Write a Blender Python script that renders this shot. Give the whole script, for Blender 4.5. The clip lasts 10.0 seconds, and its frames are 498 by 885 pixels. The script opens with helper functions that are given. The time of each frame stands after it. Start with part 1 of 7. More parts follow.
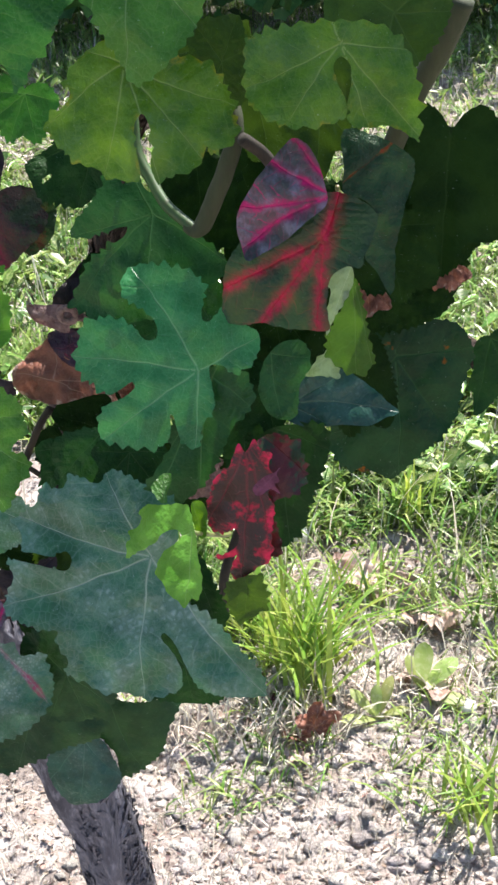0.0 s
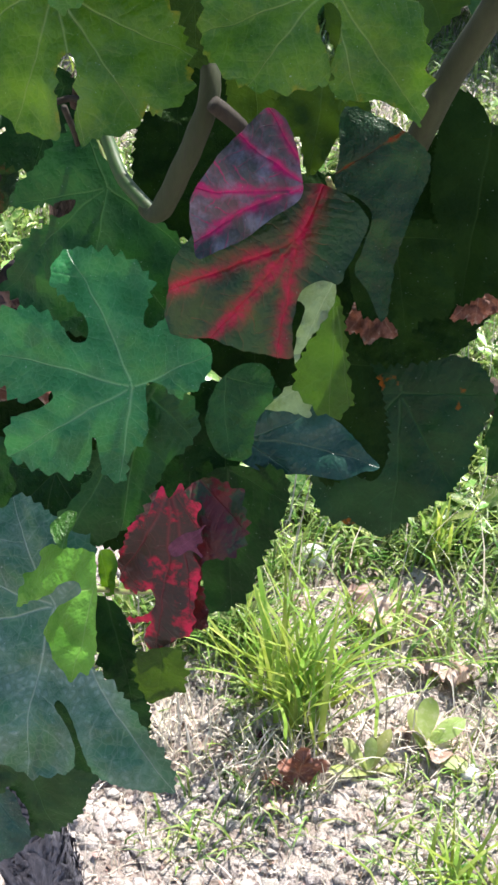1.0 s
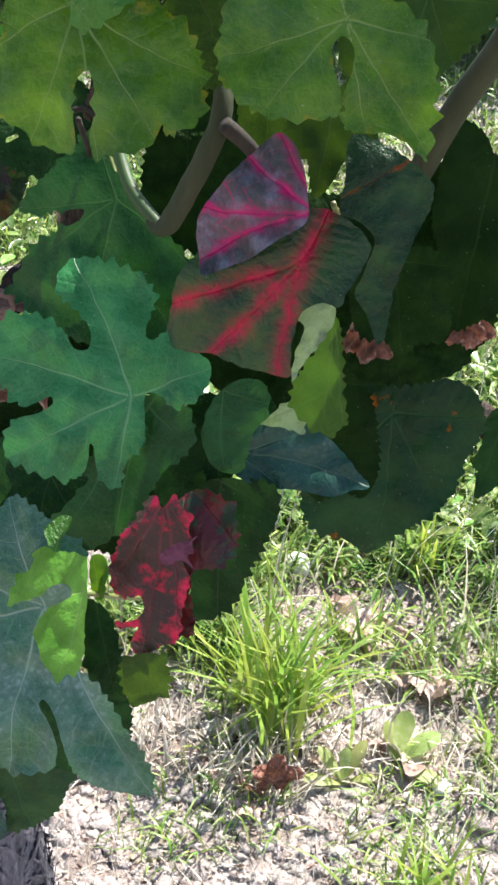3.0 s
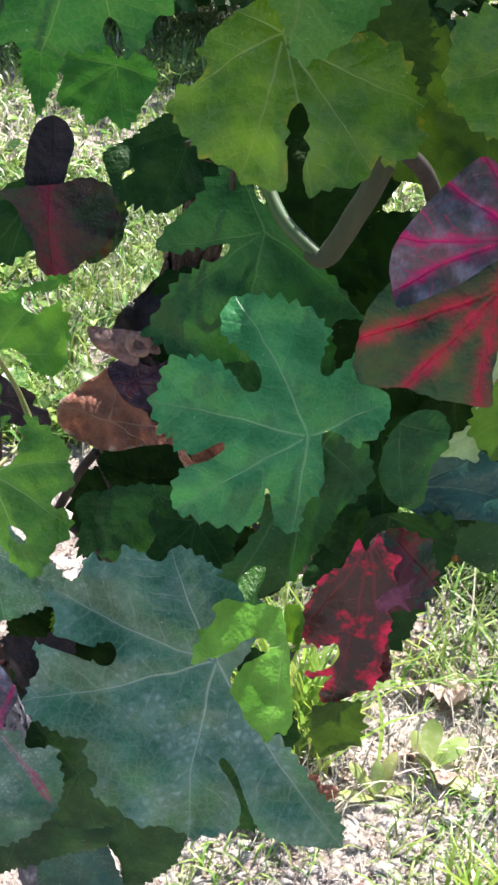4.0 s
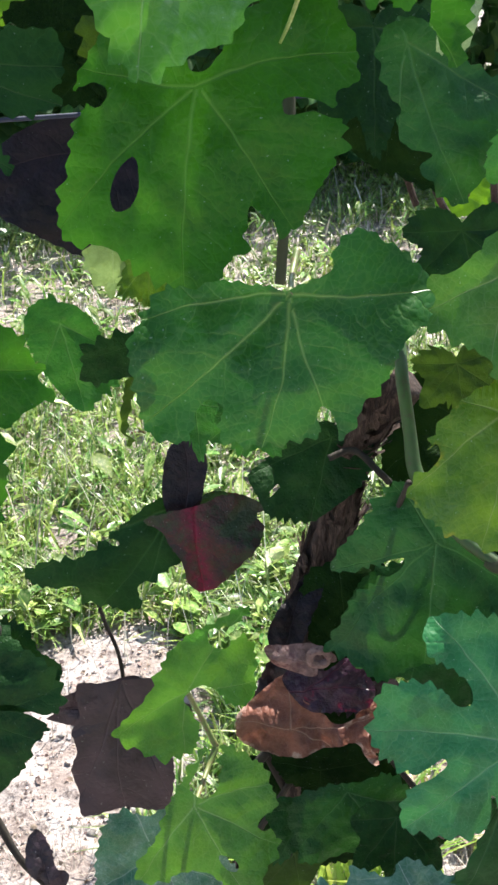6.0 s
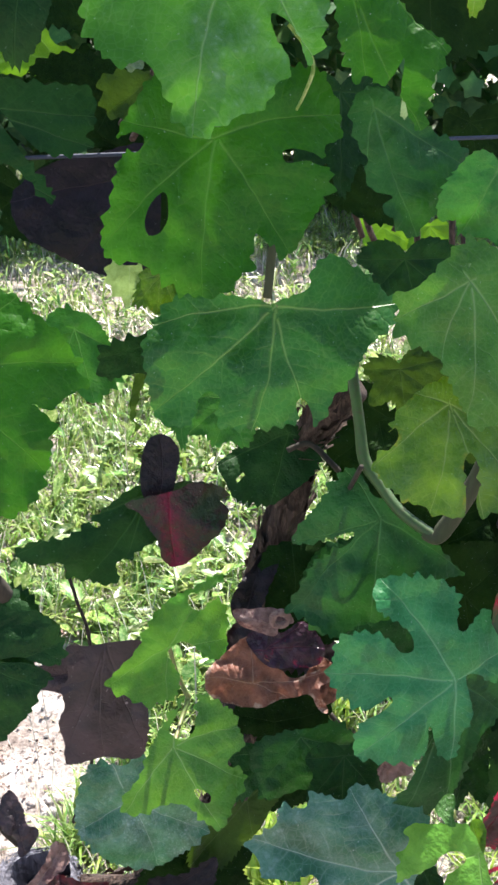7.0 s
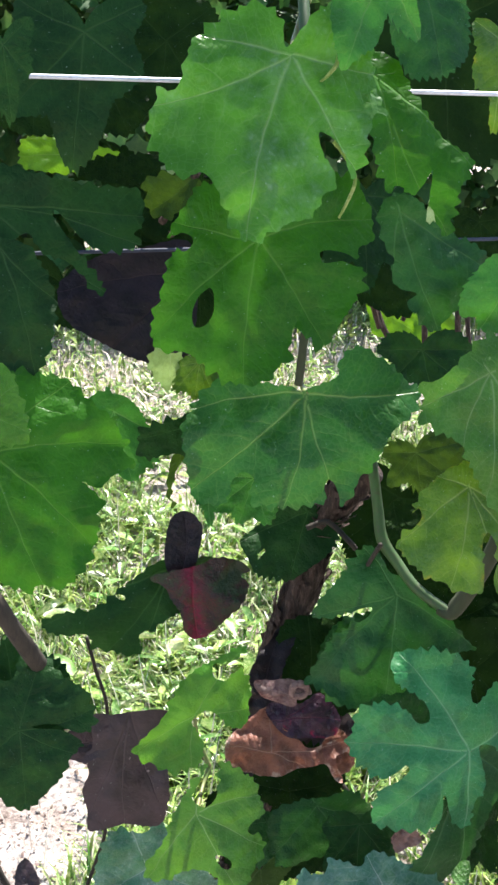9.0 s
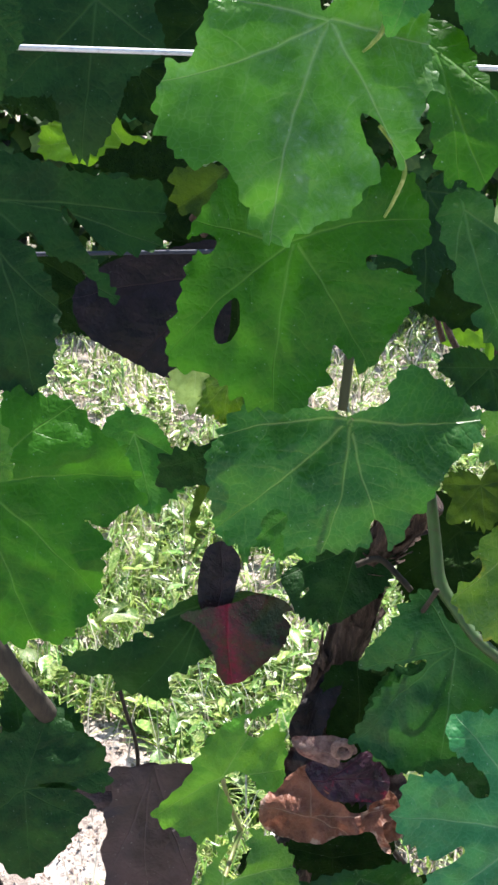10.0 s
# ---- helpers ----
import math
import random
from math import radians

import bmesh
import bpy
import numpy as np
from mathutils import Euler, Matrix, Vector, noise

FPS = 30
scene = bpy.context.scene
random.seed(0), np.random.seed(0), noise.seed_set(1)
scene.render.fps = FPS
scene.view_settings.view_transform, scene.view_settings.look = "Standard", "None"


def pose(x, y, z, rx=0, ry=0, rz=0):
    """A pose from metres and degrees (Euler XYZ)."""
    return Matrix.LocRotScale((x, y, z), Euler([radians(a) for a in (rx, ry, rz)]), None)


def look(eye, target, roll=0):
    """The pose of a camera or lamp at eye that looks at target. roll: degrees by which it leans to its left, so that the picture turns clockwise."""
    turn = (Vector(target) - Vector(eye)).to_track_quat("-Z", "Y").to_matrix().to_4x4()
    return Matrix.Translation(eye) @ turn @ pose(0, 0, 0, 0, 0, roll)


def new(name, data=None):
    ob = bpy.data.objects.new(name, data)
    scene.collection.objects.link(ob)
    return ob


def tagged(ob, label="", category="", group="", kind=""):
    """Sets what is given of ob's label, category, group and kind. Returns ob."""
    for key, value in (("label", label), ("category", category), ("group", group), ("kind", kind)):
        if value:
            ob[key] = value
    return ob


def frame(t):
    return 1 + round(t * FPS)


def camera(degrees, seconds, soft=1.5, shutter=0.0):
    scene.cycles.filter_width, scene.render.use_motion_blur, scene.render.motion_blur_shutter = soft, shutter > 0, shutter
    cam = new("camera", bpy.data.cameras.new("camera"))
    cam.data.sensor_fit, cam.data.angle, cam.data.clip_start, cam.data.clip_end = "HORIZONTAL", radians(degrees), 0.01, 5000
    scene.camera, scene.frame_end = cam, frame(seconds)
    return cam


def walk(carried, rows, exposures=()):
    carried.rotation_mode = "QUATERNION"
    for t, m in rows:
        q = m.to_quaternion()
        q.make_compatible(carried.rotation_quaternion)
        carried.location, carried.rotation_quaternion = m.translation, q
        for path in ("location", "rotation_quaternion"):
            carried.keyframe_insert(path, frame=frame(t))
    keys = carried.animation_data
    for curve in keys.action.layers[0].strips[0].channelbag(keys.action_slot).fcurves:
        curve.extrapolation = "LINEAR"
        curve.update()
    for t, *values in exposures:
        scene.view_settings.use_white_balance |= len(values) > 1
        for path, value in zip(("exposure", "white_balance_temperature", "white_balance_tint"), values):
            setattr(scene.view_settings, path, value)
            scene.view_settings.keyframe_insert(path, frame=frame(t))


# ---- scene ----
from mathutils import geometry

cam = camera(22.9, 10.0, soft=2.8)
PATH = [
    (0, (0.15, 0.082, 1.326), (0.023, 1.805, 0.319), -2.8),
    (0.5, (0.192, 0.191, 1.286), (-0.063, 1.892, 0.266), 0.0),
    (1, (0.201, 0.231, 1.271), (-0.028, 1.94, 0.258), 2.6),
    (1.5, (0.203, 0.237, 1.271), (-0.017, 1.946, 0.257), 3.6),
    (2, (0.206, 0.238, 1.275), (-0.04, 1.94, 0.255), 3.8),
    (2.2, (0.208, 0.239, 1.273), (-0.052, 1.94, 0.254), 3.9),
    (3.3, (0.184, 0.219, 1.284), (0.017, 1.939, 0.278), 7.2),
    (3.5, (0.158, 0.228, 1.284), (0.033, 1.948, 0.271), 7.4),
    (4, (0.066, 0.234, 1.274), (-0.011, 1.972, 0.287), 4.0),
    (4.5, (-0.053, 0.218, 1.294), (0.004, 2.005, 0.399), 0.5),
    (5, (-0.111, 0.194, 1.356), (0.019, 1.997, 0.499), -1.2),
    (5.2, (-0.103, 0.212, 1.363), (0.003, 2.032, 0.542), -1.5),
    (6.3, (-0.084, 0.262, 1.396), (0.0, 2.078, 0.561), -2.5),
    (6.5, (-0.105, 0.229, 1.402), (0.056, 2.042, 0.575), -1.5),
    (7, (-0.149, 0.147, 1.414), (0.123, 1.965, 0.625), 0.5),
    (7.5, (-0.176, 0.11, 1.42), (0.131, 1.942, 0.68), 0.9),
    (8, (-0.186, 0.101, 1.424), (0.126, 1.95, 0.729), 1.2),
    (8.5, (-0.188, 0.1, 1.425), (0.128, 1.958, 0.758), 1.5),
    (9, (-0.184, 0.112, 1.431), (0.124, 1.971, 0.759), 1.6),
    (9.5, (-0.167, 0.139, 1.422), (0.091, 2.008, 0.759), 1.6),
    (10, (-0.147, 0.203, 1.417), (0.033, 2.075, 0.736), 1.4),
]
walk(cam, [(t, look(eye, target, roll)) for t, eye, target, roll in PATH],
     exposures=[(0.0, 1.24), (2.2, 1.24), (4.5, 1.38), (5.2, 1.32), (6.5, 1.40), (7.2, 1.56), (9.0, 1.56), (10.0, 1.46)])

# ---- light: midday sun from behind the vine row, blue sky ----
SUN_AZ, SUN_EL = 28.0, 56.0      # degrees east of straight ahead, above the horizon
world = bpy.data.worlds.new("sky")
scene.world = world
world.use_nodes = True
sky = world.node_tree.nodes.new("ShaderNodeTexSky")
sky.sky_type = "NISHITA"
sky.sun_disc = False
sky.sun_elevation, sky.sun_rotation = radians(SUN_EL), radians(SUN_AZ)
world.node_tree.links.new(sky.outputs[0], world.node_tree.nodes["Background"].inputs[0])
world.node_tree.nodes["Background"].inputs[1].default_value = 0.1
sun = new("sun", bpy.data.lights.new("sun", "SUN"))
sun.data.energy, sun.data.angle, sun.data.color = 5.0, radians(0.5), (1.0, 0.955, 0.89)
sun_dir = Vector((math.sin(radians(SUN_AZ)) * math.cos(radians(SUN_EL)), math.cos(radians(SUN_AZ)) * math.cos(radians(SUN_EL)), math.sin(radians(SUN_EL))))
sun.matrix_world = look(sun_dir * 20, (0, 0, 0))

# ---- materials ----
def nodes_of(name):
    m = bpy.data.materials.new(name)
    m.use_nodes = True
    t = m.node_tree
    t.nodes.clear()
    return m, t


def add(t, kind):
    return t.nodes.new(kind)


def mathn(t, op, a, b=None, c=None, clamp=False):
    n = t.nodes.new("ShaderNodeMath")
    n.operation, n.use_clamp = op, clamp
    for i, v in enumerate((a, b, c)):
        if v is None:
            continue
        if isinstance(v, (int, float)):
            n.inputs[i].default_value = v
        else:
            t.links.new(v, n.inputs[i])
    return n.outputs[0]


def step(t, v, lo, hi, out0=0.0, out1=1.0):
    n = t.nodes.new("ShaderNodeMapRange")
    n.interpolation_type = "SMOOTHSTEP"
    t.links.new(v, n.inputs[0])
    for i, x in zip((1, 2, 3, 4), (lo, hi, out0, out1)):
        n.inputs[i].default_value = x
    return n.outputs[0]


def mixc(t, f, a, b, blend="MIX"):
    n = t.nodes.new("ShaderNodeMix")
    n.data_type, n.blend_type = "RGBA", blend
    for i, v in ((0, f), (6, a), (7, b)):
        if isinstance(v, (int, float)):
            n.inputs[i].default_value = v
        elif isinstance(v, tuple):
            n.inputs[i].default_value = (*v, 1.0)
        else:
            t.links.new(v, n.inputs[i])
    return n.outputs[2]


def noise_at(t, co, scale, detail=4.0, rough=0.55, seed=None):
    n = t.nodes.new("ShaderNodeTexNoise")
    n.noise_dimensions = "4D" if seed is not None else "3D"
    n.inputs["Scale"].default_value, n.inputs["Detail"].default_value, n.inputs["Roughness"].default_value = scale, detail, rough
    t.links.new(co, n.inputs["Vector"])
    if seed is not None:
        t.links.new(seed, n.inputs["W"])
    return n.outputs["Fac"]


def leaf_mat(name, deep, pale, vein, through_col, gloss=0.5, trans=0.35, blotch=None, blotch_at=(0.5, 0.62), vein_w=0.008,
             tint_vein=None, tint_reach=0.10, sky_sheen=0.0, margin=None, spots=None, net=0.5, spec=0.4, net_scale=24.0, stripes=1.0, dust=0.35, tint_edge=(0.25, 0.10, 0.02), blotch_scale=2.3, margin_at=(0.92, 1.18)):
    """A vine leaf: lamina mottled between deep and pale, a raised pale vein net, light passing through, blotches of another
    colour and colour that follows the veins where the leaf is turning."""
    m, t = nodes_of(name)
    uv = add(t, "ShaderNodeUVMap")
    uv.uv_map = "vein"
    lam = add(t, "ShaderNodeUVMap")
    lam.uv_map = "blade"
    info = add(t, "ShaderNodeObjectInfo")
    seed = mathn(t, "MULTIPLY", info.outputs["Random"], 37.0)
    sep = add(t, "ShaderNodeSeparateXYZ")
    t.links.new(uv.outputs[0], sep.inputs[0])
    wob = noise_at(t, lam.outputs[0], 9.0, 2.0, 0.5, seed)
    sway = mathn(t, "MULTIPLY", mathn(t, "SUBTRACT", noise_at(t, lam.outputs[0], 4.0, 1.0, 0.5, seed), 0.5), 0.05)
    u, v = sep.outputs[0], mathn(t, "ABSOLUTE", mathn(t, "ADD", sep.outputs[1], sway))
    wobc = mathn(t, "MULTIPLY", mathn(t, "SUBTRACT", wob, 0.5), 0.12)
    # main veins taper towards the lobe tips
    width = mathn(t, "MULTIPLY_ADD", mathn(t, "SUBTRACT", 1.05, u, clamp=True), vein_w, vein_w * 0.25)
    main = mathn(t, "POWER", mathn(t, "SUBTRACT", 1.0, mathn(t, "DIVIDE", v, mathn(t, "MULTIPLY", width, 1.6)), clamp=True), 1.2)
    halo = mathn(t, "SUBTRACT", 1.0, mathn(t, "DIVIDE", v, mathn(t, "MULTIPLY", width, 9.0)), clamp=True)
    # side veins leave the main vein at a slant
    run = mathn(t, "ADD", mathn(t, "SUBTRACT", u, mathn(t, "MULTIPLY", v, 0.85)), wobc)
    saw = mathn(t, "PINGPONG", mathn(t, "MULTIPLY", run, 6.2), 0.5)
    side = mathn(t, "POWER", mathn(t, "SUBTRACT", 1.0, mathn(t, "DIVIDE", saw, 0.085), clamp=True), 1.5)
    side = mathn(t, "MULTIPLY", side, step(t, v, 0.32, 0.12))
    vor = t.nodes.new("ShaderNodeTexVoronoi")
    vor.feature = "DISTANCE_TO_EDGE"
    vor.inputs["Scale"].default_value = net_scale
    t.links.new(lam.outputs[0], vor.inputs["Vector"])
    netv = step(t, vor.outputs["Distance"], 0.10, 0.0)
    veins = mathn(t, "MAXIMUM", main, mathn(t, "MULTIPLY", mathn(t, "MULTIPLY", side, step(t, wob, 0.34, 0.64, 0.15, 1.0)), 0.30))
    n1 = noise_at(t, lam.outputs[0], 3.1, 5.0, 0.6, seed)
    n2 = noise_at(t, lam.outputs[0], 30.0, 3.0, 0.6, seed)
    dim = tuple(0.72 * c for c in deep)
    base = mixc(t, step(t, n1, 0.36, 0.64), dim, pale)
    base = mixc(t, mathn(t, "MULTIPLY", n2, 0.35), base, deep)
    base = mixc(t, mathn(t, "MULTIPLY", netv, 0.22 * net), base, vein)
    if blotch:
        base = mixc(t, step(t, noise_at(t, lam.outputs[0], blotch_scale, 5.0, 0.65, mathn(t, "ADD", seed, 3.0)), *blotch_at), base, blotch)
    if tint_vein:
        near = mathn(t, "SUBTRACT", mathn(t, "MINIMUM", v, mathn(t, "MULTIPLY_ADD", saw, 0.5, 0.03 + (1 - stripes))), mathn(t, "MULTIPLY", mathn(t, "SUBTRACT", n1, 0.5), 0.22))
        patch = step(t, noise_at(t, lam.outputs[0], 4.5, 3.0, 0.6, mathn(t, "ADD", seed, 9.0)), 0.36, 0.58)
        fleck = mathn(t, "MULTIPLY", mathn(t, "MULTIPLY_ADD", patch, 0.85, 0.15), step(t, noise_at(t, lam.outputs[0], 17.0, 4.0, 0.7, seed), 0.36, 0.60, 0.35, 1.0))
        base = mixc(t, mathn(t, "MULTIPLY", step(t, near, tint_reach, 0.0), fleck), base, tint_vein)
        base = mixc(t, mathn(t, "MULTIPLY", step(t, near, tint_reach * 1.6, tint_reach * 0.7), mathn(t, "MULTIPLY", patch, 0.35)), base, tint_edge)
    if margin:
        edge = add(t, "ShaderNodeAttribute")
        edge.attribute_name = "rim"
        base = mixc(t, step(t, mathn(t, "ADD", edge.outputs["Fac"], mathn(t, "MULTIPLY", mathn(t, "SUBTRACT", noise_at(t, lam.outputs[0], 6.0, 5.0, 0.7, seed), 0.5), 1.5)), *margin_at), base, margin)
    if spots:
        base = mixc(t, step(t, noise_at(t, lam.outputs[0], 14.0, 2.0, 0.5, seed), 0.70, 0.76), base, spots)
    base = mixc(t, mathn(t, "MULTIPLY", halo, 0.08), base, vein)
    col = mixc(t, mathn(t, "MULTIPLY", veins, mathn(t, "MULTIPLY_ADD", fleck, 0.55, 0.15) if tint_vein else 0.72), base, vein)
    hsv = t.nodes.new("ShaderNodeHueSaturation")
    t.links.new(col, hsv.inputs["Color"])
    t.links.new(mathn(t, "MULTIPLY_ADD", info.outputs["Random"], 0.24, 0.88), hsv.inputs["Value"])
    hsv.inputs["Saturation"].default_value = 1.08
    if sky_sheen:
        # patchy pale sheen of the sky, painted into the leaf colour
        crest = step(t, vor.outputs["Distance"], 0.0, 0.35, 0.45, 1.25)
        sheen_mask = mathn(t, "MULTIPLY", step(t, noise_at(t, lam.outputs[0], 2.2, 7.0, 0.75, seed), 0.44, 0.72), crest)
        sheen_dust = mixc(t, mathn(t, "MULTIPLY", sheen_mask, sky_sheen, clamp=True), hsv.outputs[0], (0.42, 0.53, 0.49))
    else:
        sheen_dust = hsv.outputs[0]
    # tiny pale specks
    speck = step(t, noise_at(t, lam.outputs[0], 55.0, 1.0, 0.4, seed), 0.735, 0.775)
    sheen_dust = mixc(t, mathn(t, "MULTIPLY", speck, dust), sheen_dust, (0.45, 0.52, 0.48))
    # relief: veins sunk, lamina quilted
    hgt = mathn(t, "ADD", mathn(t, "MULTIPLY", veins, -0.9), mathn(t, "MULTIPLY", vor.outputs["Distance"], 0.8))
    hgt = mathn(t, "ADD", hgt, mathn(t, "MULTIPLY", n2, 0.35))
    hgt = mathn(t, "ADD", hgt, mathn(t, "MULTIPLY", noise_at(t, lam.outputs[0], 7.0, 2.0, 0.5, seed), 4.2))
    hgt = mathn(t, "ADD", hgt, mathn(t, "MULTIPLY", mathn(t, "MULTIPLY", saw, mathn(t, "MULTIPLY", step(t, v, 0.0, 0.10), step(t, v, 0.35, 0.15))), 0.9))
    bump = t.nodes.new("ShaderNodeBump")
    bump.inputs["Strength"].default_value, bump.inputs["Distance"].default_value = 0.60, 0.0009
    t.links.new(hgt, bump.inputs["Height"])
    p = t.nodes.new("ShaderNodeBsdfPrincipled")
    t.links.new(sheen_dust, p.inputs["Base Color"])
    t.links.new(bump.outputs[0], p.inputs["Normal"])
    p.inputs["Roughness"].default_value = 1.0 - gloss
    t.links.new(mathn(t, "MULTIPLY_ADD", n1, 0.24, 0.74 - gloss), p.inputs["Roughness"])
    p.inputs["Specular IOR Level"].default_value = spec
    tr = t.nodes.new("ShaderNodeBsdfTranslucent")
    t.links.new(mixc(t, 0.75, hsv.outputs[0], mixc(t, mathn(t, "MULTIPLY", veins, 0.5), through_col, deep)), tr.inputs["Color"])
    if tint_vein:
        t.links.new(mixc(t, 0.5, hsv.outputs[0], through_col), tr.inputs["Color"])
    mx = t.nodes.new("ShaderNodeMixShader")
    mx.inputs[0].default_value = trans
    t.links.new(p.outputs[0], mx.inputs[1])
    t.links.new(tr.outputs[0], mx.inputs[2])
    out = t.nodes.new("ShaderNodeOutputMaterial")
    t.links.new(mx.outputs[0], out.inputs[0])
    return m


def rough_mat(name, colours, scale, rough=0.85, bump=0.4, dist=0.004, stretch=(1, 1, 1), trans=0.0, fine=6.0, metal=0.0, per_object=0.0, per_island=0.0):
    """Soil, bark, dead leaf, grass: three colours through two scales of noise."""
    m, t = nodes_of(name)
    co = t.nodes.new("ShaderNodeTexCoord")
    mp = t.nodes.new("ShaderNodeMapping")
    mp.inputs["Scale"].default_value = stretch
    t.links.new(co.outputs["Object"], mp.inputs[0])
    n1 = noise_at(t, mp.outputs[0], scale, 6.0, 0.65)
    n2 = noise_at(t, mp.outputs[0], scale * fine, 5.0, 0.7)
    c = mixc(t, step(t, n1, 0.35, 0.65), colours[0], colours[1])
    c = mixc(t, step(t, n2, 0.45, 0.72), c, colours[2])
    if per_object or per_island:
        hsv = t.nodes.new("ShaderNodeHueSaturation")
        t.links.new(c, hsv.inputs["Color"])
        if per_island:
            src = t.nodes.new("ShaderNodeNewGeometry").outputs["Random Per Island"]
        else:
            src = t.nodes.new("ShaderNodeObjectInfo").outputs["Random"]
        k = per_object + per_island
        t.links.new(mathn(t, "MULTIPLY_ADD", src, k, 1.0 - k / 2), hsv.inputs["Value"])
        t.links.new(mathn(t, "MULTIPLY_ADD", mathn(t, "FRACT", mathn(t, "MULTIPLY", src, 7.3)), 0.06, 0.47), hsv.inputs["Hue"])
        c = hsv.outputs[0]
    b = t.nodes.new("ShaderNodeBump")
    b.inputs["Strength"].default_value, b.inputs["Distance"].default_value = bump, dist
    t.links.new(mathn(t, "ADD", n1, mathn(t, "MULTIPLY", n2, 0.6)), b.inputs["Height"])
    p = t.nodes.new("ShaderNodeBsdfPrincipled")
    t.links.new(c, p.inputs["Base Color"])
    t.links.new(b.outputs[0], p.inputs["Normal"])
    p.inputs["Roughness"].default_value, p.inputs["Metallic"].default_value = rough, metal
    out = t.nodes.new("ShaderNodeOutputMaterial")
    last = p.outputs[0]
    if trans:
        tr = t.nodes.new("ShaderNodeBsdfTranslucent")
        t.links.new(c, tr.inputs["Color"])
        mx = t.nodes.new("ShaderNodeMixShader")
        mx.inputs[0].default_value = trans
        t.links.new(last, mx.inputs[1])
        t.links.new(tr.outputs[0], mx.inputs[2])
        last = mx.outputs[0]
    t.links.new(last, out.inputs[0])
    return m


GREEN = leaf_mat("leaf_green", (0.028, 0.135, 0.020), (0.050, 0.19, 0.034), (0.16, 0.32, 0.10), (0.08, 0.32, 0.012), gloss=0.45, trans=0.20)
# darker copy of GREEN; the top leaf's cast shadow is in this colour
LEAFY = leaf_mat("leaf_darkened_green", (0.0195, 0.100, 0.007), (0.032, 0.132, 0.012), (0.11, 0.25, 0.05), (0.08, 0.30, 0.006), gloss=0.45, trans=0.22, spec=0.25)
INK = leaf_mat("leaf_dry_blackish", (0.012, 0.009, 0.012), (0.026, 0.018, 0.024), (0.035, 0.022, 0.028), (0.02, 0.01, 0.01), gloss=0.4, trans=0.03, spec=0.25)
DEEP = leaf_mat("leaf_deep_green", (0.020, 0.095, 0.017), (0.030, 0.122, 0.026), (0.24, 0.38, 0.12), (0.05, 0.24, 0.008), gloss=0.5, trans=0.24, spec=0.4)
# TEAL and WAXY: bluish base colours also carry sky light on shaded leaves
TEAL = leaf_mat("leaf_blue_green", (0.028, 0.158, 0.052), (0.044, 0.200, 0.074), (0.20, 0.38, 0.20), (0.06, 0.26, 0.02), gloss=0.45, trans=0.18)
WAXY = leaf_mat("leaf_waxy", (0.026, 0.112, 0.056), (0.054, 0.172, 0.096), (0.46, 0.56, 0.46), (0.06, 0.22, 0.02), gloss=0.54, trans=0.14, sky_sheen=0.62, spec=0.5, vein_w=0.0055)
# old dark green leaf, darkened further to hold the canopy's shade
DARK = leaf_mat("leaf_dark_shaded", (0.009, 0.038, 0.010), (0.018, 0.058, 0.015), (0.045, 0.10, 0.034), (0.02, 0.08, 0.005), gloss=0.36, trans=0.12, spec=0.16)
# green lowered so that shade behind front leaves is in the colour
MID = leaf_mat("leaf_mid_shaded", (0.014, 0.068, 0.018), (0.024, 0.095, 0.026), (0.09, 0.19, 0.07), (0.04, 0.17, 0.01), gloss=0.42, trans=0.2, spec=0.3)
YOUNG = leaf_mat("leaf_young", (0.045, 0.178, 0.016), (0.074, 0.230, 0.030), (0.24, 0.42, 0.12), (0.18, 0.42, 0.02), gloss=0.5, trans=0.30)
# lighter green with a painted sheen, for the glossy top leaf
SHEEN = leaf_mat("leaf_sheen", (0.044, 0.178, 0.018), (0.086, 0.255, 0.036), (0.24, 0.40, 0.16), (0.12, 0.38, 0.010), gloss=0.50, trans=0.23, sky_sheen=0.38, spec=0.36)
MATTE = leaf_mat("leaf_yellowing", (0.032, 0.118, 0.009), (0.092, 0.192, 0.014), (0.26, 0.36, 0.12), (0.14, 0.26, 0.004), gloss=0.46, trans=0.23, net=0.5, spec=0.38, margin=(0.25, 0.21, 0.012), margin_at=(0.98, 1.34), sky_sheen=0.10)
LIME = leaf_mat("leaf_lime", (0.06, 0.19, 0.015), (0.10, 0.25, 0.025), (0.22, 0.38, 0.09), (0.24, 0.46, 0.012), gloss=0.4, trans=0.36)
# near-black green: canopy shade painted into the colour of inner leaves
SHADE = leaf_mat("leaf_shade_painted", (0.010, 0.028, 0.007), (0.018, 0.042, 0.010), (0.03, 0.06, 0.018), (0.012, 0.04, 0.002), gloss=0.25, trans=0.07, spec=0.06)
REDDENING = leaf_mat("leaf_reddening", (0.010, 0.044, 0.012), (0.026, 0.074, 0.016), (0.56, 0.012, 0.045), (0.08, 0.06, 0.012), gloss=0.45, trans=0.10, tint_vein=(0.56, 0.005, 0.085), tint_reach=0.085, stripes=0.0, vein_w=0.016, net=0.0, tint_edge=(0.24, 0.035, 0.03))
RUSTY = leaf_mat("leaf_rusty", (0.008, 0.034, 0.012), (0.013, 0.048, 0.017), (0.03, 0.08, 0.03), (0.012, 0.06, 0.005), gloss=0.42, trans=0.10, spec=0.2, blotch=(0.26, 0.075, 0.012), blotch_at=(0.63, 0.69), blotch_scale=3.0)
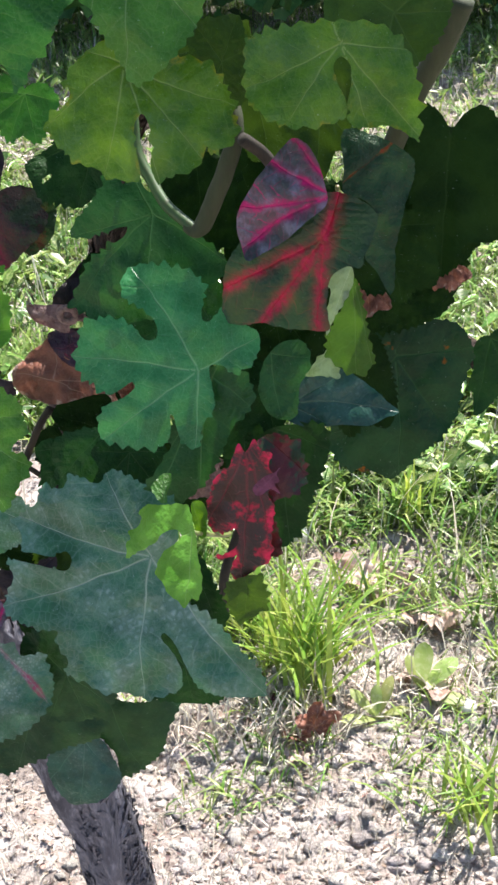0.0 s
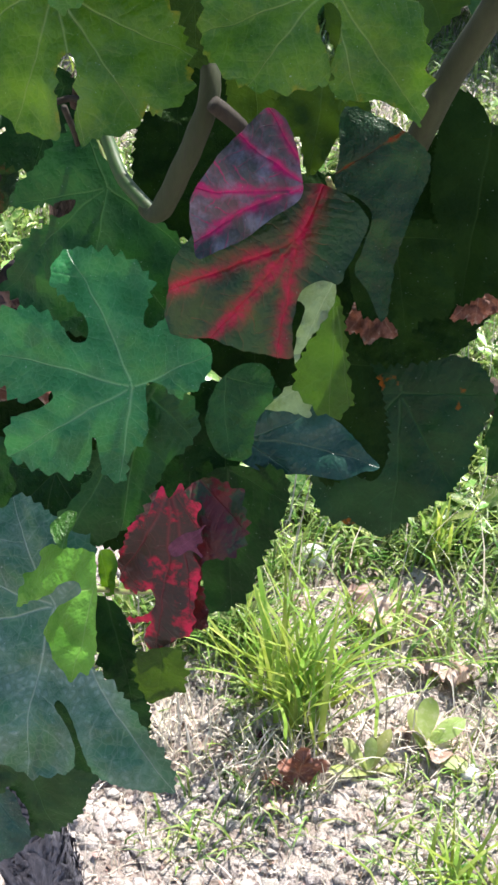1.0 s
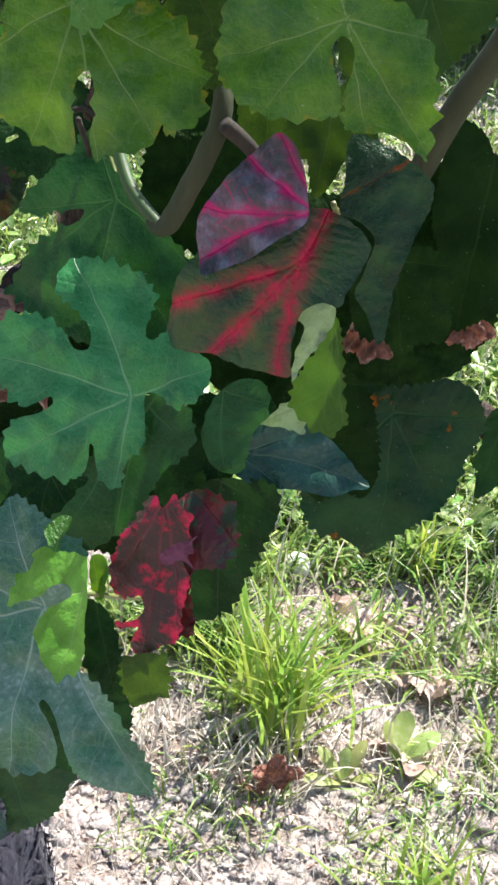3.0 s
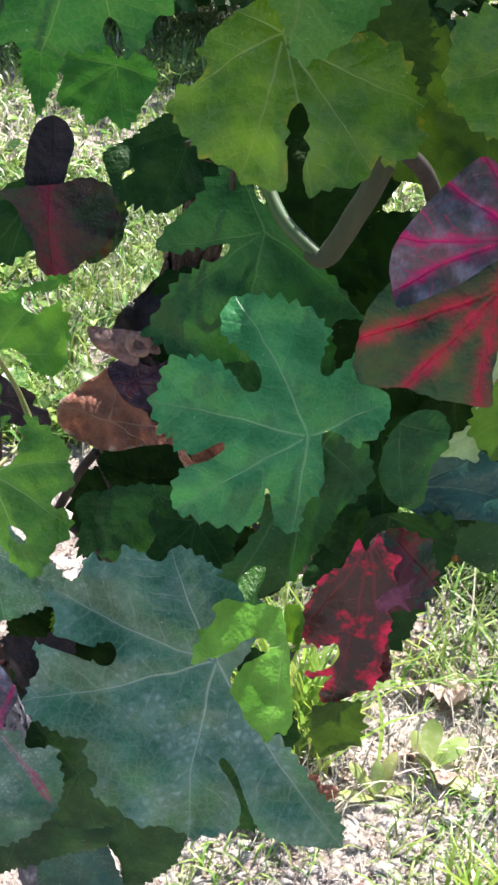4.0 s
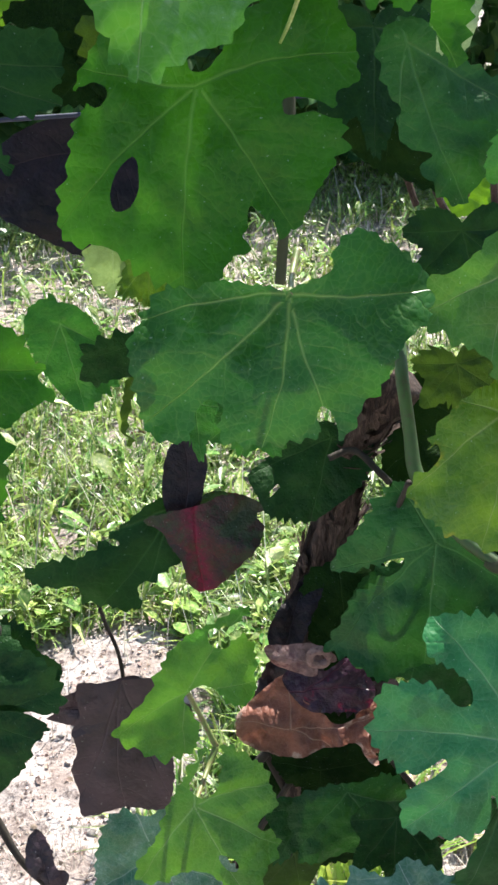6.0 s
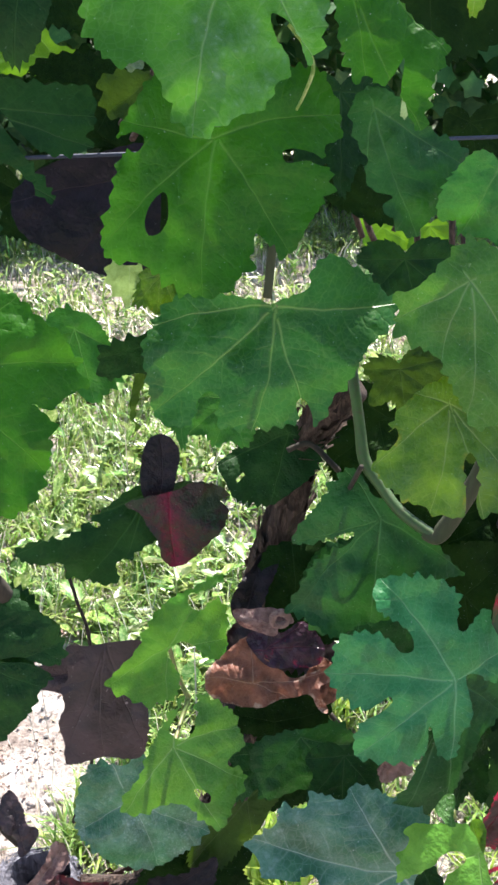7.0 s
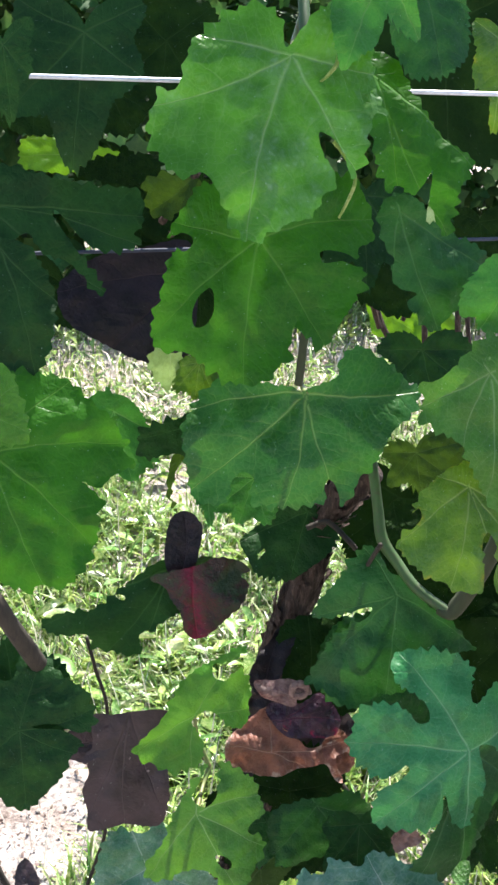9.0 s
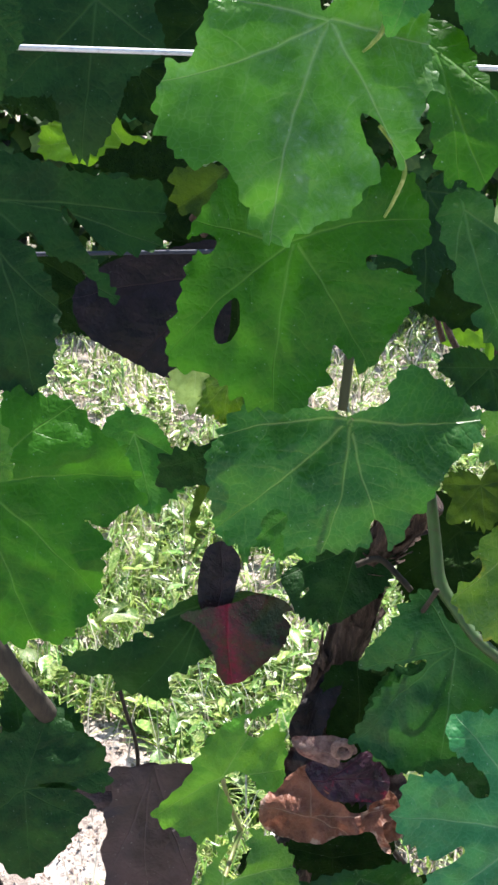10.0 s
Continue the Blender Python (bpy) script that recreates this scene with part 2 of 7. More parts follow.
PINK = leaf_mat("leaf_pink_underside", (0.020, 0.038, 0.042), (0.045, 0.060, 0.072), (0.60, 0.008, 0.14), (0.3, 0.05, 0.1), gloss=0.4, trans=0.10, tint_vein=(0.62, 0.008, 0.16), tint_reach=0.045, vein_w=0.016, net=0.25, net_scale=11.0, tint_edge=(0.16, 0.03, 0.09), blotch=(0.15, 0.16, 0.23), blotch_at=(0.44, 0.70), blotch_scale=5.0)
# young leaf green, raised so the colour holds direct sun as well
FRESH = leaf_mat("leaf_fresh_sunlit", (0.110, 0.320, 0.050), (0.200, 0.450, 0.090), (0.36, 0.54, 0.18), (0.32, 0.58, 0.03), gloss=0.45, trans=0.30, spec=0.32)
STEEL = leaf_mat("leaf_steel", (0.012, 0.056, 0.040), (0.024, 0.085, 0.062), (0.07, 0.15, 0.11), (0.02, 0.08, 0.02), gloss=0.55, trans=0.10, spec=0.35, sky_sheen=0.15)
OLIVE = leaf_mat("leaf_olive", (0.028, 0.07, 0.010), (0.045, 0.095, 0.016), (0.09, 0.15, 0.04), (0.07, 0.13, 0.004), gloss=0.4, trans=0.28, spec=0.25)
MAUVE = leaf_mat("leaf_mauve", (0.11, 0.03, 0.055), (0.19, 0.06, 0.10), (0.26, 0.10, 0.15), (0.3, 0.06, 0.1), gloss=0.35, trans=0.2)
CRIMSON = leaf_mat("leaf_crimson", (0.010, 0.014, 0.010), (0.024, 0.010, 0.014), (0.14, 0.02, 0.03), (0.10, 0.012, 0.02), gloss=0.5, trans=0.08, blotch=(0.38, 0.012, 0.045), blotch_at=(0.53, 0.62), margin=(0.62, 0.035, 0.09), margin_at=(0.90, 1.14), blotch_scale=6.0)
MAROON = leaf_mat("leaf_maroon", (0.045, 0.008, 0.012), (0.105, 0.014, 0.020), (0.12, 0.03, 0.03), (0.15, 0.02, 0.01), gloss=0.42, trans=0.08, blotch=(0.012, 0.045, 0.018), blotch_at=(0.50, 0.57), blotch_scale=4.5)
SPRING = leaf_mat("leaf_spring", (0.042, 0.148, 0.017), (0.068, 0.200, 0.032), (0.26, 0.40, 0.16), (0.15, 0.38, 0.012), gloss=0.5, trans=0.24, spec=0.4)
STREAK = leaf_mat("leaf_streaked", (0.010, 0.046, 0.016), (0.018, 0.066, 0.022), (0.14, 0.04, 0.025), (0.02, 0.07, 0.006), gloss=0.42, trans=0.12, spec=0.3, tint_vein=(0.40, 0.012, 0.012), tint_reach=0.03, stripes=0.0)
BLUSH = leaf_mat("leaf_blushing", (0.012, 0.045, 0.018), (0.022, 0.06, 0.024), (0.05, 0.10, 0.04), (0.04, 0.09, 0.01), gloss=0.45, trans=0.16, blotch=(0.12, 0.014, 0.02), blotch_at=(0.5, 0.62))
PALE = leaf_mat("leaf_pale_underside", (0.20, 0.29, 0.17), (0.26, 0.35, 0.23), (0.40, 0.48, 0.34), (0.2, 0.32, 0.06), gloss=0.3, trans=0.25)
DRY = leaf_mat("leaf_dry_brown", (0.17, 0.065, 0.045), (0.31, 0.130, 0.090), (0.46, 0.29, 0.22), (0.25, 0.08, 0.04), gloss=0.3, trans=0.12, margin=(0.50, 0.36, 0.29), blotch=(0.08, 0.026, 0.026), blotch_at=(0.54, 0.66))
PURPLE = leaf_mat("leaf_dry_purple", (0.022, 0.015, 0.019), (0.055, 0.034, 0.041), (0.06, 0.04, 0.046), (0.06, 0.03, 0.03), gloss=0.45, trans=0.06, spots=(0.30, 0.24, 0.26))
DRYRED = leaf_mat("leaf_dry_red", (0.02, 0.012, 0.016), (0.08, 0.012, 0.022), (0.30, 0.02, 0.05), (0.2, 0.02, 0.02), gloss=0.45, trans=0.12, blotch=(0.02, 0.035, 0.02))
STRAWLEAF = leaf_mat("leaf_dry_pale", (0.46, 0.34, 0.29), (0.66, 0.54, 0.48), (0.68, 0.57, 0.52), (0.5, 0.36, 0.24), gloss=0.25, trans=0.15, blotch=(0.30, 0.19, 0.15))
DUSKY = leaf_mat("leaf_dry_dusky", (0.20, 0.115, 0.105), (0.32, 0.20, 0.18), (0.36, 0.25, 0.22), (0.2, 0.1, 0.07), gloss=0.3, trans=0.1, blotch=(0.10, 0.04, 0.045))
ROLLED = rough_mat("rolled_dry_leaf", ((0.17, 0.10, 0.085), (0.33, 0.215, 0.18), (0.10, 0.05, 0.045)), 55.0, rough=0.8, bump=0.7, dist=0.003)
BLEEDING = leaf_mat("leaf_dark_scarlet_vein", (0.010, 0.012, 0.008), (0.022, 0.018, 0.010), (0.30, 0.008, 0.045), (0.10, 0.02, 0.02), gloss=0.45, trans=0.10, blotch=(0.012, 0.034, 0.010), blotch_at=(0.5, 0.56), tint_vein=(0.24, 0.005, 0.055), tint_reach=0.20, tint_edge=(0.07, 0.012, 0.02), stripes=0.0, vein_w=0.018)
SPRIG = leaf_mat("leaf_grass_green", (0.035, 0.10, 0.010), (0.055, 0.14, 0.018), (0.12, 0.22, 0.06), (0.10, 0.22, 0.01), gloss=0.4, trans=0.2, spec=0.3)
VIOLET = leaf_mat("leaf_dry_violet", (0.020, 0.008, 0.018), (0.045, 0.014, 0.034), (0.10, 0.02, 0.04), (0.1, 0.02, 0.03), gloss=0.55, trans=0.06, blotch=(0.22, 0.015, 0.05), blotch_at=(0.56, 0.66))
MINT = leaf_mat("leaf_pale_green", (0.24, 0.38, 0.12), (0.33, 0.48, 0.19), (0.46, 0.58, 0.30), (0.45, 0.62, 0.18), gloss=0.35, trans=0.35, spec=0.25)
FLUSHED = leaf_mat("leaf_waxy_flushed", (0.026, 0.110, 0.058), (0.050, 0.160, 0.090), (0.30, 0.36, 0.33), (0.06, 0.22, 0.02), gloss=0.54, trans=0.14, sky_sheen=0.55, spec=0.45, tint_vein=(0.42, 0.012, 0.12), vein_w=0.005, tint_reach=0.03, stripes=0.0, tint_edge=(0.16, 0.05, 0.09))
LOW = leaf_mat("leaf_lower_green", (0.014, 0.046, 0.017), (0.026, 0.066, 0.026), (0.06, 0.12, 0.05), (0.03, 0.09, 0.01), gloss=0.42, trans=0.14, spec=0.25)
STEM = rough_mat("green_stem", ((0.033, 0.082, 0.018), (0.05, 0.115, 0.026), (0.058, 0.075, 0.028)), 40.0, rough=0.55, bump=0.2, dist=0.001)
# olive stem, darkened so shade on the shoots is part of the colour
STEM_OLIVE = rough_mat("olive_stem_shaded", ((0.030, 0.040, 0.014), (0.052, 0.062, 0.026), (0.042, 0.044, 0.022)), 60.0, rough=0.8, bump=0.5, dist=0.0015, stretch=(1, 1, 0.25))
PETIOLE = rough_mat("petiole", ((0.13, 0.20, 0.05), (0.20, 0.24, 0.08), (0.24, 0.12, 0.08)), 60.0, rough=0.45, bump=0.15, dist=0.001)
CANE = rough_mat("brown_cane", ((0.022, 0.017, 0.012), (0.046, 0.036, 0.024), (0.014, 0.011, 0.009)), 45.0, rough=0.85, bump=0.5, dist=0.002, stretch=(1, 1, 0.2))
BARK = rough_mat("shaggy_bark", ((0.055, 0.053, 0.068), (0.14, 0.135, 0.165), (0.25, 0.24, 0.28)), 26.0, rough=0.9, bump=0.9, dist=0.006, stretch=(1, 1, 0.15))
BARK_DARK = rough_mat("dark_bark", ((0.024, 0.014, 0.011), (0.075, 0.045, 0.034), (0.16, 0.105, 0.08)), 70.0, rough=0.9, bump=0.9, dist=0.006, stretch=(1, 1, 0.2))
SOIL = rough_mat("dry_soil", ((0.27, 0.215, 0.185), (0.53, 0.470, 0.435), (0.075, 0.050, 0.042)), 9.0, rough=0.95, bump=1.0, dist=0.012, fine=9.0)
CLOD = rough_mat("soil_clod", ((0.48, 0.42, 0.385), (0.66, 0.60, 0.565), (0.24, 0.185, 0.16)), 90.0, rough=0.95, bump=1.0, dist=0.006, per_island=0.6)
GRASS = rough_mat("grass_blade", ((0.065, 0.165, 0.018), (0.23, 0.36, 0.065), (0.54, 0.58, 0.27)), 8.0, rough=0.36, bump=0.0, trans=0.36, per_island=1.1)
STRAW = rough_mat("dry_straw", ((0.60, 0.53, 0.44), (0.76, 0.70, 0.61), (0.34, 0.24, 0.18)), 12.0, rough=0.6, bump=0.0, trans=0.25, per_island=1.0)
WEED = rough_mat("weed_leaf", ((0.065, 0.16, 0.022), (0.22, 0.35, 0.07), (0.48, 0.53, 0.22)), 20.0, rough=0.34, bump=0.2, dist=0.002, trans=0.32, per_island=1.1)
PALEWEED = rough_mat("pale_weed_leaf", ((0.40, 0.50, 0.13), (0.50, 0.58, 0.22), (0.58, 0.62, 0.32)), 20.0, rough=0.45, bump=0.2, dist=0.002, trans=0.5, per_object=0.3)
WIRE = rough_mat("galvanised_wire", ((0.58, 0.62, 0.70), (0.68, 0.72, 0.79), (0.48, 0.51, 0.58)), 60.0, rough=0.4, bump=0.1, dist=0.0005, metal=0.15)
# second wire: dark blue base colour, not metallic
WIRE_DARK = rough_mat("dark_wire", ((0.035, 0.045, 0.08), (0.05, 0.06, 0.10), (0.03, 0.035, 0.06)), 60.0, rough=0.7, bump=0.1, dist=0.0005)

# ---- builders ----
def link(name, me, mats, parent=None, label="", smooth=True):
    ob = new(name, me)
    for m in mats:
        me.materials.append(m)
    if smooth:
        me.polygons.foreach_set("use_smooth", [True] * len(me.polygons))
    if parent is not None:
        ob.parent = parent
    if label:
        tagged(ob, label)
    return ob


def blade(lobes, bays, seed, teeth=0.05, rings=11, bend=0.0, roll=0.0, fold=0.0, puff=0.014, wave=0.05, holes=(), notch=0.12, crumple=0.0, tooth_len=0.0065, full=0.9, ribs=5):
    """Vertices, faces, uvs of a palmate leaf in its own plane, junction at the origin, midrib along +y, metres.
    lobes, bays: (degrees from the midrib, reach), in turn; notch: reach of the stalk bay; full: how blunt the lobes are."""
    rng = random.Random(seed)
    L = max(l for a, l in lobes)
    a0, a4 = lobes[0][0], lobes[-1][0]
    back = (a4 + a0 + 360) / 2      # direction of the stalk bay
    knots = [(back - 360, notch * lobes[0][1])]
    for i, (a, l) in enumerate(lobes):
        knots.append((a, l))
        if i < len(lobes) - 1:
            knots.append(bays[i])
    knots.append((back, notch * lobes[-1][1]))
    spokes = []                     # angle, radius, nearest main vein
    chief = [min(lobes, key=lambda k: abs(k[0]))]        # main veins: the midrib and up to four more, well apart
    for k in sorted(lobes, key=lambda k: -k[1]):
        if len(chief) < ribs and all(abs(k[0] - q[0]) > 30 for q in chief) and k[1] > 0.4 * L:
            chief.append(k)
    ka, kr = np.array([k[0] for k in knots], float), np.array([k[1] for k in knots], float)
    slope = np.diff(kr) / np.maximum(np.diff(ka), 0.5)
    lean = np.zeros(len(kr))        # flat at the crown of a lobe and the floor of a bay, smooth in between
    for j in range(1, len(kr) - 1):
        if slope[j - 1] * slope[j] > 0:
            lean[j] = 2 * slope[j - 1] * slope[j] / (slope[j - 1] + slope[j])
    drift = rng.uniform(0, 99)
    run = 0.0
    for j in range(len(knots) - 1):
        (aa, ra), (ab, rb) = knots[j], knots[j + 1]
        g = radians(max(ab - aa, 0.5))
        arc = abs(rb - ra) + g * (ra + rb) / 2
        n = max(2, round(arc / tooth_len))
        for s in range(3 * n):
            w = s / (3 * n)
            ang = aa + (ab - aa) * w
            chord = ra * rb * math.sin(g) / max(ra * math.sin(g * w) + rb * math.sin(g * (1 - w)), 1e-6) if g < 2.6 else ra + (rb - ra) * w
            h = ab - aa
            curve = (2 * w ** 3 - 3 * w * w + 1) * ra + (w ** 3 - 2 * w * w + w) * h * lean[j] + (3 * w * w - 2 * w ** 3) * rb + (w ** 3 - w * w) * h * lean[j + 1]
            r = chord * (1 - full) + curve * full
            if s % 3 == 0:          # one tooth: a short rise, a point, a long fall, of uneven size
                patchy = min(max(0.55 + 1.3 * noise.noise(Vector((drift, (run + arc * w) * 30, 0))), 0.12), 1.2)
                size = teeth * 0.055 * (0.5 + 0.9 * rng.random()) * patchy * min(1.0, r / (0.5 * L))
            r += size * (-0.35, 0.9, 0.25)[s % 3]
            own = min(chief, key=lambda k: abs(k[0] - ang))
            spokes.append((ang + rng.uniform(-0.2, 0.2) * (s > 0), max(r, 0.03 * L), own[0], own[1]))
        run += arc
    N = len(spokes)
    pts, rim = [(0.0, 0.0)], [0.0]
    for k in range(1, rings + 1):
        q = (k / rings) ** 0.9
        for ang, r, al, rl in spokes:
            pts.append((math.sin(radians(ang)) * r * q, math.cos(radians(ang)) * r * q))
            rim.append(q)
    pts = np.array(pts)
    faces, owner = [], []
    for i in range(N):
        j = (i + 1) % N
        faces.append((0, 1 + j, 1 + i))
        owner.append(spokes[i][2:])
        for k in range(rings - 1):
            a, b = 1 + k * N, 1 + (k + 1) * N
            faces.append((a + i, a + j, b + j, b + i))
            owner.append(spokes[i][2:])
    gone = np.zeros(len(pts), bool)
    for hx, hy, rx, ry, rot in holes:
        c, s = math.cos(radians(rot)), math.sin(radians(rot))
        dx, dy = pts[:, 0] - hx, pts[:, 1] - hy
        ex, ey = (dx * c + dy * s) / rx, (-dx * s + dy * c) / ry
        d = np.hypot(ex, ey)
        inside = d < 1
        gone |= inside
        k = 1 / np.maximum(d, 1e-3)
        nx, ny = ex * k * rx, ey * k * ry
        pts[inside, 0] = (hx + nx * c - ny * s)[inside]
        pts[inside, 1] = (hy + nx * s + ny * c)[inside]
    if holes:
        keep = [not all(gone[v] for v in f) for f in faces]
        faces = [f for f, k in zip(faces, keep) if k]
        owner = [o for o, k in zip(owner, keep) if k]
    # relief
    z = np.zeros(len(pts))
    off = Vector((rng.uniform(0, 50), rng.uniform(0, 50), rng.uniform(0, 50)))
    rr = np.hypot(pts[:, 0], pts[:, 1]) / L
    th = np.arctan2(pts[:, 0], pts[:, 1])
    ph = rng.uniform(0, 6.28)
    for i, (x, y) in enumerate(pts):
        p = Vector((x / L, y / L, 0))
        z[i] = (noise.noise(p * 1.8 + off) * 0.075 + noise.noise(p * 5 + off) * 0.032 + noise.noise(p * 13 + off) * 0.0015) * L * (0.4 + rr[i])
        if crumple:
            z[i] += (abs(noise.noise(p * 2.6 + off)) + 0.5 * abs(noise.noise(p * 6 + off)) - 0.35) * crumple * L
    z += wave * L * np.sin(th * 5 + ph) * rr ** 2.5
    z += fold * np.abs(pts[:, 0])
    dv = np.min([np.abs(np.sin(th - radians(a))) * np.hypot(pts[:, 0], pts[:, 1]) + (np.cos(th - radians(a)) < 0) for a, l in chief], axis=0) / L
    z += puff * L * (1 - np.exp(-(dv / 0.09) ** 1.5))
    x, y = pts[:, 0].copy(), pts[:, 1].copy()
    if bend:                         # the tip curls away from the viewer
        a = np.clip(y, -0.15 * L, None) / L * bend
        z = z - L / bend * (1 - np.cos(a)) * np.where(y > 0, 1.0, 0.4)
        y = np.where(y > 0, L / bend * np.sin(a), y)
    if roll:                         # curl across
        a = x / L * roll
        x, z = L / roll * np.sin(a), z - L / roll * (1 - np.cos(a))
    return np.column_stack([x, y, z]), faces, owner, pts / L, rim, L


def leaf_mesh(shape, mat_count=1):
    verts, faces, owner, flat, rim, L = shape
    me = bpy.data.meshes.new("leaf")
    me.from_pydata(verts.tolist(), [], faces)
    veins, flats = me.uv_layers.new(name="vein"), me.uv_layers.new(name="blade")
    uv1, uv2 = [], []
    for f, (al, rl) in zip(faces, owner):
        s, c = math.sin(radians(al)), math.cos(radians(al))
        for v in f:
            x, y = flat[v]
            uv1 += [(x * s + y * c) * L / rl, (x * c - y * s)]
            uv2 += [x, y]
    veins.data.foreach_set("uv", uv1)
    flats.data.foreach_set("uv", uv2)
    at = me.attributes.new("rim", "FLOAT", "POINT")
    at.data.foreach_set("value", rim)
    return me


def tube_mesh(points, radii, sides=8, ridge=0.0, seed=0):
    """A bent round bar through the points, smoothed."""
    P = [Vector(p) for p in points]
    fine, rad = [], []
    for i in range(len(P) - 1):
        p0, p1, p2, p3 = P[max(i - 1, 0)], P[i], P[i + 1], P[min(i + 2, len(P) - 1)]
        for s in range(6):
            u = s / 6
            fine.append(0.5 * ((2 * p1) + (p2 - p0) * u + (2 * p0 - 5 * p1 + 4 * p2 - p3) * u * u + (3 * p1 - p0 - 3 * p2 + p3) * u ** 3))
            rad.append(radii[i] * (1 - u) + radii[i + 1] * u)
    fine.append(P[-1])
    rad.append(radii[-1])
    verts, faces = [], []
    side = Vector((0.3, 0.5, 0.8))
    for i, p in enumerate(fine):
        d = (fine[min(i + 1, len(fine) - 1)] - fine[max(i - 1, 0)]).normalized()
        e = (side - d * side.dot(d)).normalized()
        side = e
        f = d.cross(e)
        for k in range(sides):
            a = 2 * math.pi * k / sides
            w = 1 + ridge * noise.noise(Vector((math.cos(a) * 2, math.sin(a) * 2, i * 0.25 + seed)))
            verts.append(p + (e * math.cos(a) + f * math.sin(a)) * rad[i] * w)
    for i in range(len(fine) - 1):
        for k in range(sides):
            a, b = i * sides + k, i * sides + (k + 1) % sides
            faces.append((a, b, b + sides, a + sides))
    faces.append(tuple(reversed(range(sides))))
    faces.append(tuple(range(len(verts) - sides, len(verts))))
    me = bpy.data.meshes.new("tube")
    me.from_pydata([tuple(v) for v in verts], [], faces)
    return me


leaf_seed = 0


def leaf(mat, at, tip, n, lobes, bays, stalk=None, label="", under=None, parent=None, name="leaf", **how):
    """One leaf of the vine: its stalk joint, the tip of the middle lobe, the side it shows, its lobes and bays."""
    global leaf_seed
    leaf_seed += 1
    J, T, N = Vector(at), Vector(tip), Vector(n).normalized()
    Y = (T - J)
    Y = (Y - N * Y.dot(N))
    Y.normalize()
    X = Y.cross(N)
    shape = blade(lobes, bays, leaf_seed, **how)
    me = leaf_mesh(shape)
    ob = link(name, me, [mat], parent or vine, label)
    m = Matrix((X, Y, N)).transposed().to_4x4()
    m.translation = J
    ob.matrix_world = m
    if under:                        # the paler lower face of a leaf that shows both
        v2 = shape[0].copy()
        me2 = leaf_mesh((v2 - np.array((0, 0, 0.0007)), *shape[1:]))
        link("underside", me2, [under], ob)
    if stalk is not None:
        S = Vector(stalk)
        inv = m.inverted()
        a, b = Vector((0, 0, -0.001)), inv @ S
        mid = (a + b) / 2 + Vector((0, 0, -0.25 * (b - a).length))
        link("petiole", tube_mesh([a, mid, b], [0.0014, 0.0013, 0.0019], 7), [PETIOLE], ob)
    return ob


def rounded(knots, step_len):
    """A closed smooth line through the knots, in even steps."""
    P = [Vector(k) for k in knots]
    n, line = len(P), []
    for i in range(n):
        p0, p1, p2, p3 = P[i - 1], P[i], P[(i + 1) % n], P[(i + 2) % n]
        d = (p2 - p1).length
        m1 = (p2 - p0) * (d / max((p2 - p1).length + (p1 - p0).length, 1e-6))
        m2 = (p3 - p1) * (d / max((p3 - p2).length + (p2 - p1).length, 1e-6))
        k = max(2, round(d / step_len))
        for s in range(k):
            u = s / k
            line.append((2 * u ** 3 - 3 * u * u + 1) * p1 + (u ** 3 - 2 * u * u + u) * m1 + (3 * u * u - 2 * u ** 3) * p2 + (u ** 3 - u * u) * m2)
    return np.array([tuple(p) for p in line])


def inside(points, loop):
    """Which points lie within a closed line."""
    x, y = points[:, 0:1], points[:, 1:2]
    a, b = loop, np.roll(loop, -1, axis=0)
    dy = np.where(np.abs(b[:, 1] - a[:, 1]) < 1e-12, 1e-12, b[:, 1] - a[:, 1])
    cross = ((a[:, 1] > y) != (b[:, 1] > y)) & (x < (b[:, 0] - a[:, 0]) * (y - a[:, 1]) / dy + a[:, 0])
    return cross.sum(1) % 2 == 1


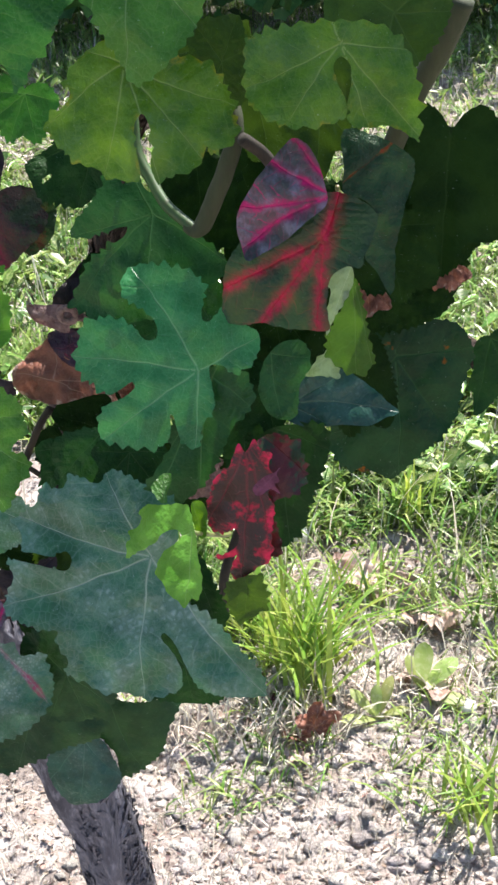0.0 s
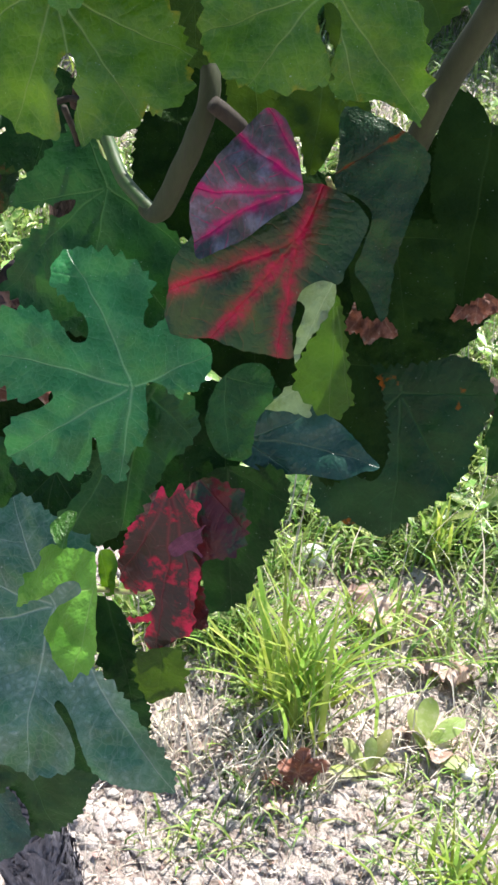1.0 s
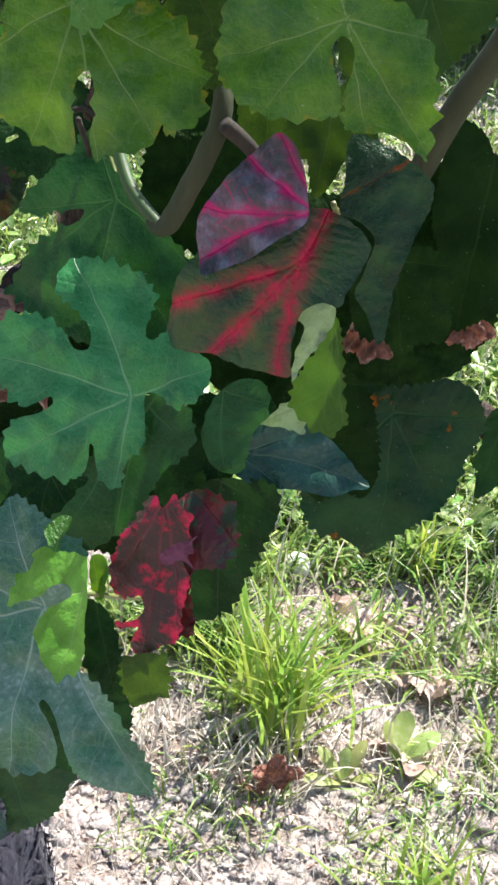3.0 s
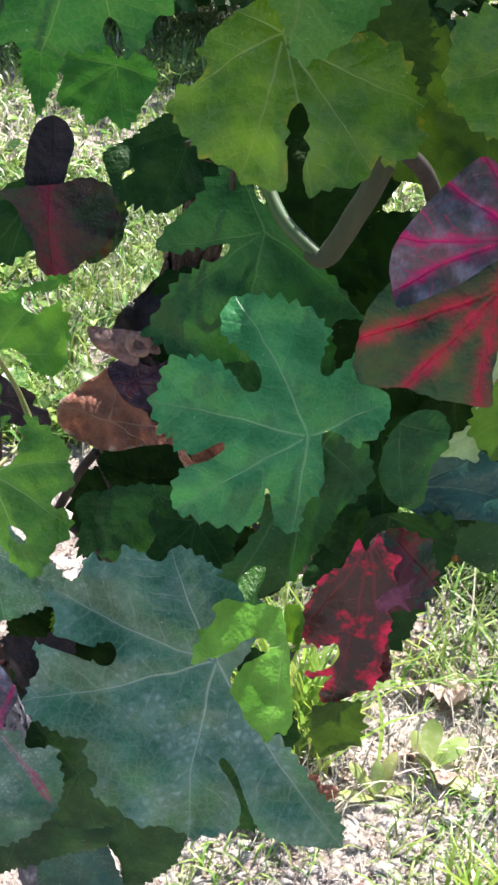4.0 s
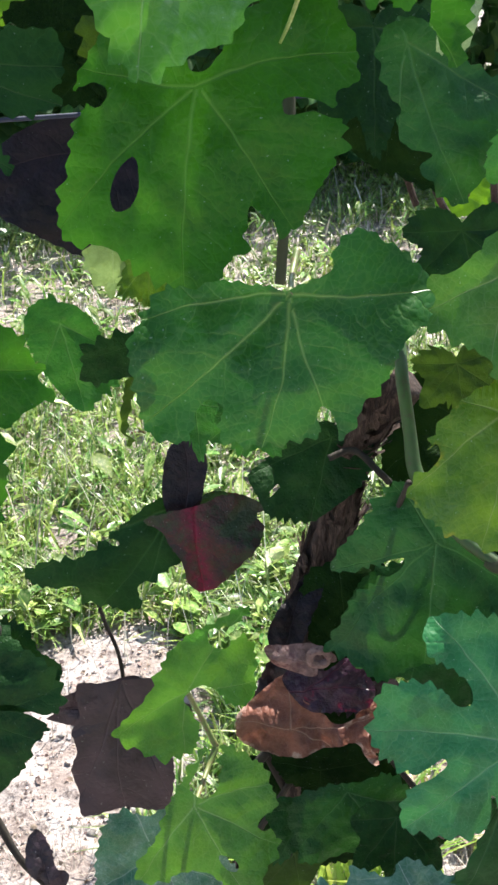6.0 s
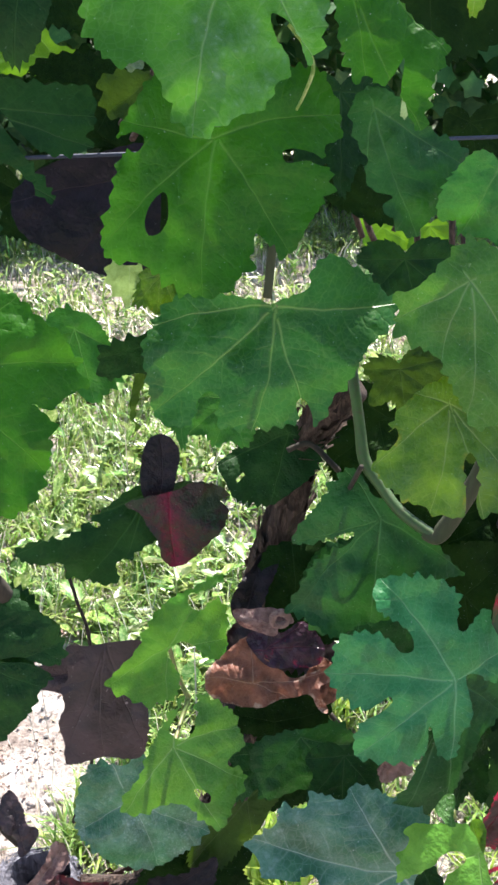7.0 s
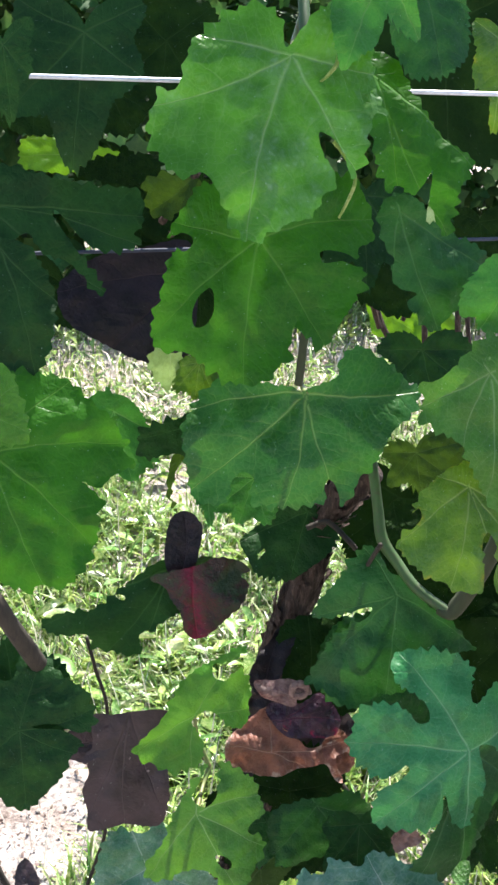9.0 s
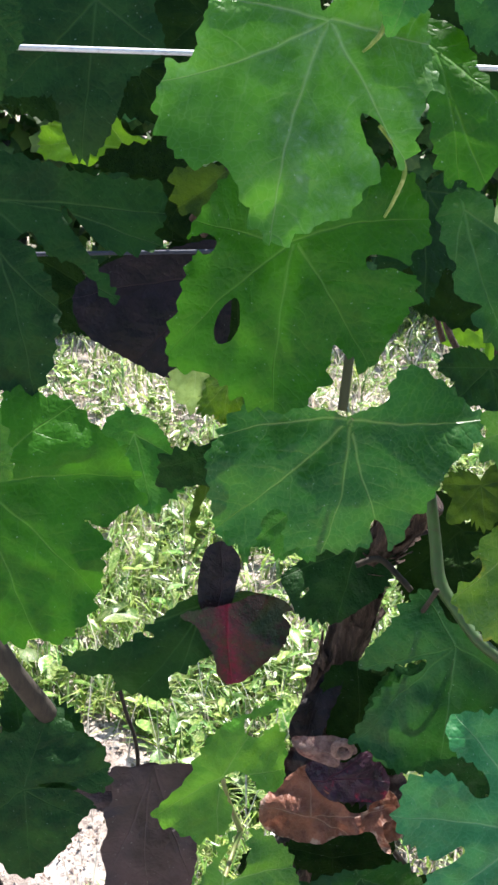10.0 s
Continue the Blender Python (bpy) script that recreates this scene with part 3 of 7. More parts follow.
def lobed_shape(rim, ribs, seed, teeth=0.0031, tooth_len=0.0062, holes=(), bend=0.0, roll=0.0, puff=0.02, wave=0.03, crumple=0.0, cup=0.10):
    """A leaf with deep or overlapping lobes. rim: lobes and bays in turn round the blade, millimetres from the stalk joint, midrib
    along +y; ribs: ends of the main veins; holes: x, y, half width, half length, turn."""
    rng = random.Random(seed)
    loop = rounded([(x / 1000, y / 1000) for x, y in rim], 0.0009)
    N = len(loop)
    if sum(loop[i - 1][0] * loop[i][1] - loop[i][0] * loop[i - 1][1] for i in range(N)) < 0:
        loop = loop[::-1]
    L = max(math.hypot(x, y) for x, y in ribs) / 1000
    along = np.roll(loop, -1, axis=0) - np.roll(loop, 1, axis=0)
    along /= np.maximum(np.linalg.norm(along, axis=1, keepdims=True), 1e-9)
    normal = np.column_stack([along[:, 1], -along[:, 0]])
    wide = 6
    bulge = ((loop - 0.5 * (np.roll(loop, wide, axis=0) + np.roll(loop, -wide, axis=0))) * normal).sum(1)   # hollow bays have few teeth
    probe = loop + normal * 0.004       # nor have narrow slots between two lobes
    away = np.sqrt(((probe[:, None] - loop[None]) ** 2).sum(-1))
    apart = np.abs((np.arange(N)[:, None] - np.arange(N)[None] + N // 2) % N - N // 2)
    slot = np.where(apart < 14, 1.0, away).min(1) < 0.0042
    phase, size, length, out, drift = 0.0, 0.0, tooth_len, np.zeros(N), rng.uniform(0, 99)
    for i in range(N):
        if phase <= 0:
            length = tooth_len * rng.uniform(0.45, 1.75)
            phase = length
            patchy = min(max(0.88 + 1.1 * noise.noise(Vector((drift, i * 0.03, 0))), 0.08), 1.15)
            size = teeth * patchy * (0.3 + 0.7 * length / tooth_len) * rng.uniform(0.45, 1.2)
        w = 1 - phase / length
        keep = min(max(1.0 + bulge[i] / 0.0010, 0.05), 1.0) * min(1.0, np.hypot(*loop[i]) / (0.35 * L)) * (0.1 if slot[i] else 1.0)
        out[i] = size * keep * ((w / 0.62) ** 1.15 if w < 0.62 else (1 - w) / 0.38) - 0.35 * size * keep
        phase -= np.linalg.norm(loop[(i + 1) % N] - loop[i])
    loop = loop + normal * out[:, None]
    grid = max(L / 19, 0.0026)
    lo, hi = loop.min(0), loop.max(0)
    cells = [(lo[0] + (i + 0.5 * (j % 2)) * grid, lo[1] + j * grid * 0.87) for j in range(int((hi[1] - lo[1]) / grid / 0.87) + 2) for i in range(int((hi[0] - lo[0]) / grid) + 2)]
    cells = np.array(cells) + np.array([(rng.uniform(-0.15, 0.15) * grid, rng.uniform(-0.15, 0.15) * grid) for c in cells])
    gap = np.sqrt(((cells[:, None] - loop[None]) ** 2).sum(-1)).min(1)
    cells = cells[inside(cells, loop) & (gap > 0.5 * grid)]
    rings = []
    for hx, hy, rx, ry, rot in holes:
        c, s = math.cos(radians(rot)), math.sin(radians(rot))
        ring = []
        for k in range(22):
            a = 2 * math.pi * k / 22
            q = 1 + 0.12 * noise.noise(Vector((math.cos(a) * 1.5, math.sin(a) * 1.5, seed * 3.1)))
            ex, ey = math.cos(a) * rx * q * (1 + 0.25 * math.sin(a)), math.sin(a) * ry * q
            ring.append(((hx + ex * c - ey * s) / 1000, (hy + ex * s + ey * c) / 1000))
        rings.append(np.array(ring))
        gap = np.sqrt(((cells[:, None] - rings[-1][None]) ** 2).sum(-1)).min(1)
        cells = cells[~inside(cells, rings[-1]) & (gap > 0.4 * grid)]
    flat = np.concatenate([loop, *rings, cells])
    edges, first = [], 0
    for ring in (loop, *rings):
        edges += [(first + k, first + (k + 1) % len(ring)) for k in range(len(ring))]
        first += len(ring)
    verts, _, tris, *_ = geometry.delaunay_2d_cdt([Vector(p) for p in flat.tolist()], edges, [], 0, 1e-7)
    pts = np.array([tuple(v) for v in verts])
    tris = np.array([t for t in tris if len(t) == 3])
    mid = pts[tris].mean(1)
    ok = inside(mid, loop)
    for ring in rings:
        ok &= ~inside(mid, ring)
    tris, mid = tris[ok], mid[ok]
    gap = np.sqrt(((pts[:, None] - loop[None]) ** 2).sum(-1)).min(1)
    rimness = np.clip(1 - gap / (0.3 * L), 0, 1)
    veins = []
    for x, y in ribs:
        ln = math.hypot(x, y) / 1000
        veins.append((x / 1000 / ln, y / 1000 / ln, ln, rng.uniform(-0.05, 0.05)))
    def off_vein(p, v):
        u = (p[:, 0] * v[0] + p[:, 1] * v[1]) / v[2]
        q = (p[:, 0] * v[1] - p[:, 1] * v[0]) / L - v[3] * 4 * np.clip(u, 0, 1) * (1 - np.clip(u, 0, 1)) * v[2] / L
        return u, q
    def nearness(p):
        near = []
        for v in veins:
            u, q = off_vein(p, v)
            near.append(np.hypot(q, np.where(u < 0, u, np.maximum(u - 1, 0)) * v[2] / L))
        return np.array(near)
    owner = nearness(mid).argmin(0)
    dv = nearness(pts).min(0)
    uvs = [off_vein(pts, v) for v in veins]
    rr = np.minimum(np.hypot(pts[:, 0], pts[:, 1]) / L, 1.1)
    th = np.arctan2(pts[:, 0], pts[:, 1])
    off, ph = Vector((rng.uniform(0, 50), rng.uniform(0, 50), rng.uniform(0, 50))), rng.uniform(0, 6.28)
    z = np.zeros(len(pts))
    for i, (x, y) in enumerate(pts):
        p = Vector((x / L, y / L, 0))
        z[i] = (noise.noise(p * 1.8 + off) * 0.06 + noise.noise(p * 4.5 + off) * 0.035 + noise.noise(p * 11 + off) * 0.006) * L * (0.4 + rr[i])
        if crumple:
            z[i] += (abs(noise.noise(p * 2.6 + off)) + 0.5 * abs(noise.noise(p * 6 + off)) - 0.35) * crumple * L
    z += wave * L * np.sin(th * 5 + ph) * rr ** 2.5 - cup * L * rr ** 2
    z += puff * L * (1 - np.exp(-(dv / 0.09) ** 1.5))
    x, y = pts[:, 0].copy(), pts[:, 1].copy()
    if roll:
        a = x / L * roll
        x, z = L / roll * np.sin(a), z - L / roll * (1 - np.cos(a))
    if bend:
        a = np.clip(y, 0, None) / L * bend
        z, y = z - L / bend * (1 - np.cos(a)), np.where(y > 0, L / bend * np.sin(a), y)
    flip = np.cross(pts[tris[:, 1]] - pts[tris[:, 0]], pts[tris[:, 2]] - pts[tris[:, 0]]) < 0
    tris[flip] = tris[flip][:, ::-1]
    me = bpy.data.meshes.new("leaf")
    me.from_pydata(np.column_stack([x, y, z]).tolist(), [], tris.tolist())
    one, two = me.uv_layers.new(name="vein"), me.uv_layers.new(name="blade")
    uv1 = np.array([[(uvs[o][0][v], uvs[o][1][v]) for v in t] for t, o in zip(tris, owner)])
    one.data.foreach_set("uv", uv1.ravel())
    two.data.foreach_set("uv", (pts[tris] / L).ravel())
    me.attributes.new("rim", "FLOAT", "POINT").data.foreach_set("value", rimness)
    return me


def lobed(mat, at, tip, n, rim, ribs, stalk=None, label="", name="leaf", **how):
    """One large leaf of the vine whose own lobes show."""
    global leaf_seed
    leaf_seed += 1
    J, N = Vector(at), Vector(n).normalized()
    Y = Vector(tip) - J
    Y = (Y - N * Y.dot(N)).normalized()
    m = Matrix((Y.cross(N), Y, N)).transposed().to_4x4()
    m.translation = J
    ob = link(name, lobed_shape(rim, ribs, leaf_seed, **how), [mat], vine, label)
    ob.matrix_world = m
    if stalk is not None:
        a, b = Vector((0, 0, -0.001)), m.inverted() @ Vector(stalk)
        link("petiole", tube_mesh([a, (a + b) / 2 + Vector((0, 0, -0.2 * (b - a).length)), b], [0.0015, 0.0014, 0.002], 8), [PETIOLE], ob)
    return ob


def tube(name, mat, points, radii, parent, sides=10, ridge=0.0, label=""):
    return link(name, tube_mesh(points, radii, sides, ridge), [mat], parent, label)

# ---- ground: one sheet to the horizon, finer near the vine ----
def height(x, y):
    p = Vector((x, y, 0))
    near = max(0.0, 1 - abs(y - 1.2) / 3.5)
    h = (noise.noise(p * 1.7) * 0.018 + noise.noise(p * 6.5) * 0.012 + noise.noise(p * 21) * 0.008) * (0.4 + near)
    if -0.6 < x < 1.0 and 1.0 < y < 2.4:
        h += (abs(noise.noise(p * 34)) - 0.2) * 0.012 + (abs(noise.noise(p * 75)) - 0.2) * 0.007
    return h


def ground_mesh():
    xs = np.concatenate([[-900, -200, -60, -20, -8, -4], np.arange(-2.5, -0.6, 0.1), np.arange(-0.6, -0.3, 0.02), np.arange(-0.3, 0.6, 0.007), np.arange(0.6, 1.0, 0.02), np.arange(1.0, 3.0, 0.1), [4, 8, 20, 60, 200, 900]])
    ys = np.concatenate([[-900, -200, -60, -20, -8, -4], np.arange(-2, 1.0, 0.15), np.arange(1.0, 1.2, 0.02), np.arange(1.2, 1.9, 0.007), np.arange(1.9, 2.6, 0.014), np.arange(2.6, 7, 0.08), np.arange(7, 16, 0.5), [20, 60, 200, 900]])
    nx, ny = len(xs), len(ys)
    verts = [(x, y, height(x, y)) for y in ys for x in xs]
    faces = [(j * nx + i, j * nx + i + 1, (j + 1) * nx + i + 1, (j + 1) * nx + i) for j in range(ny - 1) for i in range(nx - 1)]
    me = bpy.data.meshes.new("ground")
    me.from_pydata(verts, [], faces)
    return me


ground = tagged(link("ground", ground_mesh(), [SOIL]), "pale dry crumbled vineyard soil with litter", "ground", kind="structure")


def blade_mesh(name, spots, seed, length, width, lean, curve=0.6, local=False):
    """Grass blades in one mesh, four steps from root to tip."""
    rng = np.random.default_rng(seed)
    verts, faces = [], []
    for x, y in spots:
        z = (0 if local else height(x, y)) - 0.004
        a = rng.uniform(0, 2 * math.pi)
        ln = length * rng.uniform(0.45, 1.25)
        t = abs(rng.normal(0, lean))
        wd = width * rng.uniform(0.6, 1.4)
        dx, dy = math.cos(a), math.sin(a)
        wx, wy = -dy * wd * 0.5, dx * wd * 0.5
        px, pz = 0.0, 0.0
        b = len(verts)
        for k in range(4):
            w = (0.8, 1.0, 0.7, 0.05)[k]
            verts.append((x + dx * px + wx * w, y + dy * px + wy * w, z + pz))
            verts.append((x + dx * px - wx * w, y + dy * px - wy * w, z + pz))
            px += math.sin(t) * ln / 3
            pz += math.cos(t) * ln / 3
            t = min(t + curve * (0.4 + rng.random()), 1.75)
        for k in range(3):
            faces.append((b + 2 * k, b + 2 * k + 1, b + 2 * k + 3, b + 2 * k + 2))
    me = bpy.data.meshes.new(name)
    me.from_pydata(verts, [], faces)
    return me


def scatter(n, x0, x1, y0, y1, seed, thresh=None, freq=2.0, power=1.5, thin=0.0):
    rng = np.random.default_rng(seed)
    out = []
    while len(out) < n:
        y = y0 + (y1 - y0) * rng.random() ** power
        spread = 0.35 + 0.22 * y
        x = (x0 + x1) / 2 + rng.uniform(-1, 1) * spread * (x1 - x0) / 2
        if thresh is not None and min(((x + 0.40) / 0.20) ** 2 + ((y - 1.95) / 0.42) ** 2, ((x + 0.25) / 0.17) ** 2 + ((y - 2.12) / 0.30) ** 2) < 1:   # bare pale soil beside the trunk
            continue
        if thresh is not None and ((x - 0.30) / 0.20) ** 2 + ((y - 1.80) / 0.20) ** 2 < 1 and rng.random() < 0.8:   # a patch of dead leaves and straw
            continue
        if thin and abs(y - 4.78 + 0.25 * noise.noise(Vector((x * 2, y, 3.0)))) < 0.65 and rng.random() < thin:   # a strip of straw and bare soil across the grass
            continue
        if thresh is not None and noise.noise(Vector((x * freq, y * freq, seed))) < thresh:
            continue
        out.append((x, y))
    return out


def sward(name, mat, spots, seed, length, width, lean, label, category, curve=0.6):
    return tagged(link(name, blade_mesh(name, spots, seed, length, width, lean, curve), [mat]), label, category, kind="stuff")


sward("grass", GRASS, scatter(36000, -1.2, 1.2, 1.72, 7.5, 1, -0.3, 3.1, 1.5, 0.85), 11, 0.125, 0.0046, 0.6, "short green grass between the vine rows", "grass")
sward("grass", GRASS, scatter(1300, -0.5, 1.1, 1.3, 1.85, 7, 0.02, 4.0, 1.0), 17, 0.055, 0.003, 0.5, "thin green grass on the dry soil", "grass")
sward("dry_grass", STRAW, scatter(17000, -1.1, 1.3, 1.45, 9.0, 2, -0.1, 2.6, 1.7), 12, 0.085, 0.0026, 1.15, "flattened straw-coloured dry grass", "dry grass", 0.25)
sward("dry_grass", STRAW, scatter(7000, -0.7, 0.9, 1.1, 1.85, 3, None, 2.0, 1.0), 13, 0.035, 0.0016, 1.3, "short dry stalks strewn on the soil", "dry grass", 0.15)
sward("dry_grass", STRAW, scatter(3500, -1.1, 1.3, 4.0, 5.5, 5, None, 2.0, 1.0), 15, 0.10, 0.0045, 1.25, "bleached straw lying in a strip across the grass", "dry grass", 0.2)
sward("tall_straw", STRAW, scatter(350, -0.6, 1.0, 1.8, 4.0, 4, None), 14, 0.26, 0.0022, 0.25, "tall thin dry grass stalks", "dry grass", 0.2)


sward("grass", GRASS, scatter(20000, -4.0, 4.0, 1.9, 7.2, 6, -0.3, 1.6, 1.0, 0.6), 16, 0.13, 0.009, 0.7, "loose green grass along the row", "grass")
sward("far_grass", GRASS, scatter(14000, -1.3, 1.6, 4.6, 30.0, 8, -0.4, 0.9, 2.4, 0.85), 18, 0.17, 0.010, 0.5, "rough green grass in the distance", "grass")
sward("far_grass", STRAW, scatter(6000, -1.3, 1.6, 4.2, 30.0, 9, -0.3, 0.6, 2.4), 19, 0.16, 0.007, 0.8, "rough dry grass in the distance", "dry grass")


def chips_mesh(name, n, seed, size, area, lift=0.004, power=1.3):
    """Scraps of dead leaf: bent five-sided flakes lying about."""
    rng = np.random.default_rng(seed)
    verts, faces = [], []
    for x, y in scatter(n, *area, seed, None, 2.0, power):
        s = size * rng.uniform(0.35, 1.5)
        m = Euler((rng.normal(0, 0.5), rng.normal(0, 0.5), rng.uniform(0, 6.3))).to_matrix()
        b = len(verts)
        z = height(x, y) + lift * rng.random()
        verts.append(Vector((x, y, z)) + m @ Vector((0, 0, s * rng.uniform(-0.3, 0.3))))
        for k in range(5):
            a = k * 1.2566 + rng.uniform(-0.4, 0.4)
            q = s * rng.uniform(0.5, 1.0)
            verts.append(Vector((x, y, z)) + m @ Vector((math.cos(a) * q, math.sin(a) * q * 0.7, q * rng.uniform(-0.15, 0.3))))
        faces += [(b, b + 1 + k, b + 1 + (k + 1) % 5) for k in range(5)]
    me = bpy.data.meshes.new(name)
    me.from_pydata([tuple(v) for v in verts], [], faces)
    return me


LITTER = rough_mat("leaf_litter", ((0.25, 0.165, 0.125), (0.46, 0.36, 0.30), (0.09, 0.050, 0.038)), 25.0, rough=0.8, bump=0.3, dist=0.002, trans=0.1, per_island=1.0)
tagged(link("leaf_litter", chips_mesh("leaf_litter", 9000, 21, 0.0055, (-0.8, 1.1, 1.1, 3.2)), [LITTER], smooth=False), "scraps of dry leaves strewn on the soil", "leaf litter", kind="stuff")
tagged(link("leaf_litter", chips_mesh("leaf_litter", 2200, 22, 0.011, (-1.0, 1.2, 1.9, 7.0)), [LITTER], smooth=False), "bleached scraps of dead leaves among the grass", "leaf litter", kind="stuff")


def clods_mesh(n, seed, size, area, power):
    rng = np.random.default_rng(seed)
    ico = bmesh.new()
    bmesh.ops.create_icosphere(ico, subdivisions=1 if size < 0.004 else 2, radius=1.0)
    base = np.array([v.co for v in ico.verts])
    tris = [[v.index for v in f.verts] for f in ico.faces]
    ico.free()
    verts, faces = [], []
    for x, y in scatter(n, *area, seed, None, 3.0, power):
        s = size * min(math.exp(rng.normal(0, 0.5)), 2.0)
        b = len(verts)
        w = base * rng.uniform(0.45, 1.35, (len(base), 1)) * np.array((s * rng.uniform(0.6, 1.6), s * rng.uniform(0.6, 1.4), s * 0.7))
        z = height(x, y) - s * 0.1
        verts += [(x + p[0], y + p[1], z + p[2]) for p in w]
        faces += [(b + i, b + j, b + k) for i, j, k in tris]
    me = bpy.data.meshes.new("soil_clods")
    me.from_pydata(verts, [], faces)
    return me


tagged(link("soil_clods", clods_mesh(9000, 31, 0.0026, (-0.75, 1.0, 1.05, 2.4), 1.5), [CLOD]), "crumbs of pale dry soil", "soil", kind="stuff")
tagged(link("soil_clods", clods_mesh(1900, 32, 0.0065, (-0.45, 0.75, 1.15, 1.9), 1.2), [CLOD]), "lumpy clods of pale dry soil", "soil", kind="stuff")


def weeds_mesh(n, area, seed, size):
    """Low broad-leaved weeds: rosettes of oval leaves."""
    rng = np.random.default_rng(seed)
    verts, faces = [], []
    for x, y in scatter(n, *area, seed, -0.12, 1.6):
        for k in range(int(rng.integers(4, 9))):
            a, up = rng.uniform(0, 6.28), rng.uniform(0.15, 0.9)
            ln = size * rng.uniform(0.4, 1.7)
            slim = rng.uniform(0.35, 1.0)
            d, s = Vector((math.cos(a) * math.cos(up), math.sin(a) * math.cos(up), math.sin(up))), Vector((-math.sin(a), math.cos(a), 0))
            o = Vector((x + rng.normal(0, 0.02), y + rng.normal(0, 0.02), height(x, y) + rng.uniform(0, 0.075)))
            b = len(verts)
            for u, w in ((0, 0.03), (0.3, 0.2), (0.62, 0.27), (0.88, 0.15), (1, 0.01)):
                c = o + d * ln * u - Vector((0, 0, 0.25 * ln * u * u))
                w *= slim
                verts += [c + s * w * ln + Vector((0, 0, 0.06 * ln)), c, c - s * w * ln + Vector((0, 0, 0.06 * ln))]
            for q in range(4):
                e = b + 3 * q
                faces += [(e, e + 1, e + 4, e + 3), (e + 1, e + 2, e + 5, e + 4)]
    me = bpy.data.meshes.new("weeds")
    me.from_pydata([tuple(v) for v in verts], [], faces)
    return me


tagged(link("weeds", weeds_mesh(170, (-1.6, 0.9, 2.4, 4.3), 42, 0.062), [WEED]), "broad-leaved bright green weeds among the grass", "weeds", kind="stuff")
tagged(link("weeds", weeds_mesh(1700, (-1.8, 0.8, 2.1, 6.8), 41, 0.044), [WEED]), "low broad-leaved green weeds in the grass", "weeds", kind="stuff")


# ---- the next vine row, far behind ----
def far_row_mesh(n, seed):
    rng = np.random.default_rng(seed)
    verts, faces = [], []
    for i in range(n):
        c = Vector((rng.uniform(-5, 6), 6.9 + rng.normal(0, 0.45), 0.08 + 2.0 * rng.random() ** 0.85))
        m = Euler((rng.uniform(0.3, 1.4), rng.normal(0, 0.5), rng.normal(0, 1.0))).to_matrix()
        s = rng.uniform(0.04, 0.085)
        b = len(verts)
        verts.append(c)
        for k in range(10):
            a = k * 0.6283
            q = s * ((1.0, 0.68)[k % 2] if k else 1.1)
            verts.append(c + m @ Vector((math.sin(a) * q, math.cos(a) * q, -0.25 * q * rng.random())))
        faces += [(b, b + 1 + k, b + 1 + (k + 1) % 10) for k in range(10)]
    me = bpy.data.meshes.new("vine_row")
    me.from_pydata([tuple(v) for v in verts], [], faces)
    return me


FAR = rough_mat("far_foliage", ((0.035, 0.10, 0.02), (0.06, 0.15, 0.03), (0.10, 0.19, 0.04)), 3.0, rough=0.55, bump=0.0, trans=0.3, per_island=0.5)
tagged(link("vine_row", far_row_mesh(22000, 51), [FAR]), "leafy neighbouring vine row in the distance", "vine row", kind="stuff")
for i in range(6):
    x = -4.2 + 1.7 * i
    tagged(link("vine_trunk", tube_mesh([(x, 6.9, -0.05), (x + 0.03, 6.88, 0.3), (x - 0.02, 6.9, 0.8)], [0.045, 0.035, 0.03], 10, 0.4, i), [BARK]), "grey trunk of a vine in the neighbouring row", "vine trunk", "trunks of the next row")

# ---- the vine: trunk, arm, canes, shoots ----
vine = tagged(new("grapevine"), "old grapevine with green and reddening leaves on wires", "grapevine")


def trunk_axis(h):
    return Vector((-0.108 - 0.095 * h ** 3, 1.13 - 0.15 * h, 0.66 * h)), 0.036 - 0.008 * h


def bark_mesh(n, seed):
    """Peeling strips of bark, tangled and frayed."""
    rng = random.Random(seed)
    verts, faces = [], []
    for k in range(n):
        h, a = rng.random(), rng.uniform(0, 6.283)
        ln, wd = rng.uniform(0.03, 0.10), rng.uniform(0.002, 0.007)
        tw, out = rng.uniform(-1.8, 1.8), rng.uniform(0.0, 0.009)
        b = len(verts)
        for s in range(6):
            u = s / 5
            c, r = trunk_axis(min(1.0, h + u * ln / 0.62))
            r += 0.002 + out * u * u + 0.004 * noise.noise(Vector((k * 0.7, u * 2, 0)))
            aa = a + tw * u
            e = wd / r * (1 - 0.7 * u)
            for q in (aa - e, aa + e):
                verts.append(tuple(c + Vector((math.cos(q) * r, math.sin(q) * r, rng.uniform(-0.001, 0.001)))))
        faces += [(b + 2 * s, b + 2 * s + 1, b + 2 * s + 3, b + 2 * s + 2) for s in range(5)]
    me = bpy.data.meshes.new("bark")
    me.from_pydata(verts, [], faces)
    return me


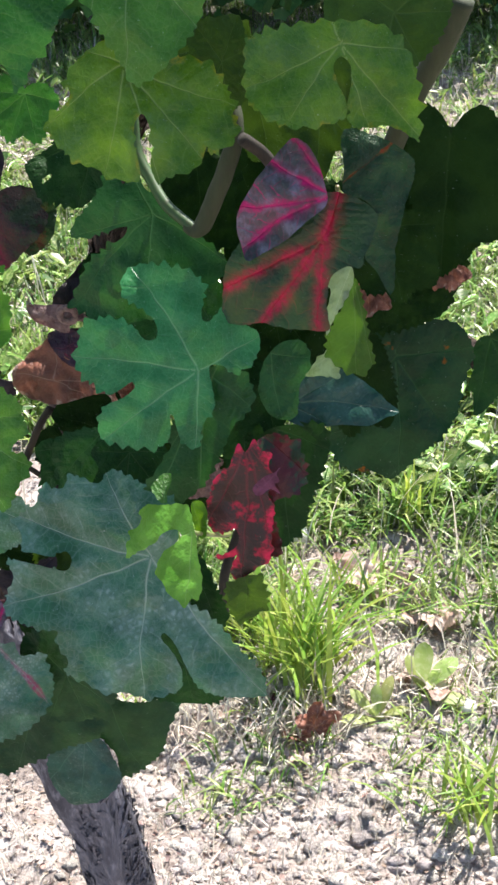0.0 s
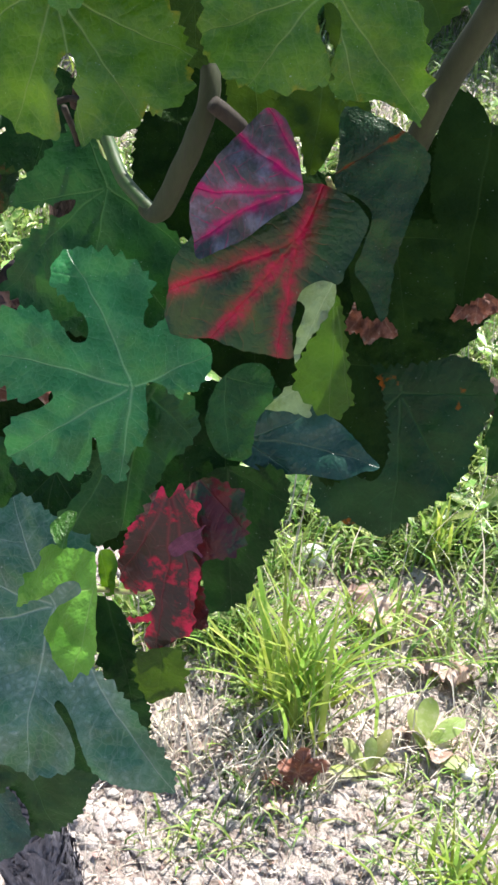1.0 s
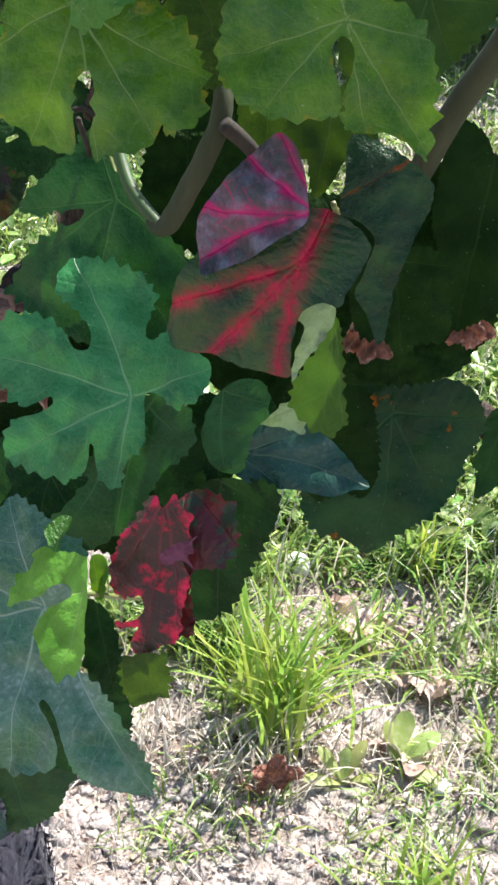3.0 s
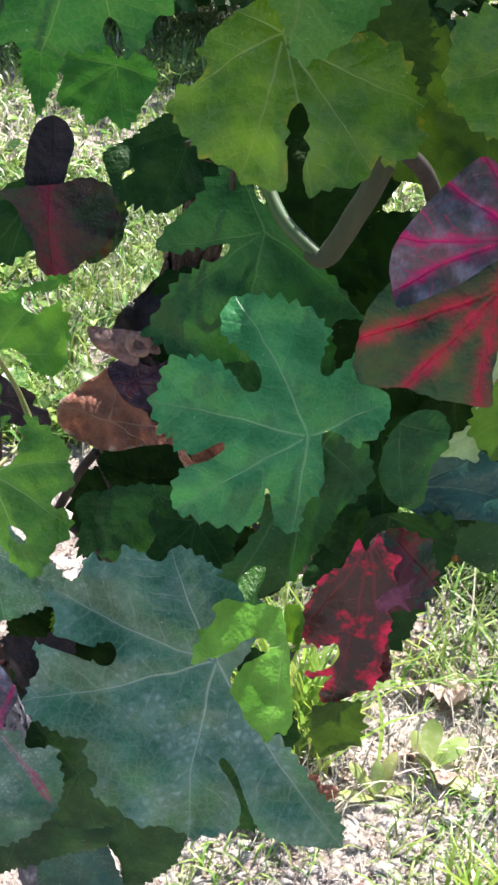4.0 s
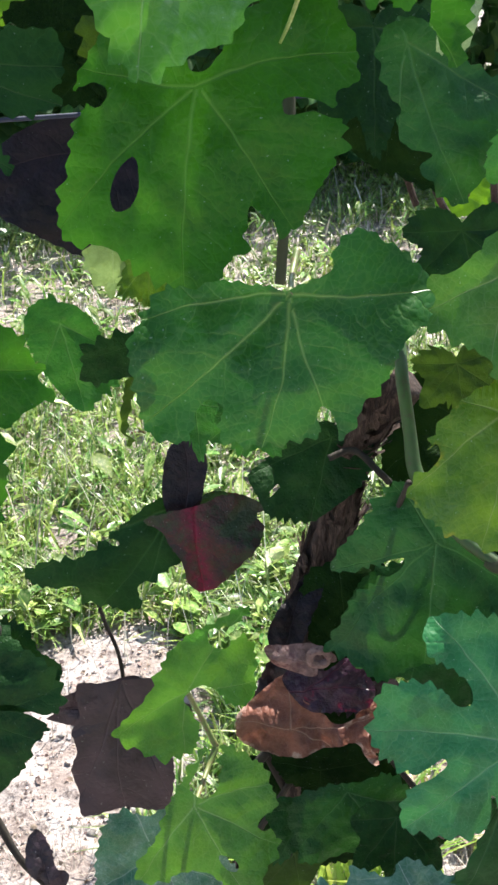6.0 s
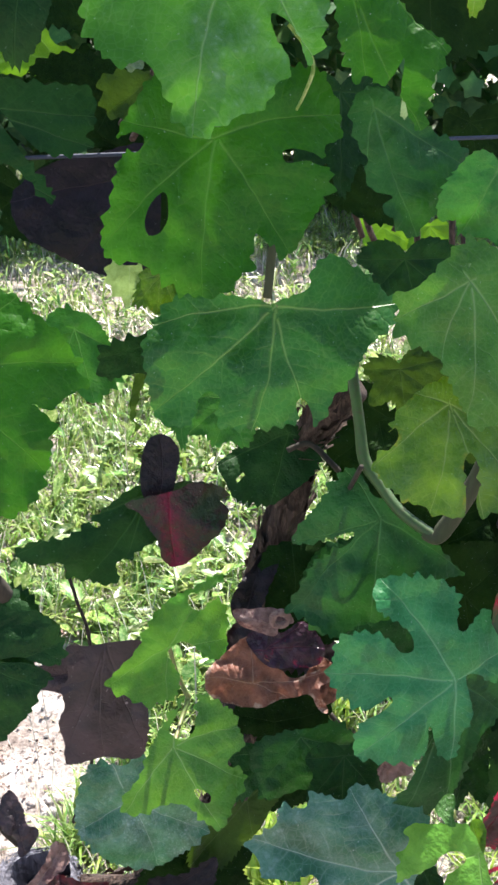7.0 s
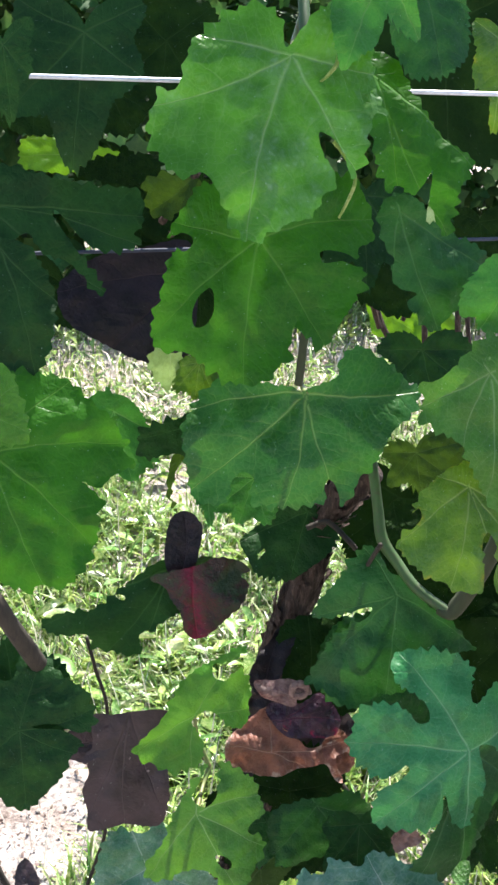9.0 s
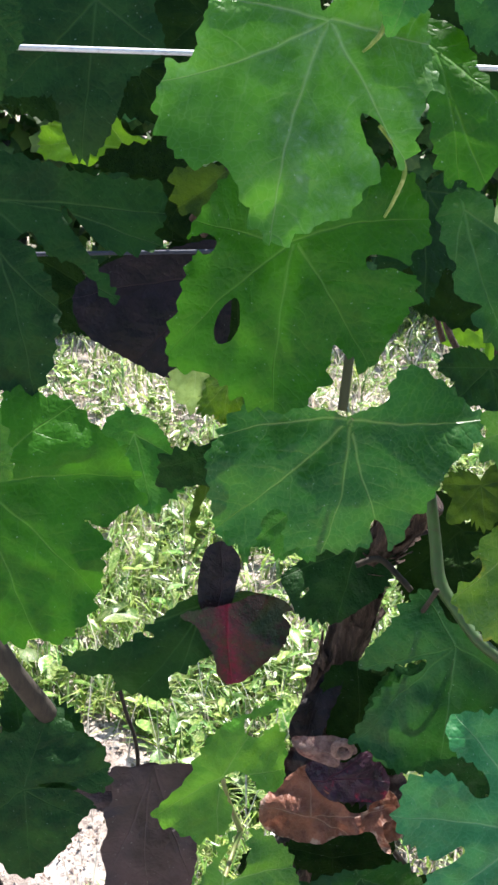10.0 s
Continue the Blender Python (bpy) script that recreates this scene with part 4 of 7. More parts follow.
trunk_line = [trunk_axis(k / 4) for k in range(5)]
trunk = link("trunk", tube_mesh([p - Vector((0, 0, 0.03)) for p, r in trunk_line], [r for p, r in trunk_line], 20, 0.5, 3), [BARK], vine, "gnarled trunk with peeling grey bark")
tagged(link("bark", bark_mesh(1500, 5), [BARK], trunk, smooth=False), "frayed strips of grey bark", kind="stuff")
tube("arm", BARK_DARK, [(-0.2, 0.99, 0.62), (-0.11, 0.95, 0.666), (-0.069, 0.91, 0.75), (-0.04, 0.92, 0.791), (-0.03, 0.94, 0.856), (-0.02, 0.94, 0.954), (-0.003, 0.935, 1.019), (0.005, 0.925, 1.069), (0.019, 0.91, 1.104), (0.037, 0.9, 1.123)], [0.017, 0.0162, 0.0154, 0.0147, 0.0139, 0.0131, 0.0123, 0.0116, 0.0108, 0.01], vine, 14, 0.6)
tube("cane", BARK_DARK, [(-0.031, 0.885, 0.873), (-0.036, 0.88, 0.863), (-0.042, 0.878, 0.839), (-0.048, 0.882, 0.814), (-0.053, 0.89, 0.785)], [0.005, 0.005, 0.005, 0.005, 0.005], vine, 10, 0.3)
tube("cane", STEM_OLIVE, [(0.063, 0.815, 1.056), (0.07, 0.811, 1.054), (0.076, 0.81, 1.062), (0.084, 0.807, 1.079), (0.092, 0.805, 1.098), (0.097, 0.805, 1.113), (0.097, 0.81, 1.127), (0.093, 0.82, 1.137)], [0.0034, 0.0048, 0.0056, 0.0056, 0.0055, 0.0052, 0.0048, 0.0046], vine, 14, 0.15, "thick green-brown shoot")
tube("cane", CANE, [(0.102, 0.79, 1.118), (0.115, 0.8, 1.104), (0.126, 0.83, 1.076), (0.14, 0.88, 1.023)], [0.004, 0.004, 0.004, 0.004], vine, 8, 0.2)
tube("shoot", STEM, [(0.03, 0.9, 1.168), (0.028, 0.885, 1.152), (0.027, 0.868, 1.136), (0.029, 0.857, 1.113), (0.031, 0.848, 1.093), (0.04, 0.838, 1.079), (0.051, 0.824, 1.066), (0.07, 0.811, 1.054)], [0.0036, 0.0036, 0.0036, 0.0036, 0.0042, 0.0036, 0.0036, 0.0036], vine, 12, 0.08)
tube("shoot", STEM_OLIVE, [(0.195, 0.91, 1.07), (0.21, 0.89, 1.115), (0.226, 0.87, 1.152), (0.235, 0.86, 1.178)], [0.0075, 0.0075, 0.0075, 0.0075], vine, 10, 0.05, "stout olive green shoot")
# shoot behind a leaf: the dark cane colour replaces its shade
tube("shoot", CANE, [(-0.229, 0.8, 1.092), (-0.216, 0.8, 1.068), (-0.2, 0.82, 1.028)], [0.006, 0.006, 0.006], vine, 10, 0.1)
tube("twig", CANE, [(-0.165, 1, 0.947), (-0.158, 1, 0.916), (-0.149, 1, 0.872), (-0.152, 1, 0.766), (-0.16, 1, 0.732), (-0.171, 1, 0.697)], [0.0016, 0.0016, 0.0016, 0.0016, 0.0016, 0.0016], vine, 6, 0.0)
tube("twig", CANE, [(0.006, 0.85, 1.038), (0.02, 0.85, 1.068), (0.022, 0.82, 1.102)], [0.0016, 0.0016, 0.0016], vine, 6, 0.0)
tube("twig", CANE, [(-0.01, 0.9, 1.08), (0.005, 0.9, 1.084), (0.018, 0.89, 1.074), (0.024, 0.89, 1.067)], [0.002, 0.002, 0.002, 0.002], vine, 6, 0.0)
tube("twig", CANE, [(-0.079, 0.87, 0.851), (-0.065, 0.87, 0.88), (-0.054, 0.87, 0.897)], [0.003, 0.003, 0.003], vine, 6, 0.0)
tube("twig", CANE, [(-0.056, 0.88, 0.891), (-0.045, 0.88, 0.863), (-0.04, 0.88, 0.849)], [0.0025, 0.0025, 0.0025], vine, 6, 0.0)
tube("twig", CANE, [(-0.084, 0.86, 0.859), (-0.066, 0.86, 0.845), (-0.042, 0.86, 0.822)], [0.002, 0.002, 0.002], vine, 6, 0.0)
# five backlit twigs, their unlit look put in by the dark bark colour
tube("twig", BARK_DARK, [(0.091, 1.14, 1.199), (0.102, 1.14, 1.168), (0.115, 1.14, 1.147)], [0.0028, 0.0028, 0.0028], vine, 6, 0.0)
tube("twig", BARK_DARK, [(0.13, 1.14, 1.193), (0.121, 1.14, 1.17)], [0.0022, 0.0022], vine, 6, 0.0)
tube("twig", BARK_DARK, [(0.143, 1.15, 1.186), (0.147, 1.15, 1.138)], [0.0028, 0.0028], vine, 6, 0.0)
tube("twig", BARK_DARK, [(0.171, 1.14, 1.188), (0.174, 1.14, 1.141)], [0.0028, 0.0028], vine, 6, 0.0)
tube("twig", BARK_DARK, [(0.18, 1.14, 1.177), (0.185, 1.14, 1.146)], [0.0022, 0.0022], vine, 6, 0.0)
tube("twig", BARK_DARK, [(0.039, 0.95, 1.238), (0.048, 0.95, 1.213)], [0.002, 0.002], vine, 6, 0.0)
tube("shoot", STEM_OLIVE, [(-0.044, 0.786, 1.222), (-0.041, 0.79, 1.25), (-0.037, 0.80, 1.285), (-0.035, 0.82, 1.33)], [0.0026, 0.0026, 0.0028, 0.003], vine, 8, 0.0)
tube("shoot", STEM, [(-0.067, 0.7, 1.406), (-0.064, 0.71, 1.421), (-0.062, 0.73, 1.445)], [0.0028, 0.0028, 0.0028], vine, 8, 0.0)
tube("cane", CANE, [(-0.216, 0.97, 0.705), (-0.235, 0.97, 0.734), (-0.25, 0.98, 0.765), (-0.26, 0.98, 0.792)], [0.003, 0.003, 0.003, 0.003], vine, 8, 0.2)
tube("twig", CANE, [(-0.063, 0.86, 0.841), (-0.041, 0.86, 0.88)], [0.002, 0.002], vine, 6, 0.0)
tube("twig", BARK_DARK, [(-0.11, 0.88, 1.293), (-0.102, 0.86, 1.31), (-0.092, 0.86, 1.324)], [0.002, 0.002, 0.002], vine, 6, 0.0)
tube("twig", BARK_DARK, [(-0.096, 0.86, 1.335), (-0.105, 0.87, 1.32), (-0.116, 0.88, 1.301)], [0.0025, 0.0025, 0.0025], vine, 6, 0.0)
tube("cane", CANE, [(0.092, 0.87, 0.816), (0.08, 0.86, 0.787), (0.069, 0.85, 0.756), (0.067, 0.85, 0.723)], [0.004, 0.004, 0.004, 0.004], vine, 8, 0.2)
tube("twig", CANE, [(0.027, 0.9, 0.862), (0.043, 0.89, 0.843), (0.06, 0.88, 0.828)], [0.002, 0.002, 0.002], vine, 6, 0.0)
tube("curled_tip", ROLLED, [(-0.0185, 0.836, 0.987), (-0.0206, 0.8352, 0.9913), (-0.0252, 0.835, 0.9924), (-0.029, 0.8356, 0.9894), (-0.0289, 0.8364, 0.9846), (-0.0252, 0.837, 0.9816), (-0.0205, 0.8368, 0.9827), (-0.0185, 0.836, 0.9871)], [0.0024] * 7 + [0.001], vine, 8, 0.3)


def flakes_along(points, radii, n, seed):
    """Short peeling flakes of bark along a bent limb."""
    rng = random.Random(seed)
    P = [Vector(p) for p in points]
    verts, faces = [], []
    for k in range(n):
        i = rng.randrange(len(P) - 1)
        u0 = rng.random()
        d = (P[i + 1] - P[i])
        e = d.normalized().orthogonal().normalized()
        f = d.normalized().cross(e)
        a, ln, wd, out = rng.uniform(0, 6.283), rng.uniform(0.006, 0.03), rng.uniform(0.0012, 0.004), rng.uniform(0, 0.006)
        b = len(verts)
        for s in range(4):
            c = P[i] + d * u0 + d.normalized() * ln * s / 3
            r = radii[i] * 1.02 + out * (s / 3) ** 2 + 0.0006
            for q in (-1, 1):
                w = a + q * wd / r * (1 - 0.2 * s) + 0.1 * s * rng.uniform(-1, 1)
                verts.append(tuple(c + (e * math.cos(w) + f * math.sin(w)) * r))
        faces += [(b + 2 * s, b + 2 * s + 1, b + 2 * s + 3, b + 2 * s + 2) for s in range(3)]
    me = bpy.data.meshes.new("bark")
    me.from_pydata(verts, [], faces)
    return me


arm = next(c for c in vine.children if c.name == "arm")
tagged(link("bark", flakes_along([(-0.2, 0.99, 0.62), (-0.11, 0.95, 0.666), (-0.069, 0.91, 0.75), (-0.04, 0.92, 0.791), (-0.03, 0.94, 0.856), (-0.02, 0.94, 0.954), (-0.003, 0.935, 1.019), (0.005, 0.925, 1.069), (0.019, 0.91, 1.104)], [0.017, 0.0162, 0.0154, 0.0147, 0.0139, 0.0131, 0.0123, 0.0116, 0.0108], 700, 9), [BARK_DARK], arm, smooth=False), "flaking dark bark", kind="stuff")
tube("tendril", WEED, [(-0.053, 0.684, 1.372), (-0.047, 0.681, 1.364), (-0.043, 0.68, 1.355), (-0.046, 0.68, 1.345), (-0.05, 0.68, 1.337)], [0.0014, 0.0012, 0.001, 0.0008, 0.0006], vine, 6, 0.0)
tube("tendril", WEED, [(-0.054, 0.672, 1.422), (-0.056, 0.672, 1.408), (-0.06, 0.672, 1.402), (-0.063, 0.674, 1.399)], [0.0014, 0.0011, 0.0008, 0.0005], vine, 6, 0.0)

# ---- trellis wires ----
def wire(mat, a, b, c, d, r, label):
    tagged(link("trellis_wire", tube_mesh([a, b, c, d], [r] * 4, 8), [mat]), label, "wire", "trellis wires")


wire(WIRE, (-1.747, 0.585, 1.416), (-0.2021, 0.735, 1.3958), (0.0554, 0.76, 1.3893), (1.6, 0.91, 1.369), 0.00125, "taut bright galvanised trellis wire among the leaves")
wire(WIRE_DARK, (-1.983, 0.66, 1.29), (-0.1935, 0.84, 1.2898), (0.1048, 0.87, 1.2923), (1.894, 1.05, 1.292), 0.0012, "taut dark trellis wire behind the leaves")

# ---- leaves of the vine ----
lobed(TEAL, (0.071, 0.755, 0.984), (-0.005, 0.759, 0.994), (0, -0.92, 0.38), ((4, -7), (5, -15), (1, -22), (5, -29), (11, -34), (22, -36), (29, -33), (33, -24), (46, -16), (39, -9), (31, -3), (32, 1), (40, 2), (47, 1), (53, 2), (59, 10), (62, 19), (62, 30), (61, 41), (57, 51), (52, 54), (40, 52), (35, 43), (31, 35), (25, 29), (17, 28), (15, 35), (23, 44), (26, 56), (24, 68), (18, 76), (11, 76), (4, 78), (-4, 78), (-13, 72), (-18, 64), (-22, 54), (-16, 45), (-12, 40), (-15, 38), (-22, 44), (-30, 56), (-42, 59), (-52, 55), (-53, 41), (-53, 32), (-52, 21), (-46, 14), (-38, 13), (-29, 14), (-30, 12), (-38, 9), (-47, 4), (-49, -4), (-42, -7), (-32, -7), (-25, -12), (-15, -12), (-6, -9),), ((-1, 76), (-49, 53), (56, 48), (-45, -3), (24, -32),), stalk=(0.102, 0.8, 0.943), puff=0.02)
lobed(MID, (0.040, 0.835, 1.057), (0.079, 0.816, 1.021), (-0.1, -0.92, 0.38), ((-13, -2), (-10, 18), (-11, 31), (-13, 41), (-12, 54), (-11, 66), (-2, 59), (10, 59), (24, 54), (44, 49), (59, 39), (76, 32), (79, 17), (84, -2), (67, -7), (53, -11), (40, -9), (24, -4), (18, -7), (31, -15), (44, -23), (50, -31), (39, -35), (20, -36), (2, -39), (-10, -38), (-12, -28), (-8, -14),), ((-11, 64), (52, 41), (75, 1), (48, -29), (-7, -35),), stalk=(0.025, 0.86, 1.077))
lobed(MATTE, (0.046, 0.733, 1.176), (0.062, 0.706, 1.123), (0, -0.89, 0.46), ((4, -14), (-7, -12), (-17, -3), (-31, 5), (-43, 12), (-49, 29), (-47, 52), (-38, 57), (-31, 58), (-30, 53), (-23, 61), (-18, 63), (-11, 63), (-2, 62), (2, 57), (-2, 46), (-4, 34), (-2, 28), (3, 32), (6, 44), (8, 56), (11, 60), (17, 57), (24, 54), (31, 46), (39, 42), (44, 33), (48, 26), (49, 17), (45, 14), (37, 12), (32, 8), (32, 3), (36, 4), (28, -5), (13, -12),), ((0, 61), (48, 19), (27, 51), (-26, 59), (-45, 33), (14, -10),), puff=0.03, crumple=0.03)
lobed(SPRING, (0.051, 0.730, 1.244), (0.048, 0.704, 1.180), (0, -0.92, 0.38), ((20, -4), (10, -14), (0, -22), (-10, -19), (-26, -7), (-43, 24), (-33, 56), (-8, 76), (0, 66), (6, 57), (12, 48), (15, 40), (26, 34), (38, 27), (40, 21), (37, 15), (41, 8), (29, 4),), ((-2, 67), (37, 18), (15, 40), (-35, 43),))
lobed(MATTE, (0.159, 0.718, 1.186), (0.173, 0.703, 1.149), (0, -0.92, 0.38), ((-10, -8), (-22, -1), (-29, 9), (-31, 22), (-29, 37), (-25, 50), (-21, 59), (-17, 54), (-10, 47), (-2, 44), (7, 41), (9, 34), (1, 19), (-1, 11), (2, 6), (7, 9), (8, 18), (7, 28), (10, 35), (16, 35), (25, 34), (35, 31), (43, 26), (48, 20), (53, 12), (53, 3), (48, -10), (43, -19), (22, -18),), ((0, 41), (38, 27), (49, 3), (-21, 54), (-27, 13),), puff=0.03, crumple=0.03)
leaf(OLIVE, (0.148, 0.85, 1.121), (0.145, 0.834, 1.073), (0, -0.95, 0.32), ((-102, 0.032), (-45, 0.036), (0, 0.050), (28, 0.040), (88, 0.030)), ((-74, 0.024), (-22, 0.031), (14, 0.033), (58, 0.025)))
leaf(OLIVE, (0.189, 0.775, 1.189), (0.172, 0.753, 1.136), (0, -0.92, 0.38), ((-143, 0.038), (-105, 0.030), (-43, 0.030), (-16, 0.043), (0, 0.060), (23, 0.049), (110, 0.041)), ((-124, 0.033), (-74, 0.028), (-30, 0.035), (-8, 0.050), (11, 0.053), (66, 0.038)), notch=0.8)
lobed(REDDENING, (0.149, 0.748, 1.072), (0.090, 0.744, 1.043), (-0.1, -0.94, 0.31), ((14, -24), (4, -31), (-4, -33), (-12, -26), (-19, -18), (-25, -11), (-21, -5), (-22, 5), (-28, 11), (-37, 16), (-49, 21), (-44, 32), (-37, 44), (-28, 55), (-25, 65), (-20, 73), (-12, 74), (-3, 69), (8, 61), (17, 49), (22, 28), (25, 5), (21, -14),), ((0, 66), (-25, 49), (-35, 21), (18, -19),), label='reddening vine leaf, green with scarlet veins', teeth=0.0008)
lobed(PINK, (0.155, 0.735, 1.102), (0.101, 0.741, 1.069), (-0.26, -0.93, 0.26), ((-3, 6), (-6, 21), (-9, 36), (-9, 51), (-8, 64), (2, 64), (11, 61), (20, 52), (27, 39), (33, 25), (37, 12), (37, 5), (30, 0), (20, -1), (9, 1),), ((0, 63), (36, 5), (20, 52), (34, 24),), label='turned-over leaf half, violet with magenta veins', name='leaf_flap', teeth=0.0004)
lobed(SPRIG, (0.166, 0.775, 1.041), (0.166, 0.761, 0.974), (-0.2, -0.96, 0.2), ((-5, 10), (-10, 43), (-13, 59), (-10, 63), (-6, 68), (3, 67), (11, 61), (17, 54), (16, 42), (10, 30), (4, 16), (2, 3),), ((-1, 68), (-11, 60),))
lobed(PALE, (0.154, 0.782, 0.981), (0.135, 0.775, 0.968), (0.2, -0.96, 0.2), ((2, -3), (-7, 1), (-15, 5), (-12, 10), (-7, 14), (0, 24), (2, 15), (4, 9), (4, 3),), ((0, 23),), label='pale downy lower side of a leaf', teeth=0.003)
lobed(STEEL, (0.124, 0.775, 0.950), (0.196, 0.775, 0.942), (0.05, -0.89, 0.45), ((5, -3), (-5, -3), (-17, 3), (-26, 16), (-25, 34), (-14, 55), (-7, 64), (0, 73), (4, 65), (10, 55), (11, 37), (14, 20), (12, 4),), ((0, 71), (-23, 35), (10, 25),), teeth=0.0005, puff=0.04, roll=0.4)
lobed(MID, (0.079, 0.760, 0.977), (0.040, 0.735, 0.899), (0, -0.95, 0.3), ((-5, -12), (-18, -11), (-29, 0), (-29, 12), (-25, 23), (-25, 41), (-25, 56), (-21, 73), (-12, 88), (-2, 92), (7, 96), (11, 83), (8, 67), (7, 59), (6, 51), (12, 48), (12, 37), (6, 30), (11, 18), (8, 1),), ((1, 89), (6, 51), (-20, 66), (-25, 6),))
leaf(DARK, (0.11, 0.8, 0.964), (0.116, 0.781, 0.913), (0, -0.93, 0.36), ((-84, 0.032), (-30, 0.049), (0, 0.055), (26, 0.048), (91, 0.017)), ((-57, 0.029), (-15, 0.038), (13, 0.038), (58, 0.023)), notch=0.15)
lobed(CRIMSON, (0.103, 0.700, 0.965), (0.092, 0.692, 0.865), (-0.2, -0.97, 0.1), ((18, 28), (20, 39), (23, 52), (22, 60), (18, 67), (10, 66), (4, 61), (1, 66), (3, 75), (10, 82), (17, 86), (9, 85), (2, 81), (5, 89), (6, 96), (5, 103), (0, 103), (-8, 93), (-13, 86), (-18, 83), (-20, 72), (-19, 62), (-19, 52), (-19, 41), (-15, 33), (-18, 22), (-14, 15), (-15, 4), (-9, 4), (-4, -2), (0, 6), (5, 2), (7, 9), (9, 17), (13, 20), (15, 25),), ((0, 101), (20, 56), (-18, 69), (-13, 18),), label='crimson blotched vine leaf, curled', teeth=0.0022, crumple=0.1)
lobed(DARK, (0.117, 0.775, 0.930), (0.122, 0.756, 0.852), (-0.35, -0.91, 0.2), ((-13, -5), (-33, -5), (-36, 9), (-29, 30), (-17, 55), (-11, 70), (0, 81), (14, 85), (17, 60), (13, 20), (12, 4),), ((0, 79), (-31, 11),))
lobed(OLIVE, (0.098, 0.700, 0.866), (0.095, 0.697, 0.834), (-0.1, -0.99, 0.1), ((-8, -5), (-14, 4), (-15, 19), (-7, 28), (1, 34), (9, 25), (13, 10), (9, 3),), ((0, 31),))
lobed(MAUVE, (0.112, 0.675, 0.949), (0.123, 0.678, 0.960), (0, -0.95, 0.3), ((-3, -4), (-4, 3), (-1, 11), (0, 16), (1, 12), (5, 10), (4, 7), (10, 5), (4, 3), (3, -2), (1, -5),), ((0, 15), (8, 5),), label='small mauve unfolding leaf', teeth=0.0005)
lobed(FRESH, (0.069, 0.685, 0.912), (0.024, 0.694, 0.891), (-0.44, -0.58, 0.68), ((4, -2), (11, -1), (18, 2), (22, 13), (25, 24), (28, 33), (25, 41), (21, 38), (16, 42), (14, 48), (9, 47), (7, 51), (3, 51), (-1, 54), (0, 41), (1, 30), (5, 22), (6, 16), (4, 10), (-1, 8), (-4, 14), (-6, 21), (-12, 26), (-19, 29), (-25, 24), (-33, 21), (-38, 16), (-43, 12), (-39, 7), (-40, 3), (-35, -1), (-26, -3), (-15, -2), (-6, -3),), ((0, 51), (-41, 12),), stalk=(0.085, 0.76, 0.866), teeth=0.0012)
lobed(WAXY, (0.036, 0.725, 0.865), (0.029, 0.679, 0.780), (-0.05, -0.876, 0.48), ((-16, -10), (-17, -33), (-5, -47), (8, -48), (16, -52), (30, -55), (37, -46), (48, -49), (57, -50), (61, -41), (76, -41), (79, -30), (87, -24), (97, -16), (91, -10), (88, -4), (88, 2), (78, 3), (65, 4), (57, 0), (52, 5), (55, 12), (64, 12), (79, 10), (97, 9), (92, 20), (97, 32), (97, 44), (85, 50), (73, 54), (61, 54), (62, 61), (56, 68), (52, 73), (54, 81), (38, 86), (26, 91), (13, 90), (0, 94), (-14, 89), (-22, 86), (-24, 73), (-17, 60), (-9, 51), (-11, 48), (-18, 54), (-27, 70), (-36, 83), (-48, 87), (-65, 88), (-77, 86), (-78, 77), (-73, 66), (-61, 56), (-50, 44), (-42, 36), (-29, 29), (-16, 19), (-8, 7),), ((1, 92), (93, 38), (87, -18), (-76, 83), (30, -50),), stalk=(0.058, 0.77, 0.851), puff=0.04, crumple=0.03)
lobed(WAXY, (-0.127, 0.860, 0.829), (-0.109, 0.841, 0.783), (0, -0.92, 0.38), ((20, -33), (8, -35), (-6, -26), (-21, -27), (-25, -16), (-24, -2), (-36, 13), (-46, 41), (-36, 50), (-14, 53), (5, 53), (26, 39), (35, 24), (42, 8), (38, -9),), ((-1, 51), (38, 5), (-39, 42),))
lobed(SPRING, (-0.099, 0.800, 0.919), (-0.074, 0.776, 0.867), (-0.1, -0.92, 0.38), ((-7, -1), (-17, -4), (-30, -23), (-37, -15), (-44, -3), (-43, 10), (-41, 21), (-31, 23), (-26, 27), (-33, 37), (-29, 45), (-18, 52), (-9, 60), (-2, 63), (4, 54), (10, 38), (24, 32), (36, 32), (47, 27), (46, 17), (29, 8), (14, -6), (-4, -18), (-22, -27), (-10, -17), (-2, -10),), ((-3, 60), (42, 22), (-14, -20), (-41, 8), (-28, 38),), holes=((-2.7, 36.9, 3.5, 6.3, 27),), stalk=(-0.085, 0.84, 0.927))
lobed(YOUNG, (-0.099, 0.815, 0.985), (-0.062, 0.834, 1.022), (0.1, -0.92, 0.38), ((4, 7), (12, 10), (23, 9), (31, 14), (31, 24), (25, 29), (21, 36), (11, 43), (4, 41), (2, 31), (-6, 28), (-11, 34), (-3, 43), (0, 57), (-6, 53), (-10, 42), (-20, 21), (-21, 5), (-16, -14), (-17, -30), (-17, -42), (-10, -44), (-1, -41), (10, -39), (19, -31), (23, -23), (19, -13), (9, -7), (1, -4),), ((-3, 52), (27, 26), (-14, -40), (20, -27),), stalk=(-0.085, 0.84, 0.927))
lobed(DARK, (-0.104, 0.940, 1.033), (-0.198, 0.929, 0.997), (0, -0.95, 0.3), ((7, -1), (9, 8), (5, 26), (0, 46), (-4, 64), (2, 86), (0, 103), (-8, 100), (-15, 89), (-20, 75), (-31, 75), (-39, 63), (-46, 54), (-48, 43), (-36, 40), (-36, 29), (-33, 14), (-33, 5), (-12, 0),), ((-2, 99), (-36, 62), (-44, 42),), holes=((-3.6, 41.6, 1.7, 4.0, 137),))
